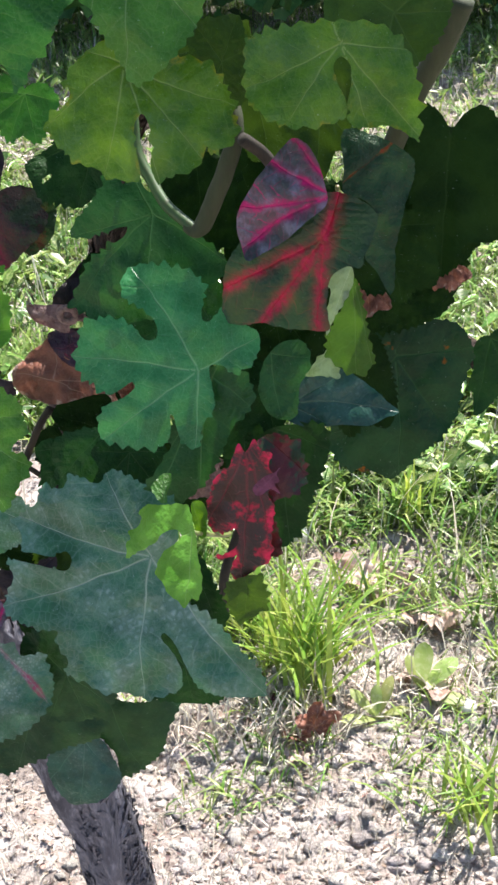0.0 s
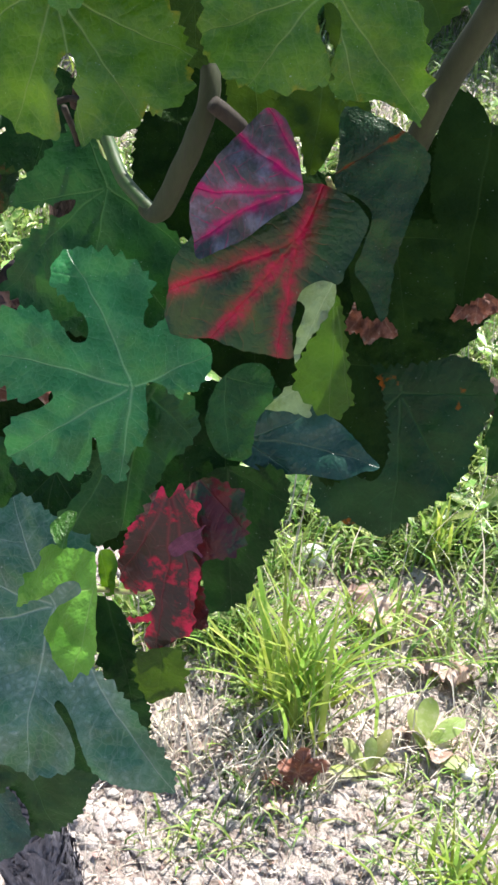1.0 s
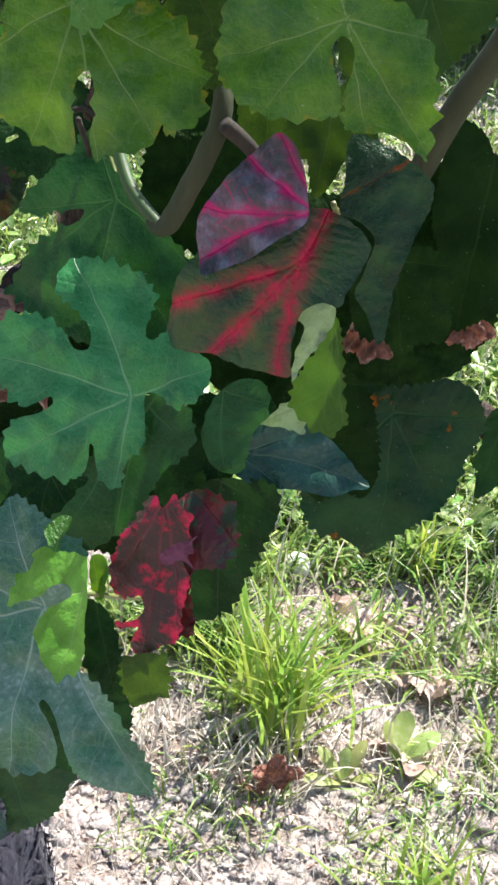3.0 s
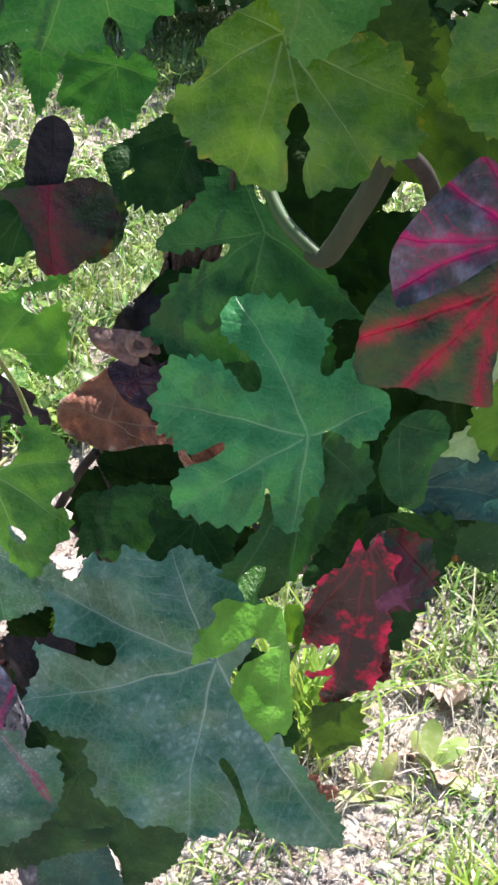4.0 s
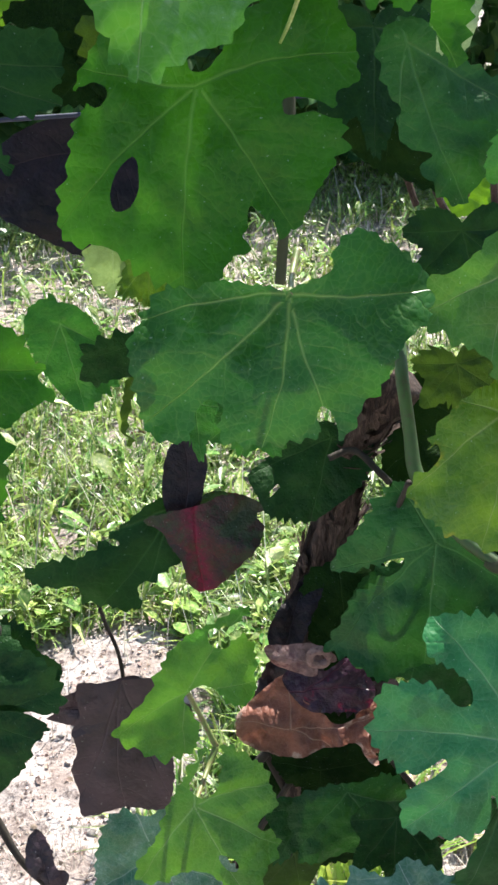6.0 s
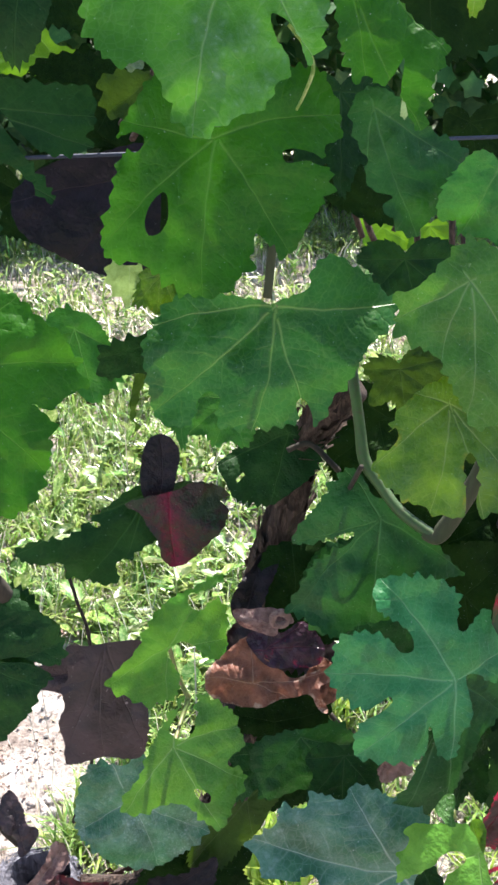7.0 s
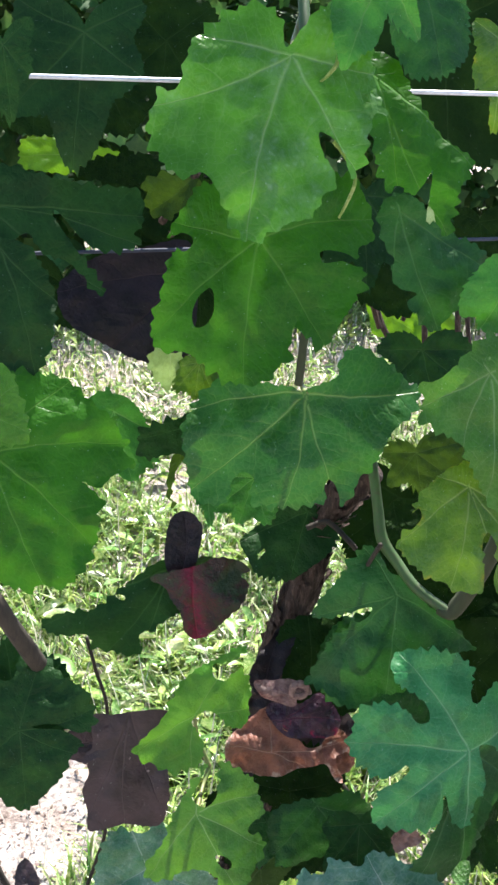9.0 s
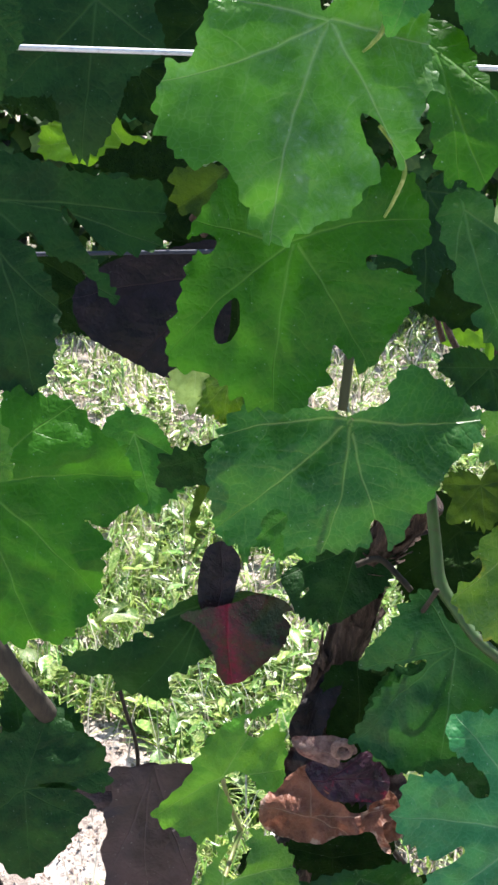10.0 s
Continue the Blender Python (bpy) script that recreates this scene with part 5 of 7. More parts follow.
lobed(INK, (-0.096, 0.930, 1.032), (-0.093, 0.940, 1.079), (0, -0.98, 0.2), ((-8, 0), (-13, 10), (-13, 28), (-9, 43), (0, 48), (8, 45), (14, 35), (12, 20), (10, 9), (5, 0),), ((0, 47),), label='curled dark purple leaf lobe', teeth=0.0003)
lobed(BLEEDING, (-0.089, 0.920, 1.047), (-0.086, 0.903, 0.993), (0, -0.95, 0.3), ((-4, 2), (-17, -2), (-34, 2), (-42, 10), (-35, 13), (-40, 20), (-35, 32), (-21, 44), (-10, 53), (1, 57), (9, 51), (12, 36), (17, 27), (22, 16), (32, 8), (21, 5),), ((0, 55),), label='dark red dying leaf lobe', teeth=0.001)
leaf(DARK, (-0.007, 0.915, 1.086), (-0.058, 0.907, 1.068), (0, -0.91, 0.41), ((-73, 0.039), (-52, 0.051), (-26, 0.058), (0, 0.054), (12, 0.032), (57, 0.014)), ((-63, 0.044), (-39, 0.054), (-13, 0.055), (6, 0.041), (34, 0.020)), notch=0.6, holes=((-0.0149, 0.0430,0.005,0.003,-220),))
lobed(DEEP, (-0.040, 0.782, 1.218), (-0.056, 0.755, 1.159), (0, -0.91, 0.42), ((-3, -5), (-16, -14), (-16, -24), (-20, -31), (-28, -35), (-37, -32), (-48, -29), (-57, -23), (-68, -19), (-68, -9), (-66, -3), (-62, 2), (-55, 10), (-52, 19), (-50, 27), (-46, 36), (-42, 40), (-40, 50), (-35, 59), (-31, 52), (-27, 47), (-23, 46), (-22, 51), (-25, 58), (-13, 64), (6, 69), (17, 69), (21, 63), (20, 55), (27, 52), (32, 59), (32, 68), (35, 73), (44, 74), (52, 71), (59, 57), (64, 45), (67, 33), (64, 25), (61, 15), (56, 7), (49, 0), (37, -1), (23, -1), (9, -2), (3, -1),), ((0, 65), (53, 66), (61, 21), (-32, 57), (-66, -17),), stalk=(-0.031, 0.84, 1.222))
lobed(LEAFY, (-0.077, 0.745, 1.315), (-0.087, 0.717, 1.246), (-0.05, -0.92, 0.38), ((-4, -7), (-22, -35), (-48, -40), (-54, -33), (-59, -26), (-61, -20), (-61, -14), (-62, -8), (-54, -3), (-53, 4), (-48, 2), (-38, 1), (-33, 3), (-35, 8), (-45, 6), (-53, 8), (-57, 8), (-58, 13), (-58, 19), (-53, 29), (-48, 38), (-44, 48), (-40, 52), (-32, 49), (-24, 43), (-23, 50), (-23, 60), (-17, 66), (-12, 73), (-2, 76), (9, 75), (18, 71), (31, 63), (43, 63), (49, 59), (51, 50), (48, 35), (47, 25), (46, 18), (44, 12), (37, 10), (34, 6), (35, 3), (40, 1), (47, 4), (44, -6), (39, -15), (33, -25), (19, -24), (6, -16), (3, -6),), ((0, 74), (48, 54), (44, -5), (-41, 50), (-58, -20),), holes=((24.8, 38.5, 5.1, 10.7, -12),))
lobed(SHEEN, (-0.074, 0.690, 1.409), (-0.097, 0.653, 1.333), (0, -0.9, 0.44), ((-3, -15), (-9, -26), (-19, -30), (-32, -21), (-38, -9), (-42, 3), (-49, 16), (-44, 16), (-43, 27), (-44, 36), (-42, 45), (-40, 47), (-34, 37), (-28, 32), (-21, 31), (-21, 34), (-26, 41), (-32, 47), (-33, 54), (-29, 59), (-28, 65), (-25, 71), (-18, 74), (-13, 79), (-7, 83), (0, 88), (4, 84), (10, 80), (15, 74), (20, 68), (27, 63), (31, 66), (36, 67), (43, 64), (48, 59), (54, 52), (56, 45), (55, 39), (54, 31), (47, 28), (46, 17), (45, 6), (39, -4), (30, -15), (17, -20), (8, -14), (3, -3),), ((0, 86), (55, 38), (42, 2), (-40, 43), (-38, -3),), stalk=(-0.061, 0.72, 1.434))
leaf(GREEN, (-0.037, 0.675, 1.448), (-0.056, 0.657, 1.406), (0, -0.92, 0.38), ((-77, 0.017), (-51, 0.035), (-14, 0.037), (0, 0.050), (15, 0.039), (52, 0.021)), ((-64, 0.024), (-27, 0.021), (-6, 0.042), (8, 0.044), (34, 0.028)), bend=0.2, roll=0.4, notch=0.7)
leaf(MID, (0.008, 0.76, 1.446), (0.015, 0.74, 1.398), (0, -0.92, 0.38), ((-50, 0.026), (-18, 0.046), (0, 0.052), (16, 0.053), (40, 0.035), (79, 0.020)), ((-34, 0.034), (-9, 0.049), (8, 0.052), (28, 0.043), (59, 0.026)), bend=0.2)
leaf(MATTE, (0.06, 0.78, 1.415), (0.054, 0.761, 1.37), (0, -0.92, 0.38), ((-113, 0.024), (-37, 0.036), (0, 0.049), (23, 0.029), (122, 0.020)), ((-75, 0.021), (-18, 0.031), (11, 0.029), (72, 0.016)), bend=0.4)
lobed(LEAFY, (-0.017, 0.755, 1.397), (0.019, 0.721, 1.323), (0.1, -0.89, 0.45), ((-2, -14), (-15, -5), (-16, 16), (-19, 35), (-26, 52), (-29, 61), (-17, 70), (-8, 82), (0, 90), (1, 80), (0, 69), (-7, 56), (1, 61), (8, 63), (12, 56), (18, 54), (20, 43), (16, 27), (10, 9),), ((-1, 88), (-26, 60), (13, 54),))
leaf(PALE, (0.033, 0.77, 1.346), (0.022, 0.761, 1.321), (0.31, -0.93, 0.21), ((-41, 0.013), (-24, 0.025), (0, 0.029), (31, 0.016), (87, 0.008)), ((-32, 0.018), (-12, 0.025), (16, 0.021), (59, 0.011)), bend=0.4)
lobed(MID, (0.014, 0.800, 1.320), (0.036, 0.774, 1.257), (0, -0.92, 0.38), ((10, -7), (-1, -11), (-12, -4), (-21, 13), (-28, 22), (-39, 32), (-42, 44), (-36, 51), (-29, 59), (-16, 63), (-8, 66), (2, 71), (8, 64), (13, 50), (6, 47), (15, 40), (16, 30), (12, 24), (15, 16), (14, 2),), ((-1, 70), (-38, 44), (15, 30),))
leaf(GREEN, (0.071, 0.76, 1.294), (0.052, 0.748, 1.264), (0, -0.92, 0.38), ((-86, 0.024), (-40, 0.046), (0, 0.037), (21, 0.040), (106, 0.014)), ((-63, 0.029), (-20, 0.035), (11, 0.033), (63, 0.021)), bend=0.4)
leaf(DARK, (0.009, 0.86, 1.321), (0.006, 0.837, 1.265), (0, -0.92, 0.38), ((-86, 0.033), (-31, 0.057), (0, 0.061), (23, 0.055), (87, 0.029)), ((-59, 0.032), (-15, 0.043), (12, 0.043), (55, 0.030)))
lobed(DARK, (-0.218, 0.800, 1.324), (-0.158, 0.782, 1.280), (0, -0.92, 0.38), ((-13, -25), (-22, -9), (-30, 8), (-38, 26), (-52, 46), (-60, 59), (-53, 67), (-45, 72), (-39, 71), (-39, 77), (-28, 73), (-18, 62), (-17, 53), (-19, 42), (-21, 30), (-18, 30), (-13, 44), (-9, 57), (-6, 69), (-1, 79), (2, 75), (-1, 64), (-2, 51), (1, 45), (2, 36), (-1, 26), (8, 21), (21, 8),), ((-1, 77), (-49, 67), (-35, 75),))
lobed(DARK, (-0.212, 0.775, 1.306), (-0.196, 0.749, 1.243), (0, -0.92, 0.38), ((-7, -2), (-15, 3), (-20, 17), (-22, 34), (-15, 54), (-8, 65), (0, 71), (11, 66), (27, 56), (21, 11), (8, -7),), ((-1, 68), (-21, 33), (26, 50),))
lobed(INK, (-0.105, 0.860, 1.273), (-0.149, 0.842, 1.230), (0, -0.92, 0.38), ((8, -17), (29, 5), (47, 31), (51, 56), (34, 69), (5, 64), (-23, 54), (-36, 34),), ((1, 63), (45, 55),), teeth=0.0008)
lobed(LEAFY, (-0.220, 0.730, 1.205), (-0.197, 0.700, 1.140), (0, -0.91, 0.42), ((-19, -30), (-26, -38), (-35, -34), (-48, -28), (-54, -22), (-59, -11), (-65, -1), (-69, 3), (-69, 12), (-71, 17), (-68, 21), (-72, 31), (-65, 31), (-56, 33), (-49, 36), (-41, 30), (-47, 40), (-43, 53), (-36, 64), (-30, 72), (-23, 76), (-18, 78), (-10, 79), (-4, 74), (6, 74), (12, 70), (18, 64), (29, 61), (39, 45), (35, 15), (19, -21), (0, -40), (-8, -37),), ((-4, 73), (34, 40), (-35, 64), (-70, 18), (-51, -23),))
lobed(YOUNG, (-0.217, 0.670, 1.247), (-0.196, 0.666, 1.238), (0, -0.92, 0.38), ((-21, -6), (-24, 3), (-19, 7), (-15, 11), (-10, 16), (-5, 19), (1, 23), (7, 20), (12, 11), (15, 3), (11, -7), (-8, -15),), ((0, 21), (-18, 7), (10, 10),))
leaf(GREEN, (-0.149, 0.84, 1.191), (-0.139, 0.823, 1.15), (0, -0.92, 0.38), ((-102, 0.013), (-47, 0.025), (-30, 0.040), (0, 0.045), (36, 0.025), (125, 0.017)), ((-74, 0.017), (-39, 0.031), (-15, 0.041), (18, 0.033), (80, 0.018)), notch=0.8)
lobed(OLIVE, (-0.111, 0.800, 1.178), (-0.118, 0.788, 1.149), (0, -0.92, 0.38), ((-5, 1), (0, 10), (1, 23), (-1, 34), (4, 25), (5, 13), (4, 3),), ((0, 31),))
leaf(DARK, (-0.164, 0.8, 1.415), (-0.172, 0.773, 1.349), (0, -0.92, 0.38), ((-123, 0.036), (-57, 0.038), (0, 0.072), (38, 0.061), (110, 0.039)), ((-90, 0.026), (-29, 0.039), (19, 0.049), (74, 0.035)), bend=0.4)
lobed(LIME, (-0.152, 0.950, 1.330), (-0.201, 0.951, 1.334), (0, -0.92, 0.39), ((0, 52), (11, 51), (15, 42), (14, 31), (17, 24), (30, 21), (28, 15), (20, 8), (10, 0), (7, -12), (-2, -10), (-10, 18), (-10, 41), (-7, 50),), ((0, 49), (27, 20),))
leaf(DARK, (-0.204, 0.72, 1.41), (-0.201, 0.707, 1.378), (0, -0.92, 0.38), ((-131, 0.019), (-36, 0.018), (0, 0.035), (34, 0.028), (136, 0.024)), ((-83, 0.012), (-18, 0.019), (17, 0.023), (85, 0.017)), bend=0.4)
leaf(GREEN, (-0.049, 0.9, 1.12), (-0.061, 0.887, 1.091), (0, -0.91, 0.41), ((-97, 0.024), (-33, 0.034), (0, 0.034), (32, 0.037), (74, 0.029)), ((-65, 0.025), (-16, 0.028), (16, 0.030), (53, 0.029)))
leaf(GREEN, (-0.085, 0.88, 1.128), (-0.084, 0.867, 1.099), (0, -0.91, 0.41), ((-74, 0.013), (-29, 0.018), (0, 0.032), (21, 0.019), (92, 0.009)), ((-51, 0.013), (-14, 0.021), (11, 0.022), (57, 0.012)))
lobed(MINT, (-0.118, 0.800, 1.236), (-0.118, 0.795, 1.219), (0.21, -0.93, 0.31), ((-4, -3), (-7, -4), (-8, 1), (-10, 6), (-5, 12), (0, 18), (7, 14), (11, 9), (13, 2), (11, -3), (7, -8), (3, -3),), ((0, 16),))
leaf(MATTE, (-0.101, 0.8, 1.233), (-0.104, 0.793, 1.212), (0, -0.95, 0.32), ((-65, 0.014), (-31, 0.022), (0, 0.022), (34, 0.022), (71, 0.014)), ((-48, 0.016), (-16, 0.020), (17, 0.019), (53, 0.016)))
lobed(DARK, (-0.106, 0.800, 1.194), (-0.136, 0.798, 1.187), (0, -0.95, 0.32), ((8, -3), (6, 4), (7, 16), (6, 26), (2, 31), (-8, 33), (-13, 29), (-13, 20), (-15, 10), (-22, 3), (-10, -3),), ((0, 30),))
leaf(OLIVE, (0.054, 0.86, 1.15), (0.057, 0.851, 1.125), (0, -0.95, 0.32), ((-95, 0.033), (-47, 0.034), (0, 0.027), (49, 0.030), (99, 0.024)), ((-71, 0.024), (-23, 0.022), (25, 0.021), (74, 0.019)))
leaf(DARK, (0.059, 0.88, 1.216), (0.066, 0.87, 1.187), (0, -0.95, 0.32), ((-76, 0.036), (-36, 0.042), (0, 0.032), (60, 0.033), (104, 0.032)), ((-56, 0.028), (-18, 0.027), (30, 0.023), (82, 0.023)))
leaf(DARK, (-0.216, 0.83, 0.99), (-0.167, 0.832, 0.994), (0, -0.91, 0.41), ((-92, 0.046), (-37, 0.042), (0, 0.049), (103, 0.037), (170, 0.035)), ((-65, 0.038), (-19, 0.040), (51, 0.030), (136, 0.025)))
lobed(DARK, (-0.213, 0.800, 0.991), (-0.210, 0.779, 0.945), (0, -0.91, 0.41), ((-13, 0), (-25, 2), (-34, 7), (-39, 13), (-31, 20), (-25, 31), (-17, 38), (0, 51), (13, 44), (21, 32), (37, 23), (42, -3), (30, -27), (15, -32), (1, -34), (-4, -46), (-18, -47), (-30, -32), (-42, -22), (-47, -12), (-48, 2), (-39, 6), (-22, -2), (-7, -2),), ((0, 48), (-31, 17), (37, 19), (-18, -43), (-44, -7),))
lobed(PURPLE, (-0.138, 0.870, 0.957), (-0.143, 0.852, 0.869), (0, -0.98, 0.2), ((-25, -2), (-29, 16), (-28, 33), (-30, 59), (-29, 77), (-25, 90), (0, 89), (26, 90), (28, 75), (32, 59), (28, 45), (31, 32), (26, 26), (27, 3), (13, 2),), ((0, 88), (-26, 76), (25, 75),), label='dead purple-brown leaf hanging', teeth=0.0008, wave=0.02)
lobed(FLUSHED, (-0.098, 0.790, 0.736), (-0.117, 0.761, 0.672), (0, -0.91, 0.41), ((58, -16), (54, -28), (51, -36), (38, -39), (26, -22), (9, -7), (-4, -5), (-10, -8), (-18, 1), (-33, -5), (-37, 1), (-46, 17), (-45, 40), (-27, 66), (-1, 77), (26, 69), (39, 54), (47, 20), (57, 1),), ((0, 73), (54, -8), (-43, 33),))
lobed(PINK, (-0.098, 0.780, 0.746), (-0.117, 0.801, 0.793), (0, -0.91, 0.41), ((-6, 52), (0, 55), (5, 48), (12, 42), (18, 29), (19, 19), (11, 11), (0, 0), (-6, 8), (-8, 22), (-8, 36),), ((0, 54), (18, 25),), label='pink flushed leaf lobe', teeth=0.0004)
lobed(STEEL, (-0.057, 0.840, 0.594), (-0.065, 0.821, 0.535), (0, -0.95, 0.3), ((30, 21), (19, 7), (0, -4), (-15, -3), (-25, 11), (-34, 30), (-28, 43), (-10, 59), (7, 64), (23, 50),), ((0, 61), (-29, 26), (25, 39),), teeth=0.0015)
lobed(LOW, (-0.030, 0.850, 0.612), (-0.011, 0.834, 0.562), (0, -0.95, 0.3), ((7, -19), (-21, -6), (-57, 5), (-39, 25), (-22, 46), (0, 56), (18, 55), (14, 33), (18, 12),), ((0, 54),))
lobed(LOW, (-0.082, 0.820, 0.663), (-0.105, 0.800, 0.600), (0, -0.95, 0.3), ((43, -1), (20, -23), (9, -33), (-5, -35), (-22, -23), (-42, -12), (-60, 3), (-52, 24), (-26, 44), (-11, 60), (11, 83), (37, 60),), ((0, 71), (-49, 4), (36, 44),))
lobed(MID, (-0.010, 0.825, 0.899), (0.009, 0.811, 0.868), (0, -0.91, 0.41), ((31, -13), (8, -10), (-10, -1), (-26, 4), (-33, 23), (-31, 37), (-20, 47), (-4, 41), (19, 31), (43, 22), (41, 3),), ((-2, 37), (41, 13), (-32, 28),))
leaf(MID, (-0.036, 0.83, 0.884), (-0.033, 0.818, 0.856), (0, -0.91, 0.41), ((-92, 0.024), (-33, 0.026), (0, 0.031), (35, 0.035), (97, 0.023)), ((-62, 0.018), (-17, 0.021), (18, 0.024), (66, 0.021)))
leaf(DUSKY, (0.064, 0.88, 0.836), (0.042, 0.871, 0.816), (0, -0.91, 0.41), ((-103, 0.028), (-45, 0.022), (0, 0.031), (45, 0.015), (180, 0.010)), ((-74, 0.022), (-23, 0.023), (23, 0.020), (113, 0.009)), crumple=0.2, teeth=0.02)
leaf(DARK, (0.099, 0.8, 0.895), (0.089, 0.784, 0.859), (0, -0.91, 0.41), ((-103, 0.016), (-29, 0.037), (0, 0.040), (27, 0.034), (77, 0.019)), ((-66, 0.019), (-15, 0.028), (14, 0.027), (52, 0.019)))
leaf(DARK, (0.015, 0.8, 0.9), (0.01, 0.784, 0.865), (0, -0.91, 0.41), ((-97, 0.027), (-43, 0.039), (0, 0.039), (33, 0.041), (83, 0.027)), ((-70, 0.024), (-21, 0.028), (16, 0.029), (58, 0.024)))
lobed(DRY, (-0.040, 0.845, 0.933), (-0.071, 0.853, 0.936), (-0.2, -0.9, 0.4), ((1, 33), (12, 26), (22, 17), (30, 8), (21, -2), (11, -17), (7, -26), (11, -37), (16, -49), (8, -53), (3, -45), (-14, -53), (-13, -47), (-3, -39), (-7, -25), (-16, -6), (-18, 10), (-13, 29),), ((-1, 31), (27, 8), (13, -47), (-12, -50),), label='crumpled dry brown leaf', crumple=0.22, teeth=0.0006)
lobed(DRY, (0.009, 0.860, 0.929), (0.023, 0.855, 0.914), (0.2, -0.87, 0.46), ((0, -9), (-9, -2), (-6, 13), (0, 25), (16, 20), (16, 12), (12, -1),), ((-2, 20),), crumple=0.3, teeth=0.001)
lobed(VIOLET, (-0.032, 0.848, 0.956), (0.009, 0.846, 0.953), (0, -0.91, 0.41), ((-8, -13), (-14, -1), (-12, 12), (-19, 24), (-14, 34), (-1, 42), (10, 38), (12, 17), (12, 5), (6, -4),), ((-1, 41), (-17, 24),), crumple=0.16, teeth=0.0006)
lobed(PURPLE, (-0.018, 0.890, 0.902), (-0.058, 0.885, 0.887), (0, -0.95, 0.3), ((49, 11), (47, -7), (28, -37), (2, -54), (-25, -49), (-36, -27), (-25, 6), (-7, 37), (14, 46), (34, 30),), ((2, 42), (-30, -30), (26, -36),), crumple=0.25, teeth=0.001)
lobed(INK, (-0.039, 0.890, 0.955), (-0.021, 0.903, 0.998), (0, -0.95, 0.3), ((-13, 4), (-14, 20), (-8, 35), (-2, 50), (9, 46), (8, 27), (6, 4), (-3, -4),), ((-1, 47),), crumple=0.1, teeth=0.0008)
lobed(DUSKY, (-0.205, 0.940, 0.681), (-0.179, 0.955, 0.713), (0, -0.91, 0.41), ((-24, -26), (-20, -13), (-7, 3), (-5, 23), (-7, 42), (3, 43), (12, 33), (8, 20), (5, 3), (9, -5), (24, 2), (11, -10), (-3, -15), (-9, -26),), ((1, 42), (-21, -23),), label='dry pinkish brown leaf', crumple=0.15, teeth=0.001)
lobed(PURPLE, (-0.212, 0.950, 0.728), (-0.219, 0.965, 0.761), (0, -0.91, 0.41), ((-10, 31), (0, 39), (7, 23), (7, 10), (15, 1), (1, -14), (-5, -14), (-4, 1), (-13, 10),), ((0, 36),), crumple=0.15, teeth=0.001)
lobed(RUSTY, (0.203, 0.935, 0.902), (0.207, 0.906, 0.810), (0, -0.95, 0.3), ((-14, -25), (-38, -27), (-53, -18), (-60, 3), (-51, 26), (-47, 46), (-34, 66), (-17, 79), (-4, 93), (7, 100), (19, 93), (34, 91), (45, 86), (54, 68), (46, 29), (34, -2), (29, -21), (8, -27),), ((0, 94), (-51, -3), (47, 71), (-36, 58),), label='dark vine leaf with a rusty spot')
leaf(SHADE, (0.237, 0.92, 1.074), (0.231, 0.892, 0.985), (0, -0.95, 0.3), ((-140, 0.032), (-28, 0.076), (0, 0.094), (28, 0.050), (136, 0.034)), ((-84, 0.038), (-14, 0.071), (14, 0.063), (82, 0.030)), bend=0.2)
lobed(STREAK, (0.158, 0.790, 1.087), (0.204, 0.801, 1.090), (0.21, -0.93, 0.31), ((-9, 5), (-32, 9), (-27, 26), (-18, 40), (-8, 49), (3, 48), (18, 40), (39, 32), (66, 27), (69, 24), (54, 18), (44, 12), (33, 16), (17, 20), (9, 13), (4, 3),), ((-18, 33),), stalk=(0.16, 0.8, 1.079), teeth=0.0008)
leaf(LIME, (0.214, 0.955, 1.054), (0.229, 0.955, 1.053), (0, -0.91, 0.41), ((-116, 0.005), (-48, 0.006), (0, 0.015), (64, 0.010), (109, 0.007)), ((-82, 0.005), (-24, 0.009), (32, 0.011), (86, 0.008)))
leaf(DRY, (0.243, 0.93, 0.979), (0.229, 0.925, 0.963), (0, -0.95, 0.32), ((-100, 0.017), (-38, 0.019), (0, 0.023), (29, 0.014), (177, 0.009)), ((-69, 0.015), (-19, 0.017), (14, 0.015), (103, 0.007)), crumple=0.2, teeth=0.03)
leaf(DRY, (0.181, 0.9, 0.978), (0.18, 0.893, 0.955), (0, -0.95, 0.32), ((-91, 0.013), (-42, 0.024), (0, 0.024), (34, 0.022), (101, 0.010)), ((-66, 0.015), (-21, 0.020), (17, 0.019), (67, 0.013)), crumple=0.2, teeth=0.03)
leaf(DARK, (0.277, 0.95, 0.909), (0.265, 0.931, 0.852), (0, -0.95, 0.32), ((-82, 0.028), (-38, 0.050), (0, 0.061), (12, 0.043), (25, 0.022)), ((-60, 0.032), (-19, 0.046), (6, 0.044), (18, 0.027)))
# recessed leaves: the shade on these two is in their SHADE colour
leaf(SHADE, (0.153, 0.86, 0.957), (0.167, 0.845, 0.884), (0, -0.98, 0.21), ((-80, 0.032), (-20, 0.078), (0, 0.076), (24, 0.051), (94, 0.019)), ((-50, 0.048), (-10, 0.069), (12, 0.056), (59, 0.030)))
leaf(SHADE, (0.191, 0.86, 1.035), (0.202, 0.849, 0.985), (0, -0.98, 0.21), ((-82, 0.030), (-26, 0.051), (0, 0.053), (26, 0.046), (98, 0.024)), ((-54, 0.035), (-13, 0.046), (13, 0.044), (62, 0.030)))
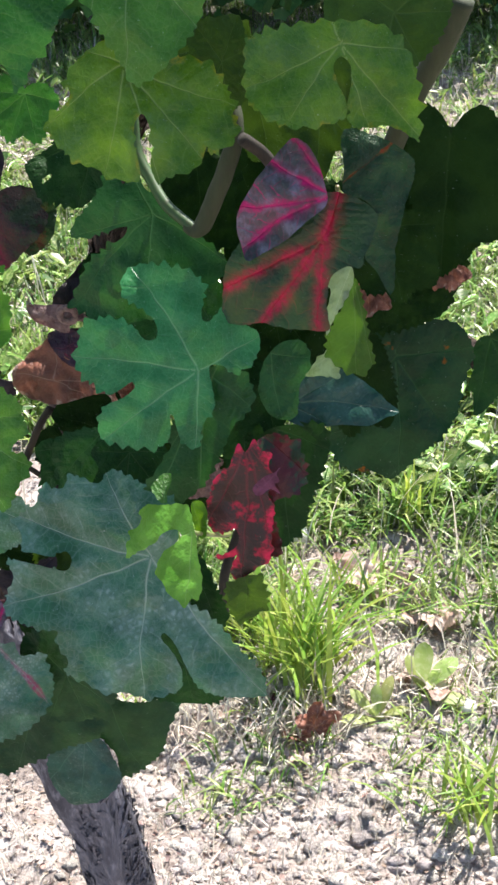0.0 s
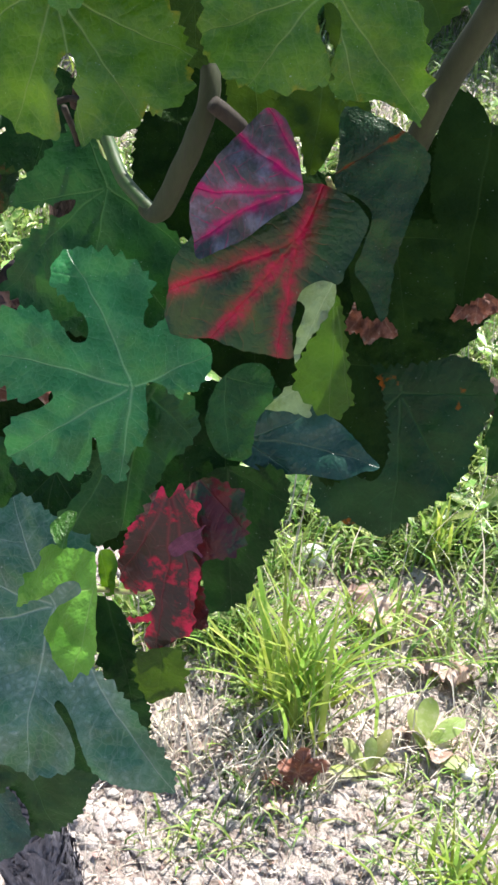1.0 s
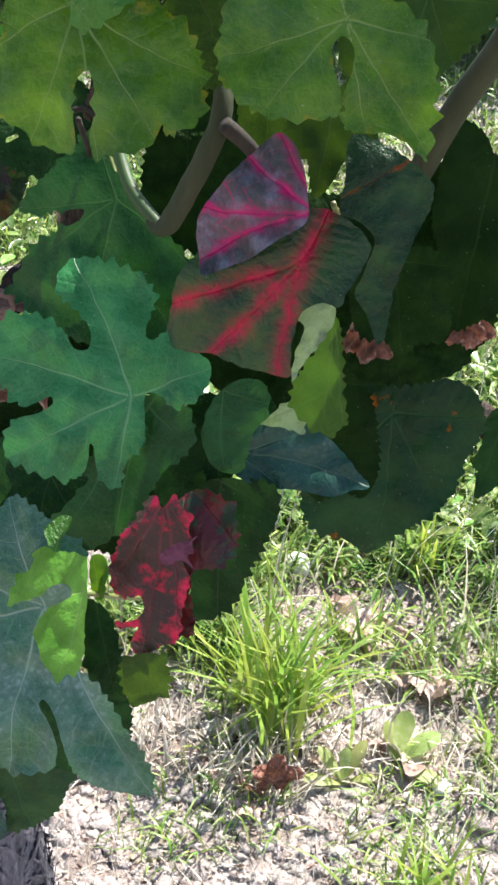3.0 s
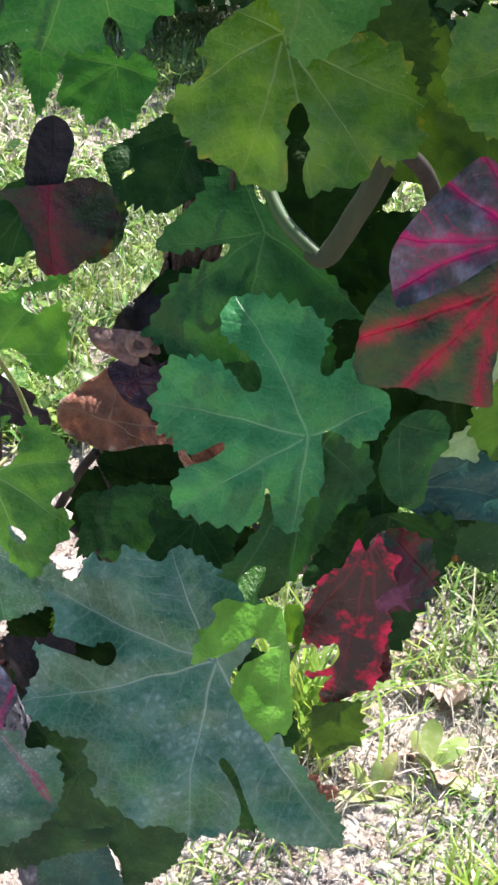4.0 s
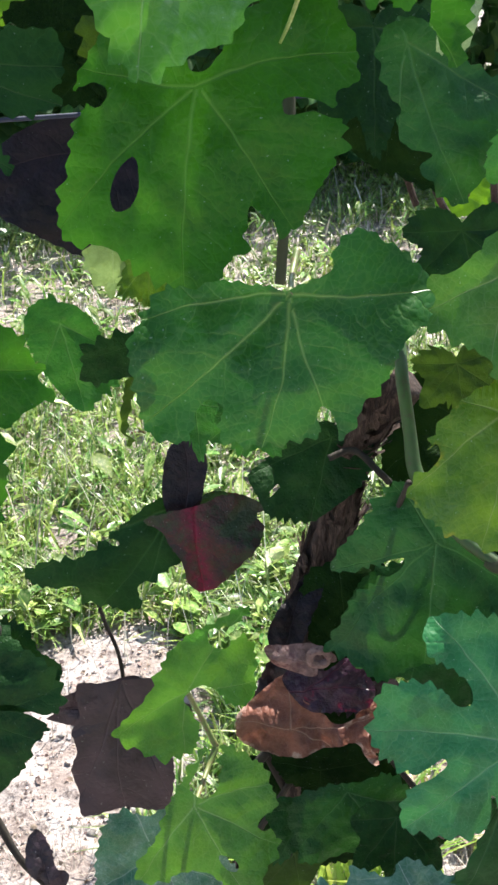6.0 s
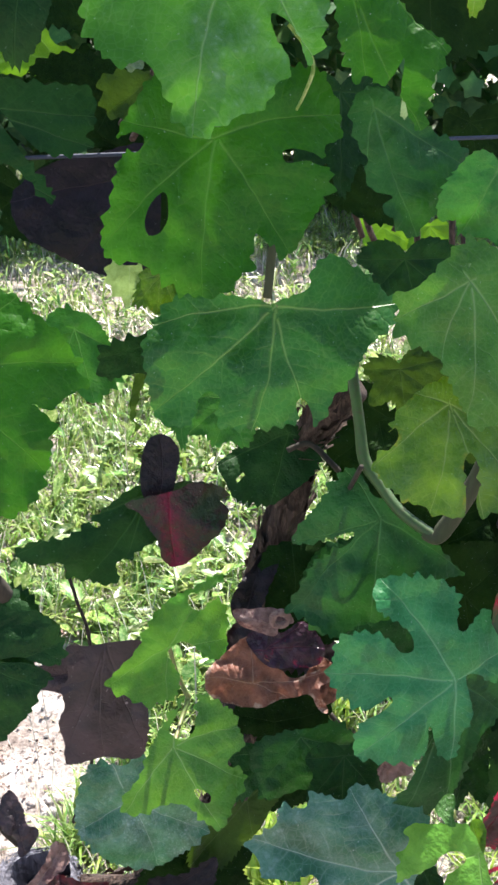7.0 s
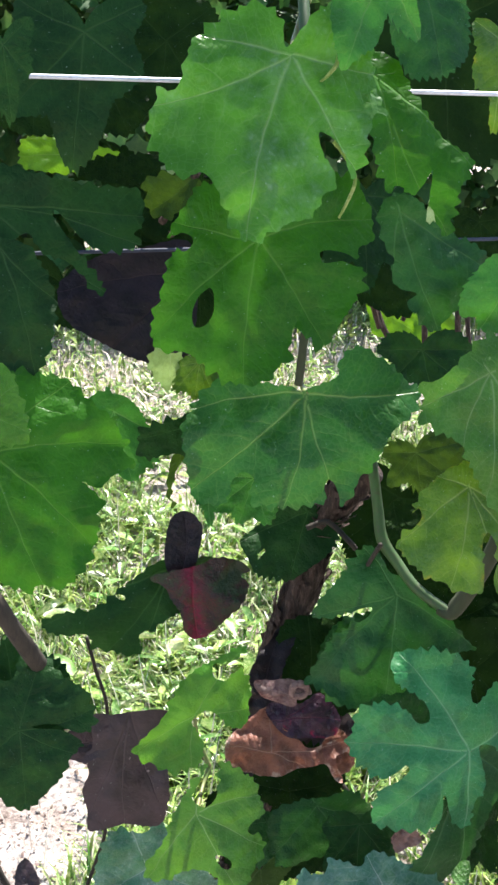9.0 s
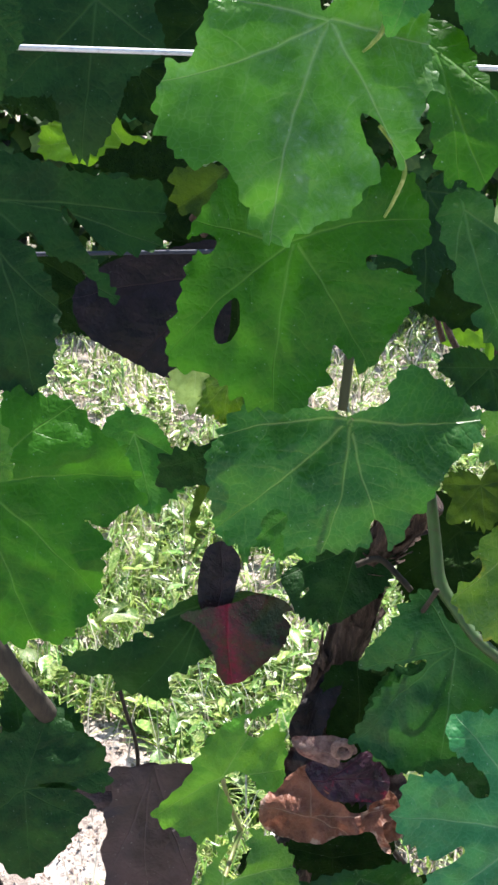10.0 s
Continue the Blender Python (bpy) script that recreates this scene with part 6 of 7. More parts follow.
lobed(PALE, (0.164, 0.770, 1.040), (0.155, 0.762, 1.010), (0.2, -0.96, 0.2), ((0, -5), (-4, 3), (-3, 16), (0, 27), (2, 40), (7, 24), (8, 12), (15, 8), (10, 1), (6, -3),), ((1, 30),), name='leaf_flap', teeth=0.001)
lobed(SPRING, (0.053, 0.690, 0.931), (0.055, 0.701, 0.942), (0, -0.71, 0.71), ((-9, 7), (-7, 13), (-2, 17), (2, 17), (2, 11), (1, 4), (2, -1), (-2, -1), (-6, 3),), ((0, 15),), teeth=0.001)
lobed(LIME, (0.069, 0.700, 0.922), (0.074, 0.692, 0.903), (0, -0.91, 0.41), ((1, -1), (-5, -1), (-7, 5), (-5, 13), (-2, 21), (1, 22), (3, 16),), ((0, 21),), teeth=0.0005)
leaf_seed += 1
lobed(DRYRED, (-0.172, 0.950, 0.666), (-0.125, 0.950, 0.666), (0, -0.91, 0.41), ((-4, -28), (-16, -13), (-8, 9), (-2, 44), (5, 48), (16, 17), (9, 4), (8, -22),), ((0, 46),), crumple=0.15, teeth=0.001)
# SHADE leaves from here on are added fillers, dark gaps painted as leaves
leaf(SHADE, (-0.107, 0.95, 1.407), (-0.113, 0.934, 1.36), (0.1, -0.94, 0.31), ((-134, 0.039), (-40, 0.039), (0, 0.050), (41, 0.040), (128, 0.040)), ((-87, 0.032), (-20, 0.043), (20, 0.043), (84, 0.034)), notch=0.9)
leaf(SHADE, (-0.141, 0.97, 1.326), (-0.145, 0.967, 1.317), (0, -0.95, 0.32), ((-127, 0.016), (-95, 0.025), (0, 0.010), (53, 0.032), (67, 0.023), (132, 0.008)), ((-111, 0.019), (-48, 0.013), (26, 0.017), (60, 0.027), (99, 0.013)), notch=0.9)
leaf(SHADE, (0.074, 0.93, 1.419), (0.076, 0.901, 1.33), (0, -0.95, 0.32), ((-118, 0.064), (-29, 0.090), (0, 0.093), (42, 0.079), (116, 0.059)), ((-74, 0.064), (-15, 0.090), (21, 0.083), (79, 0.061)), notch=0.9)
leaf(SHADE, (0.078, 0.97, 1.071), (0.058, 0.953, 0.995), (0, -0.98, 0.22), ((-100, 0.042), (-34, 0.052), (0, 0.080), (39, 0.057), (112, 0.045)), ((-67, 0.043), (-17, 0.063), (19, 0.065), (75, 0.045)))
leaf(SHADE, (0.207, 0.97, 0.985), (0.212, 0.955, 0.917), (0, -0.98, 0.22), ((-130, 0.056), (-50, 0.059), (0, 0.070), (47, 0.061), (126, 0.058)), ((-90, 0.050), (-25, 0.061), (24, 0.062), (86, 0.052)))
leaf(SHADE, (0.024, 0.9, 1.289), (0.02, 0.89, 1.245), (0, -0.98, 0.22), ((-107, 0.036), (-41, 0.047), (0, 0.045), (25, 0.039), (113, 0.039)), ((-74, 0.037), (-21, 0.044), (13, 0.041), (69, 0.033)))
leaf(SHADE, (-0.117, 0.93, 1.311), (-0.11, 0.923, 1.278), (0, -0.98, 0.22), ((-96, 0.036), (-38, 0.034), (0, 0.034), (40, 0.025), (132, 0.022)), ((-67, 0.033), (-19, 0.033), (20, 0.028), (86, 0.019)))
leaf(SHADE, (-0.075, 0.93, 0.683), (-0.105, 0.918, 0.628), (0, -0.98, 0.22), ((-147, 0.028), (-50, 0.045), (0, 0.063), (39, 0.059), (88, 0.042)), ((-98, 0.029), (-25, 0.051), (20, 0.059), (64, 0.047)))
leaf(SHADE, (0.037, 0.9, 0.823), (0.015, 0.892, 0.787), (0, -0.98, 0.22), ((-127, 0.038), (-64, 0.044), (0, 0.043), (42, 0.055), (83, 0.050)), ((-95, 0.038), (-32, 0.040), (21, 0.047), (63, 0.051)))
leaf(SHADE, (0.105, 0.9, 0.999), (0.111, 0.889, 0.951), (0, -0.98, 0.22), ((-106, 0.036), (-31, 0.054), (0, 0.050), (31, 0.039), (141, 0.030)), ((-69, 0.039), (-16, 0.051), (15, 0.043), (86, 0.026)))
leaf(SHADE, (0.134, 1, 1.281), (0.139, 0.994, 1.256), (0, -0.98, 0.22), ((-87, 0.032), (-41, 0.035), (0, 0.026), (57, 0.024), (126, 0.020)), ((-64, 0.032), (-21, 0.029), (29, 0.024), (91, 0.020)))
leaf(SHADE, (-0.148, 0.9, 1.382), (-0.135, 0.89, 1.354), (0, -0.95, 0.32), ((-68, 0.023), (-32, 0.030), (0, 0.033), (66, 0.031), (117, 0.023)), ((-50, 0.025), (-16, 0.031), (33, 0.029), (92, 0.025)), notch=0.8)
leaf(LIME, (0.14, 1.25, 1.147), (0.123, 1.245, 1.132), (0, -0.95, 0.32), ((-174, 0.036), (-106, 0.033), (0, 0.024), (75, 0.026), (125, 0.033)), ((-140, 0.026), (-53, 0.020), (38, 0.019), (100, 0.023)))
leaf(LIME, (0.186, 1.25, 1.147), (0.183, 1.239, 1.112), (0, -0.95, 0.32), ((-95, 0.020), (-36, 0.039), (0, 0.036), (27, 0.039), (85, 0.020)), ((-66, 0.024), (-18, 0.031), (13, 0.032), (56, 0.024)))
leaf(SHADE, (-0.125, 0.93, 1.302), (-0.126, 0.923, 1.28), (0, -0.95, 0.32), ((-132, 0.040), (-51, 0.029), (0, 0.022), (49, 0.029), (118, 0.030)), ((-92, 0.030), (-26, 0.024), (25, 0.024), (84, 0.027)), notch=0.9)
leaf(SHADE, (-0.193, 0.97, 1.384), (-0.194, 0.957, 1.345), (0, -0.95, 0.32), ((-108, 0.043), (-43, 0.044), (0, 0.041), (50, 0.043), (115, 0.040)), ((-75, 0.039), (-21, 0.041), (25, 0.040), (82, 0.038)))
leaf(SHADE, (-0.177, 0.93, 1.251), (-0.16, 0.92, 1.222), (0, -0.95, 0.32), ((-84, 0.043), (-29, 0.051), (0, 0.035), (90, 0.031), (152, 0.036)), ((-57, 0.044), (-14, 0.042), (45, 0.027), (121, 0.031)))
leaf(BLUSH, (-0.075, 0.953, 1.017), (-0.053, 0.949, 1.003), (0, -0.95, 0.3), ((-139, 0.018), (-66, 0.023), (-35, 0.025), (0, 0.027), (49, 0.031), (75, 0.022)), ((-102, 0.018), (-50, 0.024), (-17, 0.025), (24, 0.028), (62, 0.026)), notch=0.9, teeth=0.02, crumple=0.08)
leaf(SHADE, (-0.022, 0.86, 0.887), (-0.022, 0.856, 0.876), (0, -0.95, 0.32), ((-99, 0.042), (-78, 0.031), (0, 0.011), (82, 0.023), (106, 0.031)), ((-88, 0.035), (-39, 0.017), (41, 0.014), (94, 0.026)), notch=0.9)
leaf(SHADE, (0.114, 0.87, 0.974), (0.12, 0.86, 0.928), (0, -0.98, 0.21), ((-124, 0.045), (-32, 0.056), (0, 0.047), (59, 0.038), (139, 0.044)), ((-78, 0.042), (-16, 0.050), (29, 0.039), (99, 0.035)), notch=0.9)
lobed(MAROON, (0.108, 0.725, 0.956), (0.113, 0.692, 0.887), (-0.1, -0.9, 0.42), ((-10, 0), (-24, 7), (-28, 26), (-21, 38), (-7, 42), (-7, 61), (-7, 76), (9, 77), (12, 69), (7, 52), (5, 29), (3, 7),), ((0, 74), (-25, 24),), crumple=0.08)
leaf(PURPLE, (-0.141, 0.948, 0.884), (-0.19, 0.947, 0.882), (0, -0.91, 0.41), ((-158, 0.045), (-88, 0.013), (-31, 0.032), (-5, 0.058), (0, 0.050), (2, 0.065), (21, 0.036), (105, 0.018), (175, 0.031)), ((-123, 0.017), (-59, 0.017), (-18, 0.040), (-3, 0.053), (1, 0.056), (12, 0.046), (63, 0.018), (140, 0.018)), notch=0.9, teeth=0.015, crumple=0.05, full=0.5)
leaf(OLIVE, (-0.038, 0.885, 0.8), (-0.084, 0.87, 0.753), (0, -0.95, 0.3), ((-169, 0.056), (-150, 0.031), (-50, 0.030), (-20, 0.058), (0, 0.067), (85, 0.010), (175, 0.049)), ((-160, 0.040), (-100, 0.020), (-35, 0.038), (-10, 0.061), (43, 0.012), (130, 0.011)), notch=0.8)
leaf(SHADE, (-0.072, 0.88, 0.744), (-0.041, 0.879, 0.739), (0, -0.98, 0.21), ((-159, 0.049), (-28, 0.040), (0, 0.031), (22, 0.042), (86, 0.030), (139, 0.049)), ((-93, 0.030), (-14, 0.035), (11, 0.036), (54, 0.033), (113, 0.036)), notch=0.9)
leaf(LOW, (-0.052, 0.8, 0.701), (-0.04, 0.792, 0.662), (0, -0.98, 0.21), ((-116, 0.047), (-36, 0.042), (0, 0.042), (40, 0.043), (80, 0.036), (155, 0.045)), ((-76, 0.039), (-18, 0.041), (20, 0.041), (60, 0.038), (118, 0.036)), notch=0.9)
leaf(OLIVE, (0.107, 0.87, 1.132), (0.115, 0.859, 1.082), (0, -0.98, 0.21), ((-135, 0.029), (-44, 0.033), (-16, 0.057), (0, 0.052), (11, 0.051), (43, 0.021), (148, 0.040)), ((-90, 0.026), (-30, 0.042), (-8, 0.054), (6, 0.051), (27, 0.032), (96, 0.023)), notch=0.9)
leaf(SHADE, (-0.087, 0.92, 1.259), (-0.088, 0.91, 1.211), (0, -0.98, 0.21), ((-128, 0.044), (-34, 0.055), (0, 0.050), (49, 0.041), (140, 0.053)), ((-81, 0.041), (-17, 0.051), (25, 0.043), (95, 0.039)), notch=0.9)
leaf(OLIVE, (0.093, 0.79, 1.162), (0.095, 0.782, 1.135), (0, -0.95, 0.3), ((-156, 0.027), (-110, 0.017), (-30, 0.024), (0, 0.028), (31, 0.018), (149, 0.027)), ((-133, 0.020), (-70, 0.018), (-15, 0.026), (16, 0.022), (90, 0.016)), notch=0.9)
leaf(DARK, (0.044, 0.775, 0.73), (0.048, 0.769, 0.699), (0, -0.98, 0.21), ((-139, 0.041), (-33, 0.038), (0, 0.032), (57, 0.036), (146, 0.042)), ((-86, 0.031), (-17, 0.034), (29, 0.031), (102, 0.033)), notch=0.9)

# leaves deeper in the vine; the SHADE ones are fillers with gap shade painted in
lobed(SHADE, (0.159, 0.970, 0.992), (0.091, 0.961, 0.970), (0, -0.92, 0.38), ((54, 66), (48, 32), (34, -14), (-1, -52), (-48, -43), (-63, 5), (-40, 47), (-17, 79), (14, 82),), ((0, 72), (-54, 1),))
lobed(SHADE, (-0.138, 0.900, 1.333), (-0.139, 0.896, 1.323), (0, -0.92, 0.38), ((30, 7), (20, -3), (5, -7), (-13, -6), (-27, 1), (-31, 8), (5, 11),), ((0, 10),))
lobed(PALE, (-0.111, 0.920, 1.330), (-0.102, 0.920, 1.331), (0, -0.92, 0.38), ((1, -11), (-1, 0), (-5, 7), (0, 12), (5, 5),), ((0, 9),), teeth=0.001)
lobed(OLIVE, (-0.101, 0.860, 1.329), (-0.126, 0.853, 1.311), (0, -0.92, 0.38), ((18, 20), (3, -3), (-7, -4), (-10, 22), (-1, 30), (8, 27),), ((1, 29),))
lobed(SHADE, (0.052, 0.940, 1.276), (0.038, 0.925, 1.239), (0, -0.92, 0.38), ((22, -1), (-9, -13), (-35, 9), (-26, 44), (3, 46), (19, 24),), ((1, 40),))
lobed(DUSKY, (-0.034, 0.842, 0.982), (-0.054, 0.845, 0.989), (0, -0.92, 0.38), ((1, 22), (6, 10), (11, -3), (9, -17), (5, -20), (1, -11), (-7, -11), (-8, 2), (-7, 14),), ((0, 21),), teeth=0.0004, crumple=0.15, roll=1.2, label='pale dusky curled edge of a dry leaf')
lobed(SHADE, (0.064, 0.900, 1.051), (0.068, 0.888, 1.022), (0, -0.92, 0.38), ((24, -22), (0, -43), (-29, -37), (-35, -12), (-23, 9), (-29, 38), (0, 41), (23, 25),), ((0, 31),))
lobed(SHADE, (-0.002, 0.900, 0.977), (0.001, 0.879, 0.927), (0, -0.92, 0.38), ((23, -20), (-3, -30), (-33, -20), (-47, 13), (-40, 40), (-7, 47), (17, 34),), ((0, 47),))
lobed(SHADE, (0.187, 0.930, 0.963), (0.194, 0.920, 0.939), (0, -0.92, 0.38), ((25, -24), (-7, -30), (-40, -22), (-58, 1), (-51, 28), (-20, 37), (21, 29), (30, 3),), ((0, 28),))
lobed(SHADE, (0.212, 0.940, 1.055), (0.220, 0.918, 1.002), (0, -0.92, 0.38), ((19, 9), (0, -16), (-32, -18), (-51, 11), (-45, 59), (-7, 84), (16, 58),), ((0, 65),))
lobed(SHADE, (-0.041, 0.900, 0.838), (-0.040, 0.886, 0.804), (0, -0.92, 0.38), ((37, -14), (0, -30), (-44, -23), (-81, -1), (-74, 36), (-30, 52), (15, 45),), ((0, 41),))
lobed(MID, (0.040, 0.865, 1.008), (0.025, 0.844, 0.957), (0, -0.92, 0.38), ((41, 25), (31, -6), (-9, -18), (-42, 4), (-56, 48), (-36, 64), (1, 52), (27, 51),), ((-4, 55), (-47, 36),))
lobed(MID, (0.116, 0.768, 0.989), (0.121, 0.752, 0.952), (0, -0.92, 0.38), ((10, 16), (4, 3), (-8, -6), (-21, -4), (-23, 11), (-15, 22), (-9, 42), (4, 40), (11, 27),), ((-1, 39), (-20, 5),), teeth=0.001)
lobed(DARK, (0.092, 0.795, 0.930), (0.095, 0.783, 0.902), (0, -0.92, 0.38), ((19, -6), (-3, -12), (-19, -5), (-23, 18), (-9, 32), (13, 27),), ((0, 29),))
lobed(DARK, (0.060, 0.750, 0.839), (0.073, 0.733, 0.798), (0, -0.92, 0.38), ((10, -17), (-5, -9), (-10, 14), (-11, 40), (1, 49), (9, 35), (13, 11),), ((0, 45),))
lobed(INK, (-0.068, 0.860, 0.766), (-0.106, 0.851, 0.744), (0, -0.92, 0.38), ((16, 45), (6, 23), (1, -5), (-14, 7), (-29, 26), (-38, 39), (-30, 51), (0, 49),), ((2, 43),))

# ---- the vine beyond: unseen leaves added upwards and to both sides, also for shade ----
def plain_leaf(seed):
    """An ordinary five-lobed vine leaf, as its rim and its main veins."""
    r = random.Random(seed)
    L, ribs, rim = 62 * r.uniform(0.9, 1.1), [], []
    for k, (a, q) in enumerate(((-128, 0.66), (-64, 0.86), (0, 1.0), (64, 0.86), (128, 0.66))):
        a, q = radians(a + r.uniform(-6, 6)), L * q * r.uniform(0.9, 1.1)
        ribs.append((math.sin(a) * q, math.cos(a) * q))
        for da, dq in ((-17, 0.86), (0, 1.0), (17, 0.86)):
            rim.append((math.sin(a + radians(da)) * q * dq, math.cos(a + radians(da)) * q * dq))
        if k < 4:
            b, d = a + radians(32), q * r.uniform(0.50, 0.72)
            rim.append((math.sin(b) * d, math.cos(b) * d))
    rim.append((0.0, -0.12 * L))
    return rim, ribs


def unseen_leaves():
    """Unseen leaves added above and beside the stretch in view: copies of a few plain leaves, hung at random."""
    r = random.Random(404)
    kinds = [lobed_shape(*plain_leaf(k), 900 + k, wave=0.06, cup=0.18, tooth_len=0.008) for k in range(6)]
    looks = (LEAFY, DEEP, GREEN, MID, MATTE)
    for k in range(12):
        kinds.append(kinds[k % 6].copy())
    for k, me in enumerate(kinds):
        me.materials.append(looks[k % 5])
        me.polygons.foreach_set("use_smooth", [True] * len(me.polygons))
    spots = [(r.uniform(-1.5, -0.42), r.uniform(0.78, 1.08), r.uniform(0.72, 1.72)) for k in range(130)]
    spots += [(r.uniform(0.50, 1.6), r.uniform(0.78, 1.08), r.uniform(0.72, 1.72)) for k in range(130)]
    spots += [(r.uniform(-0.42, 0.50), r.uniform(0.74, 1.06), r.uniform(1.58, 1.80)) for k in range(44)]
    for x, y, z in spots:
        ob = new("leaf", r.choice(kinds))
        ob.parent = vine
        n = Vector((r.gauss(0, 0.35), -0.75 if y < 0.95 else 0.5, 0.6)).normalized()
        Y = Vector((r.gauss(0, 0.4), 0, -1))
        Y = (Y - n * Y.dot(n)).normalized()
        m = Matrix((Y.cross(n), Y, n)).transposed().to_4x4()
        m.translation = (x, y, z)
        ob.matrix_world = m @ Matrix.Scale(r.uniform(0.8, 1.15), 4)


unseen_leaves()
for x in (-1.25, -0.85, -0.5, 0.55, 0.95, 1.35):
    tube("shoot", STEM_OLIVE, [(x, 0.93, 0.72), (x + 0.04, 0.91, 1.05), (x - 0.02, 0.93, 1.4), (x + 0.03, 0.92, 1.74)], [0.006, 0.0055, 0.0045, 0.003], vine, 8, 0.1)
tube("arm", BARK_DARK, [(0.26, 1.0, 0.88), (0.4, 0.98, 0.80), (0.7, 0.95, 0.74), (1.1, 0.93, 0.72), (1.45, 0.93, 0.70)], [0.010, 0.012, 0.014, 0.013, 0.010], vine, 12, 0.5)
tube("arm", BARK_DARK, [(-0.55, 1.0, 0.66), (-0.75, 0.95, 0.70), (-0.95, 0.93, 0.72), (-1.35, 0.93, 0.71)], [0.010, 0.013, 0.012, 0.010], vine, 12, 0.5)

# ---- plants and dead leaves on the ground ----
def grass_tuft(x, y, n, length, spread, seed, lean=0.35, width=0.0055):
    rng = np.random.default_rng(seed)
    root = tagged(new("grass_tuft"), "fresh green tuft of grass on dry soil", "grass tuft", "grass tufts")
    root.location = (x, y, height(x, y))
    for k, spot in enumerate(rng.normal(0, spread, (n, 2)).tolist()):
        link("grass_blade", blade_mesh("grass_blade", [spot], seed * 1000 + k, length, width, lean, 0.35, True), [TUFT], root)
    return root


TUFT = rough_mat("tuft_blade", ((0.24, 0.38, 0.045), (0.34, 0.47, 0.09), (0.46, 0.52, 0.18)), 8.0, rough=0.42, bump=0.0, trans=0.42, per_object=0.5)
grass_tuft(0.105, 1.61, 130, 0.235, 0.036, 61, 0.36, 0.0068)
grass_tuft(0.30, 2.03, 40, 0.16, 0.014, 62, 0.2)
grass_tuft(0.36, 1.31, 60, 0.13, 0.035, 63, 0.5)
grass_tuft(0.02, 1.70, 60, 0.12, 0.03, 64, 0.5)
grass_tuft(0.46, 1.62, 30, 0.12, 0.04, 65, 0.5)
grass_tuft(0.20, 1.80, 45, 0.10, 0.03, 66, 0.5)
grass_tuft(-0.20, 1.52, 50, 0.10, 0.05, 67, 0.6)


def weed_plant(x, y, blades_, label):
    """A few paddle-shaped leaves from one root; blades_: (bearing, rise, length, width)."""
    root = tagged(new("weed_plant"), label, "weed")
    root.location = (x, y, height(x, y))
    for a, up, ln, wd in blades_:
        d = Vector((math.cos(radians(a)) * math.cos(radians(up)), math.sin(radians(a)) * math.cos(radians(up)), math.sin(radians(up))))
        s = Vector((-math.sin(radians(a)), math.cos(radians(a)), 0))
        n = d.cross(s)
        verts, faces = [], []
        for i in range(9):
            u = i / 8
            w = wd * (0.12 + 0.9 * math.sin(math.pi * min(u, 1) ** 1.3) ** 0.8) * (0.02 if i == 8 else 1)
            c = d * ln * u - Vector((0, 0, 0.35 * ln * u * u))
            for k in (-1, -0.5, 0, 0.5, 1):
                verts.append(c + s * w * k * 0.5 - n * (abs(k) * 0.12 * w))
        for i in range(8):
            faces += [(i * 5 + k, i * 5 + k + 1, i * 5 + k + 6, i * 5 + k + 5) for k in range(4)]
        me = bpy.data.meshes.new("leaf")
        me.from_pydata([tuple(v) for v in verts], [], faces)
        link("leaf", me, [PALEWEED if y < 1.6 else WEED], root)
    return root


weed_plant(0.222, 1.50, [(150, 55, 0.085, 0.022), (95, 72, 0.080, 0.018), (60, 62, 0.10, 0.020), (200, 35, 0.075, 0.024), (20, 30, 0.06, 0.018)], "young broad-leaved weed with pale green leaves")
weed_plant(0.292, 1.55, [(80, 78, 0.125, 0.030), (30, 48, 0.10, 0.034), (120, 60, 0.085, 0.022), (-25, 25, 0.085, 0.030)], "young weed with upright yellow-green leaves")
weed_plant(0.33, 2.05, [(30, 40, 0.07, 0.035), (120, 50, 0.07, 0.03), (200, 40, 0.07, 0.03), (280, 30, 0.06, 0.03), (350, 60, 0.07, 0.03)], "leafy green weed in dry grass")
weed_plant(0.40, 2.25, [(30, 40, 0.08, 0.04), (120, 50, 0.08, 0.035), (200, 40, 0.08, 0.035), (280, 30, 0.07, 0.03), (350, 60, 0.07, 0.03)], "leafy green weed in dry grass")
weed_plant(0.03, 1.62, [(30, 30, 0.05, 0.022), (140, 40, 0.05, 0.02), (230, 30, 0.05, 0.022), (300, 50, 0.05, 0.02)], "small green weed at the foot of a grass tuft")

ground_seed = 500


def dead_leaf(x, y, size, tilt, turn, mat, label, crumple=0.35, lift=0.01):
    """A fallen vine leaf, curled, lying on the soil."""
    global ground_seed
    ground_seed += 1
    rng = random.Random(ground_seed)
    lobes = [(a, size * k * rng.uniform(0.85, 1.1)) for a, k in ((-125, 0.55), (-60, 0.8), (0, 1.0), (60, 0.8), (125, 0.55))]
    bays = [((lobes[i][0] + lobes[i + 1][0]) / 2, 0.62 * (lobes[i][1] + lobes[i + 1][1]) / 2) for i in range(4)]
    shape = blade(lobes, bays, ground_seed, teeth=0.04, crumple=crumple, wave=0.16, roll=rng.uniform(-0.9, 0.9) or 0.3, tooth_len=0.008)
    ob = link("dead_leaf", leaf_mesh(shape), [mat])
    ob.matrix_world = pose(x, y, height(x, y) + lift, tilt, rng.uniform(-20, 20), turn)
    return tagged(ob, label, "dead leaf", "fallen leaves")


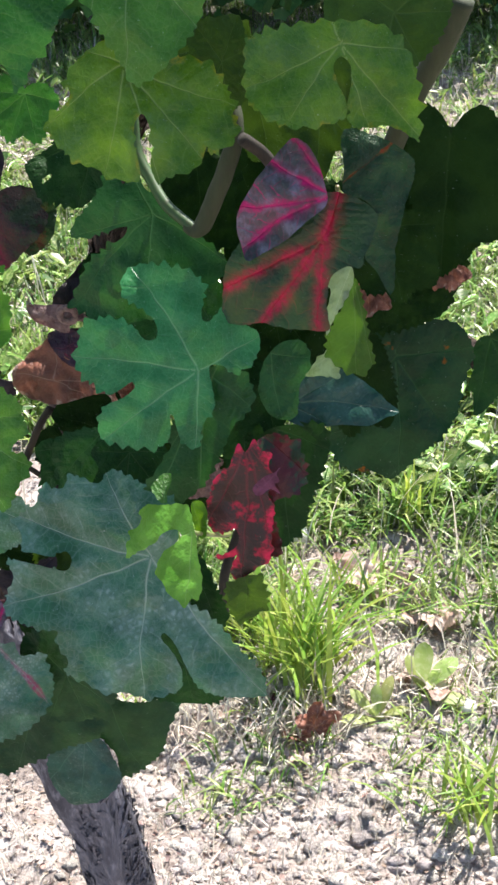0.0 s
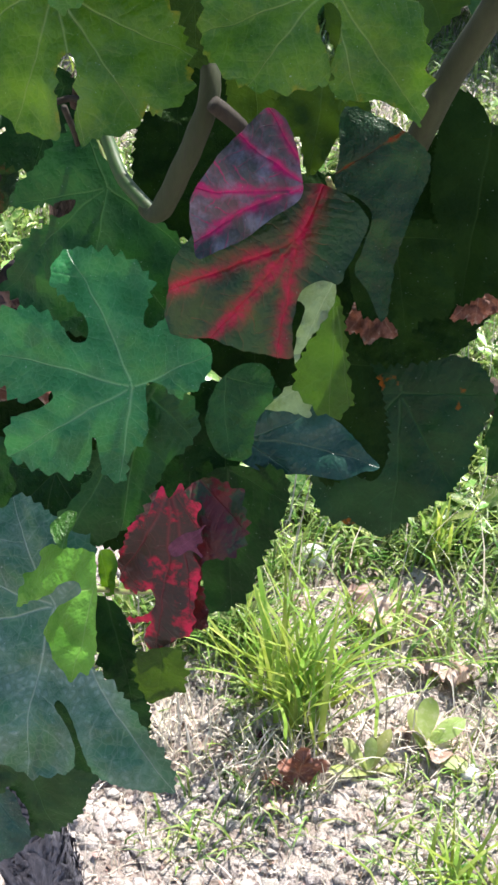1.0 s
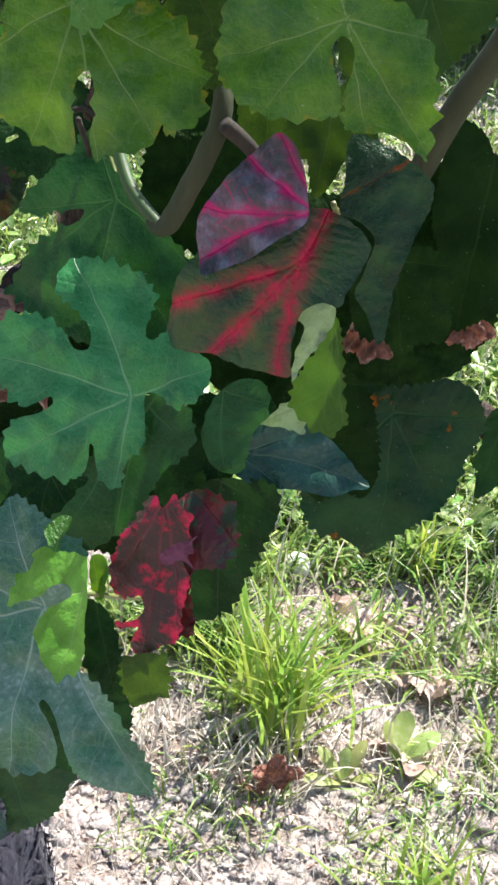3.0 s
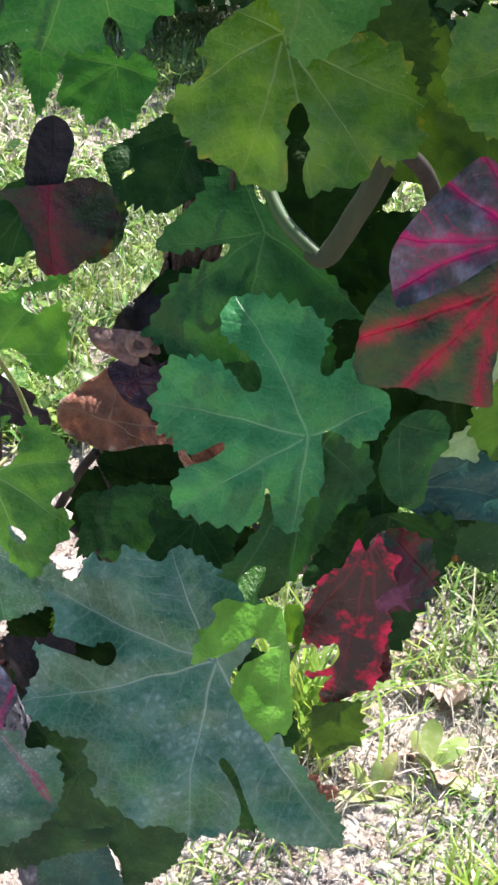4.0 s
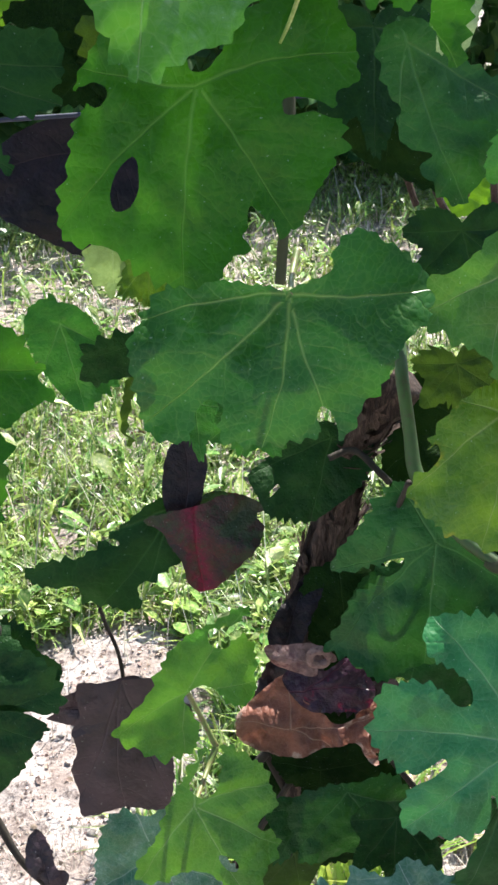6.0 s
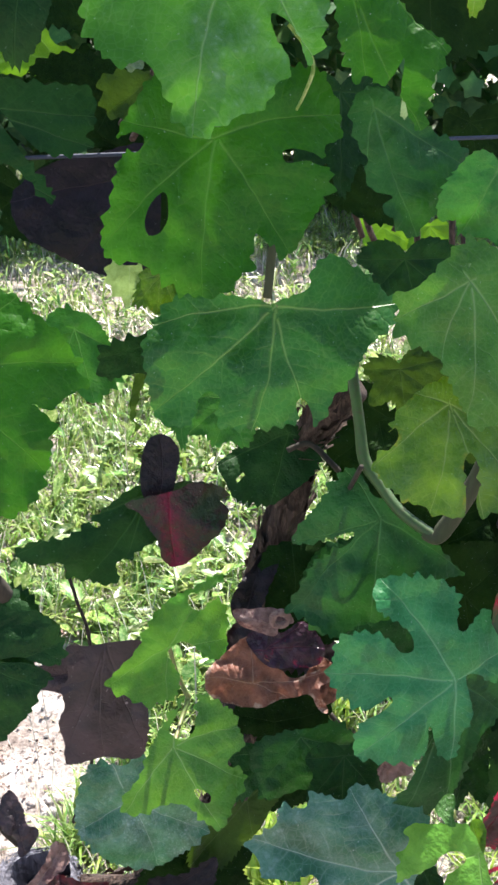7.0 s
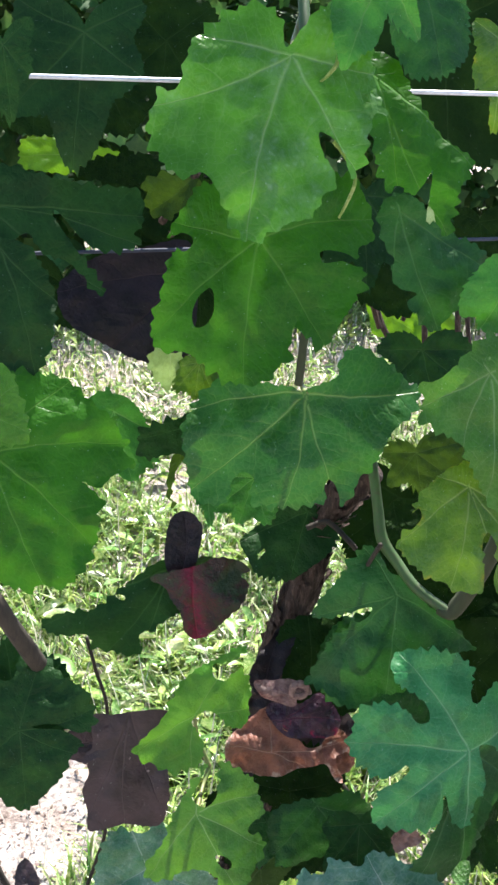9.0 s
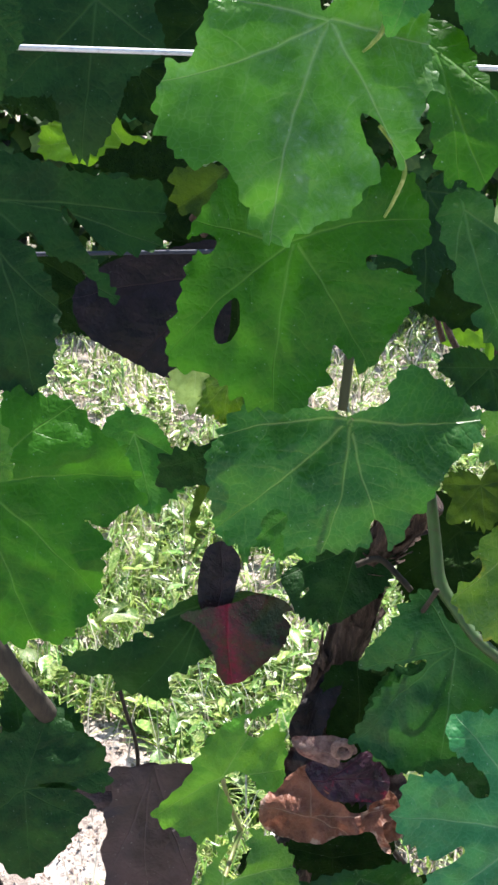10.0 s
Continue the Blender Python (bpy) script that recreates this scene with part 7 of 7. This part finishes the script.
dead_leaf(0.128, 1.452, 0.052, 75, 20, DRY, "dark russet curled dead leaf standing on the soil", 0.3, 0.03)
dead_leaf(0.10, 1.46, 0.03, 30, 120, DRY, "dark russet curled dead leaf lying on the soil")
dead_leaf(0.235, 1.83, 0.105, 25, 60, STRAWLEAF, "large bleached dry leaf, torn and curled", 0.4, 0.015)
dead_leaf(0.325, 1.745, 0.08, 20, 200, STRAWLEAF, "large bleached dry leaf, torn and curled", 0.4, 0.015)
dead_leaf(0.275, 1.79, 0.05, 40, 300, STRAWLEAF, "bleached dry leaf, curled up", 0.5, 0.02)
dead_leaf(0.33, 1.575, 0.085, 15, 100, STRAWLEAF, "flat pale bleached leaf on the ground", 0.15, 0.012)
dead_leaf(0.062, 1.53, 0.018, 40, 10, DRYRED, "small dark red dead leaf on the soil", 0.4, 0.01)
dead_leaf(0.0, 1.50, 0.03, 10, 40, STRAWLEAF, "small pale dead leaf on crumbled soil")
dead_leaf(0.04, 1.48, 0.03, 10, 140, STRAWLEAF, "small pale dead leaf on crumbled soil")
rng = random.Random(77)
for i in range(46):
    y = rng.uniform(1.25, 4.5)
    dead_leaf(rng.uniform(-0.25 - 0.16 * y, 0.2 + 0.17 * y), y, rng.uniform(0.015, 0.04), rng.uniform(-25, 35), rng.uniform(0, 360),
              rng.choice((STRAWLEAF, STRAWLEAF, STRAWLEAF, DRY)), "withered fallen vine leaf in the dry grass", 0.4, 0.008)


# stone shapes stand in for white spots; one was taken for a flower
def white_spot(x, y, r, flat):
    bm = bmesh.new()
    bmesh.ops.create_icosphere(bm, subdivisions=3, radius=r)
    for v in bm.verts:
        v.co *= 1 + 0.25 * noise.noise(v.co * (1.4 / r) * 0.5 + Vector((x * 9, y * 9, 0)))
        v.co.z *= flat
    me = bpy.data.meshes.new("stone")
    bm.to_mesh(me)
    bm.free()
    ob = link("stone", me, [STONE])
    ob.location = (x, y, height(x, y) + r * flat * 0.6)
    return tagged(ob, "smooth whitish lump standing in for a white spot in the grass", "stone", "pale stones")


STONE = rough_mat("white_spot", ((0.62, 0.60, 0.56), (0.72, 0.70, 0.66), (0.5, 0.47, 0.43)), 30.0, rough=0.8, bump=0.3, dist=0.002)
white_spot(0.088, 1.98, 0.027, 0.9)
white_spot(0.437, 2.14, 0.026, 0.9)
white_spot(0.36, 1.52, 0.014, 0.6)
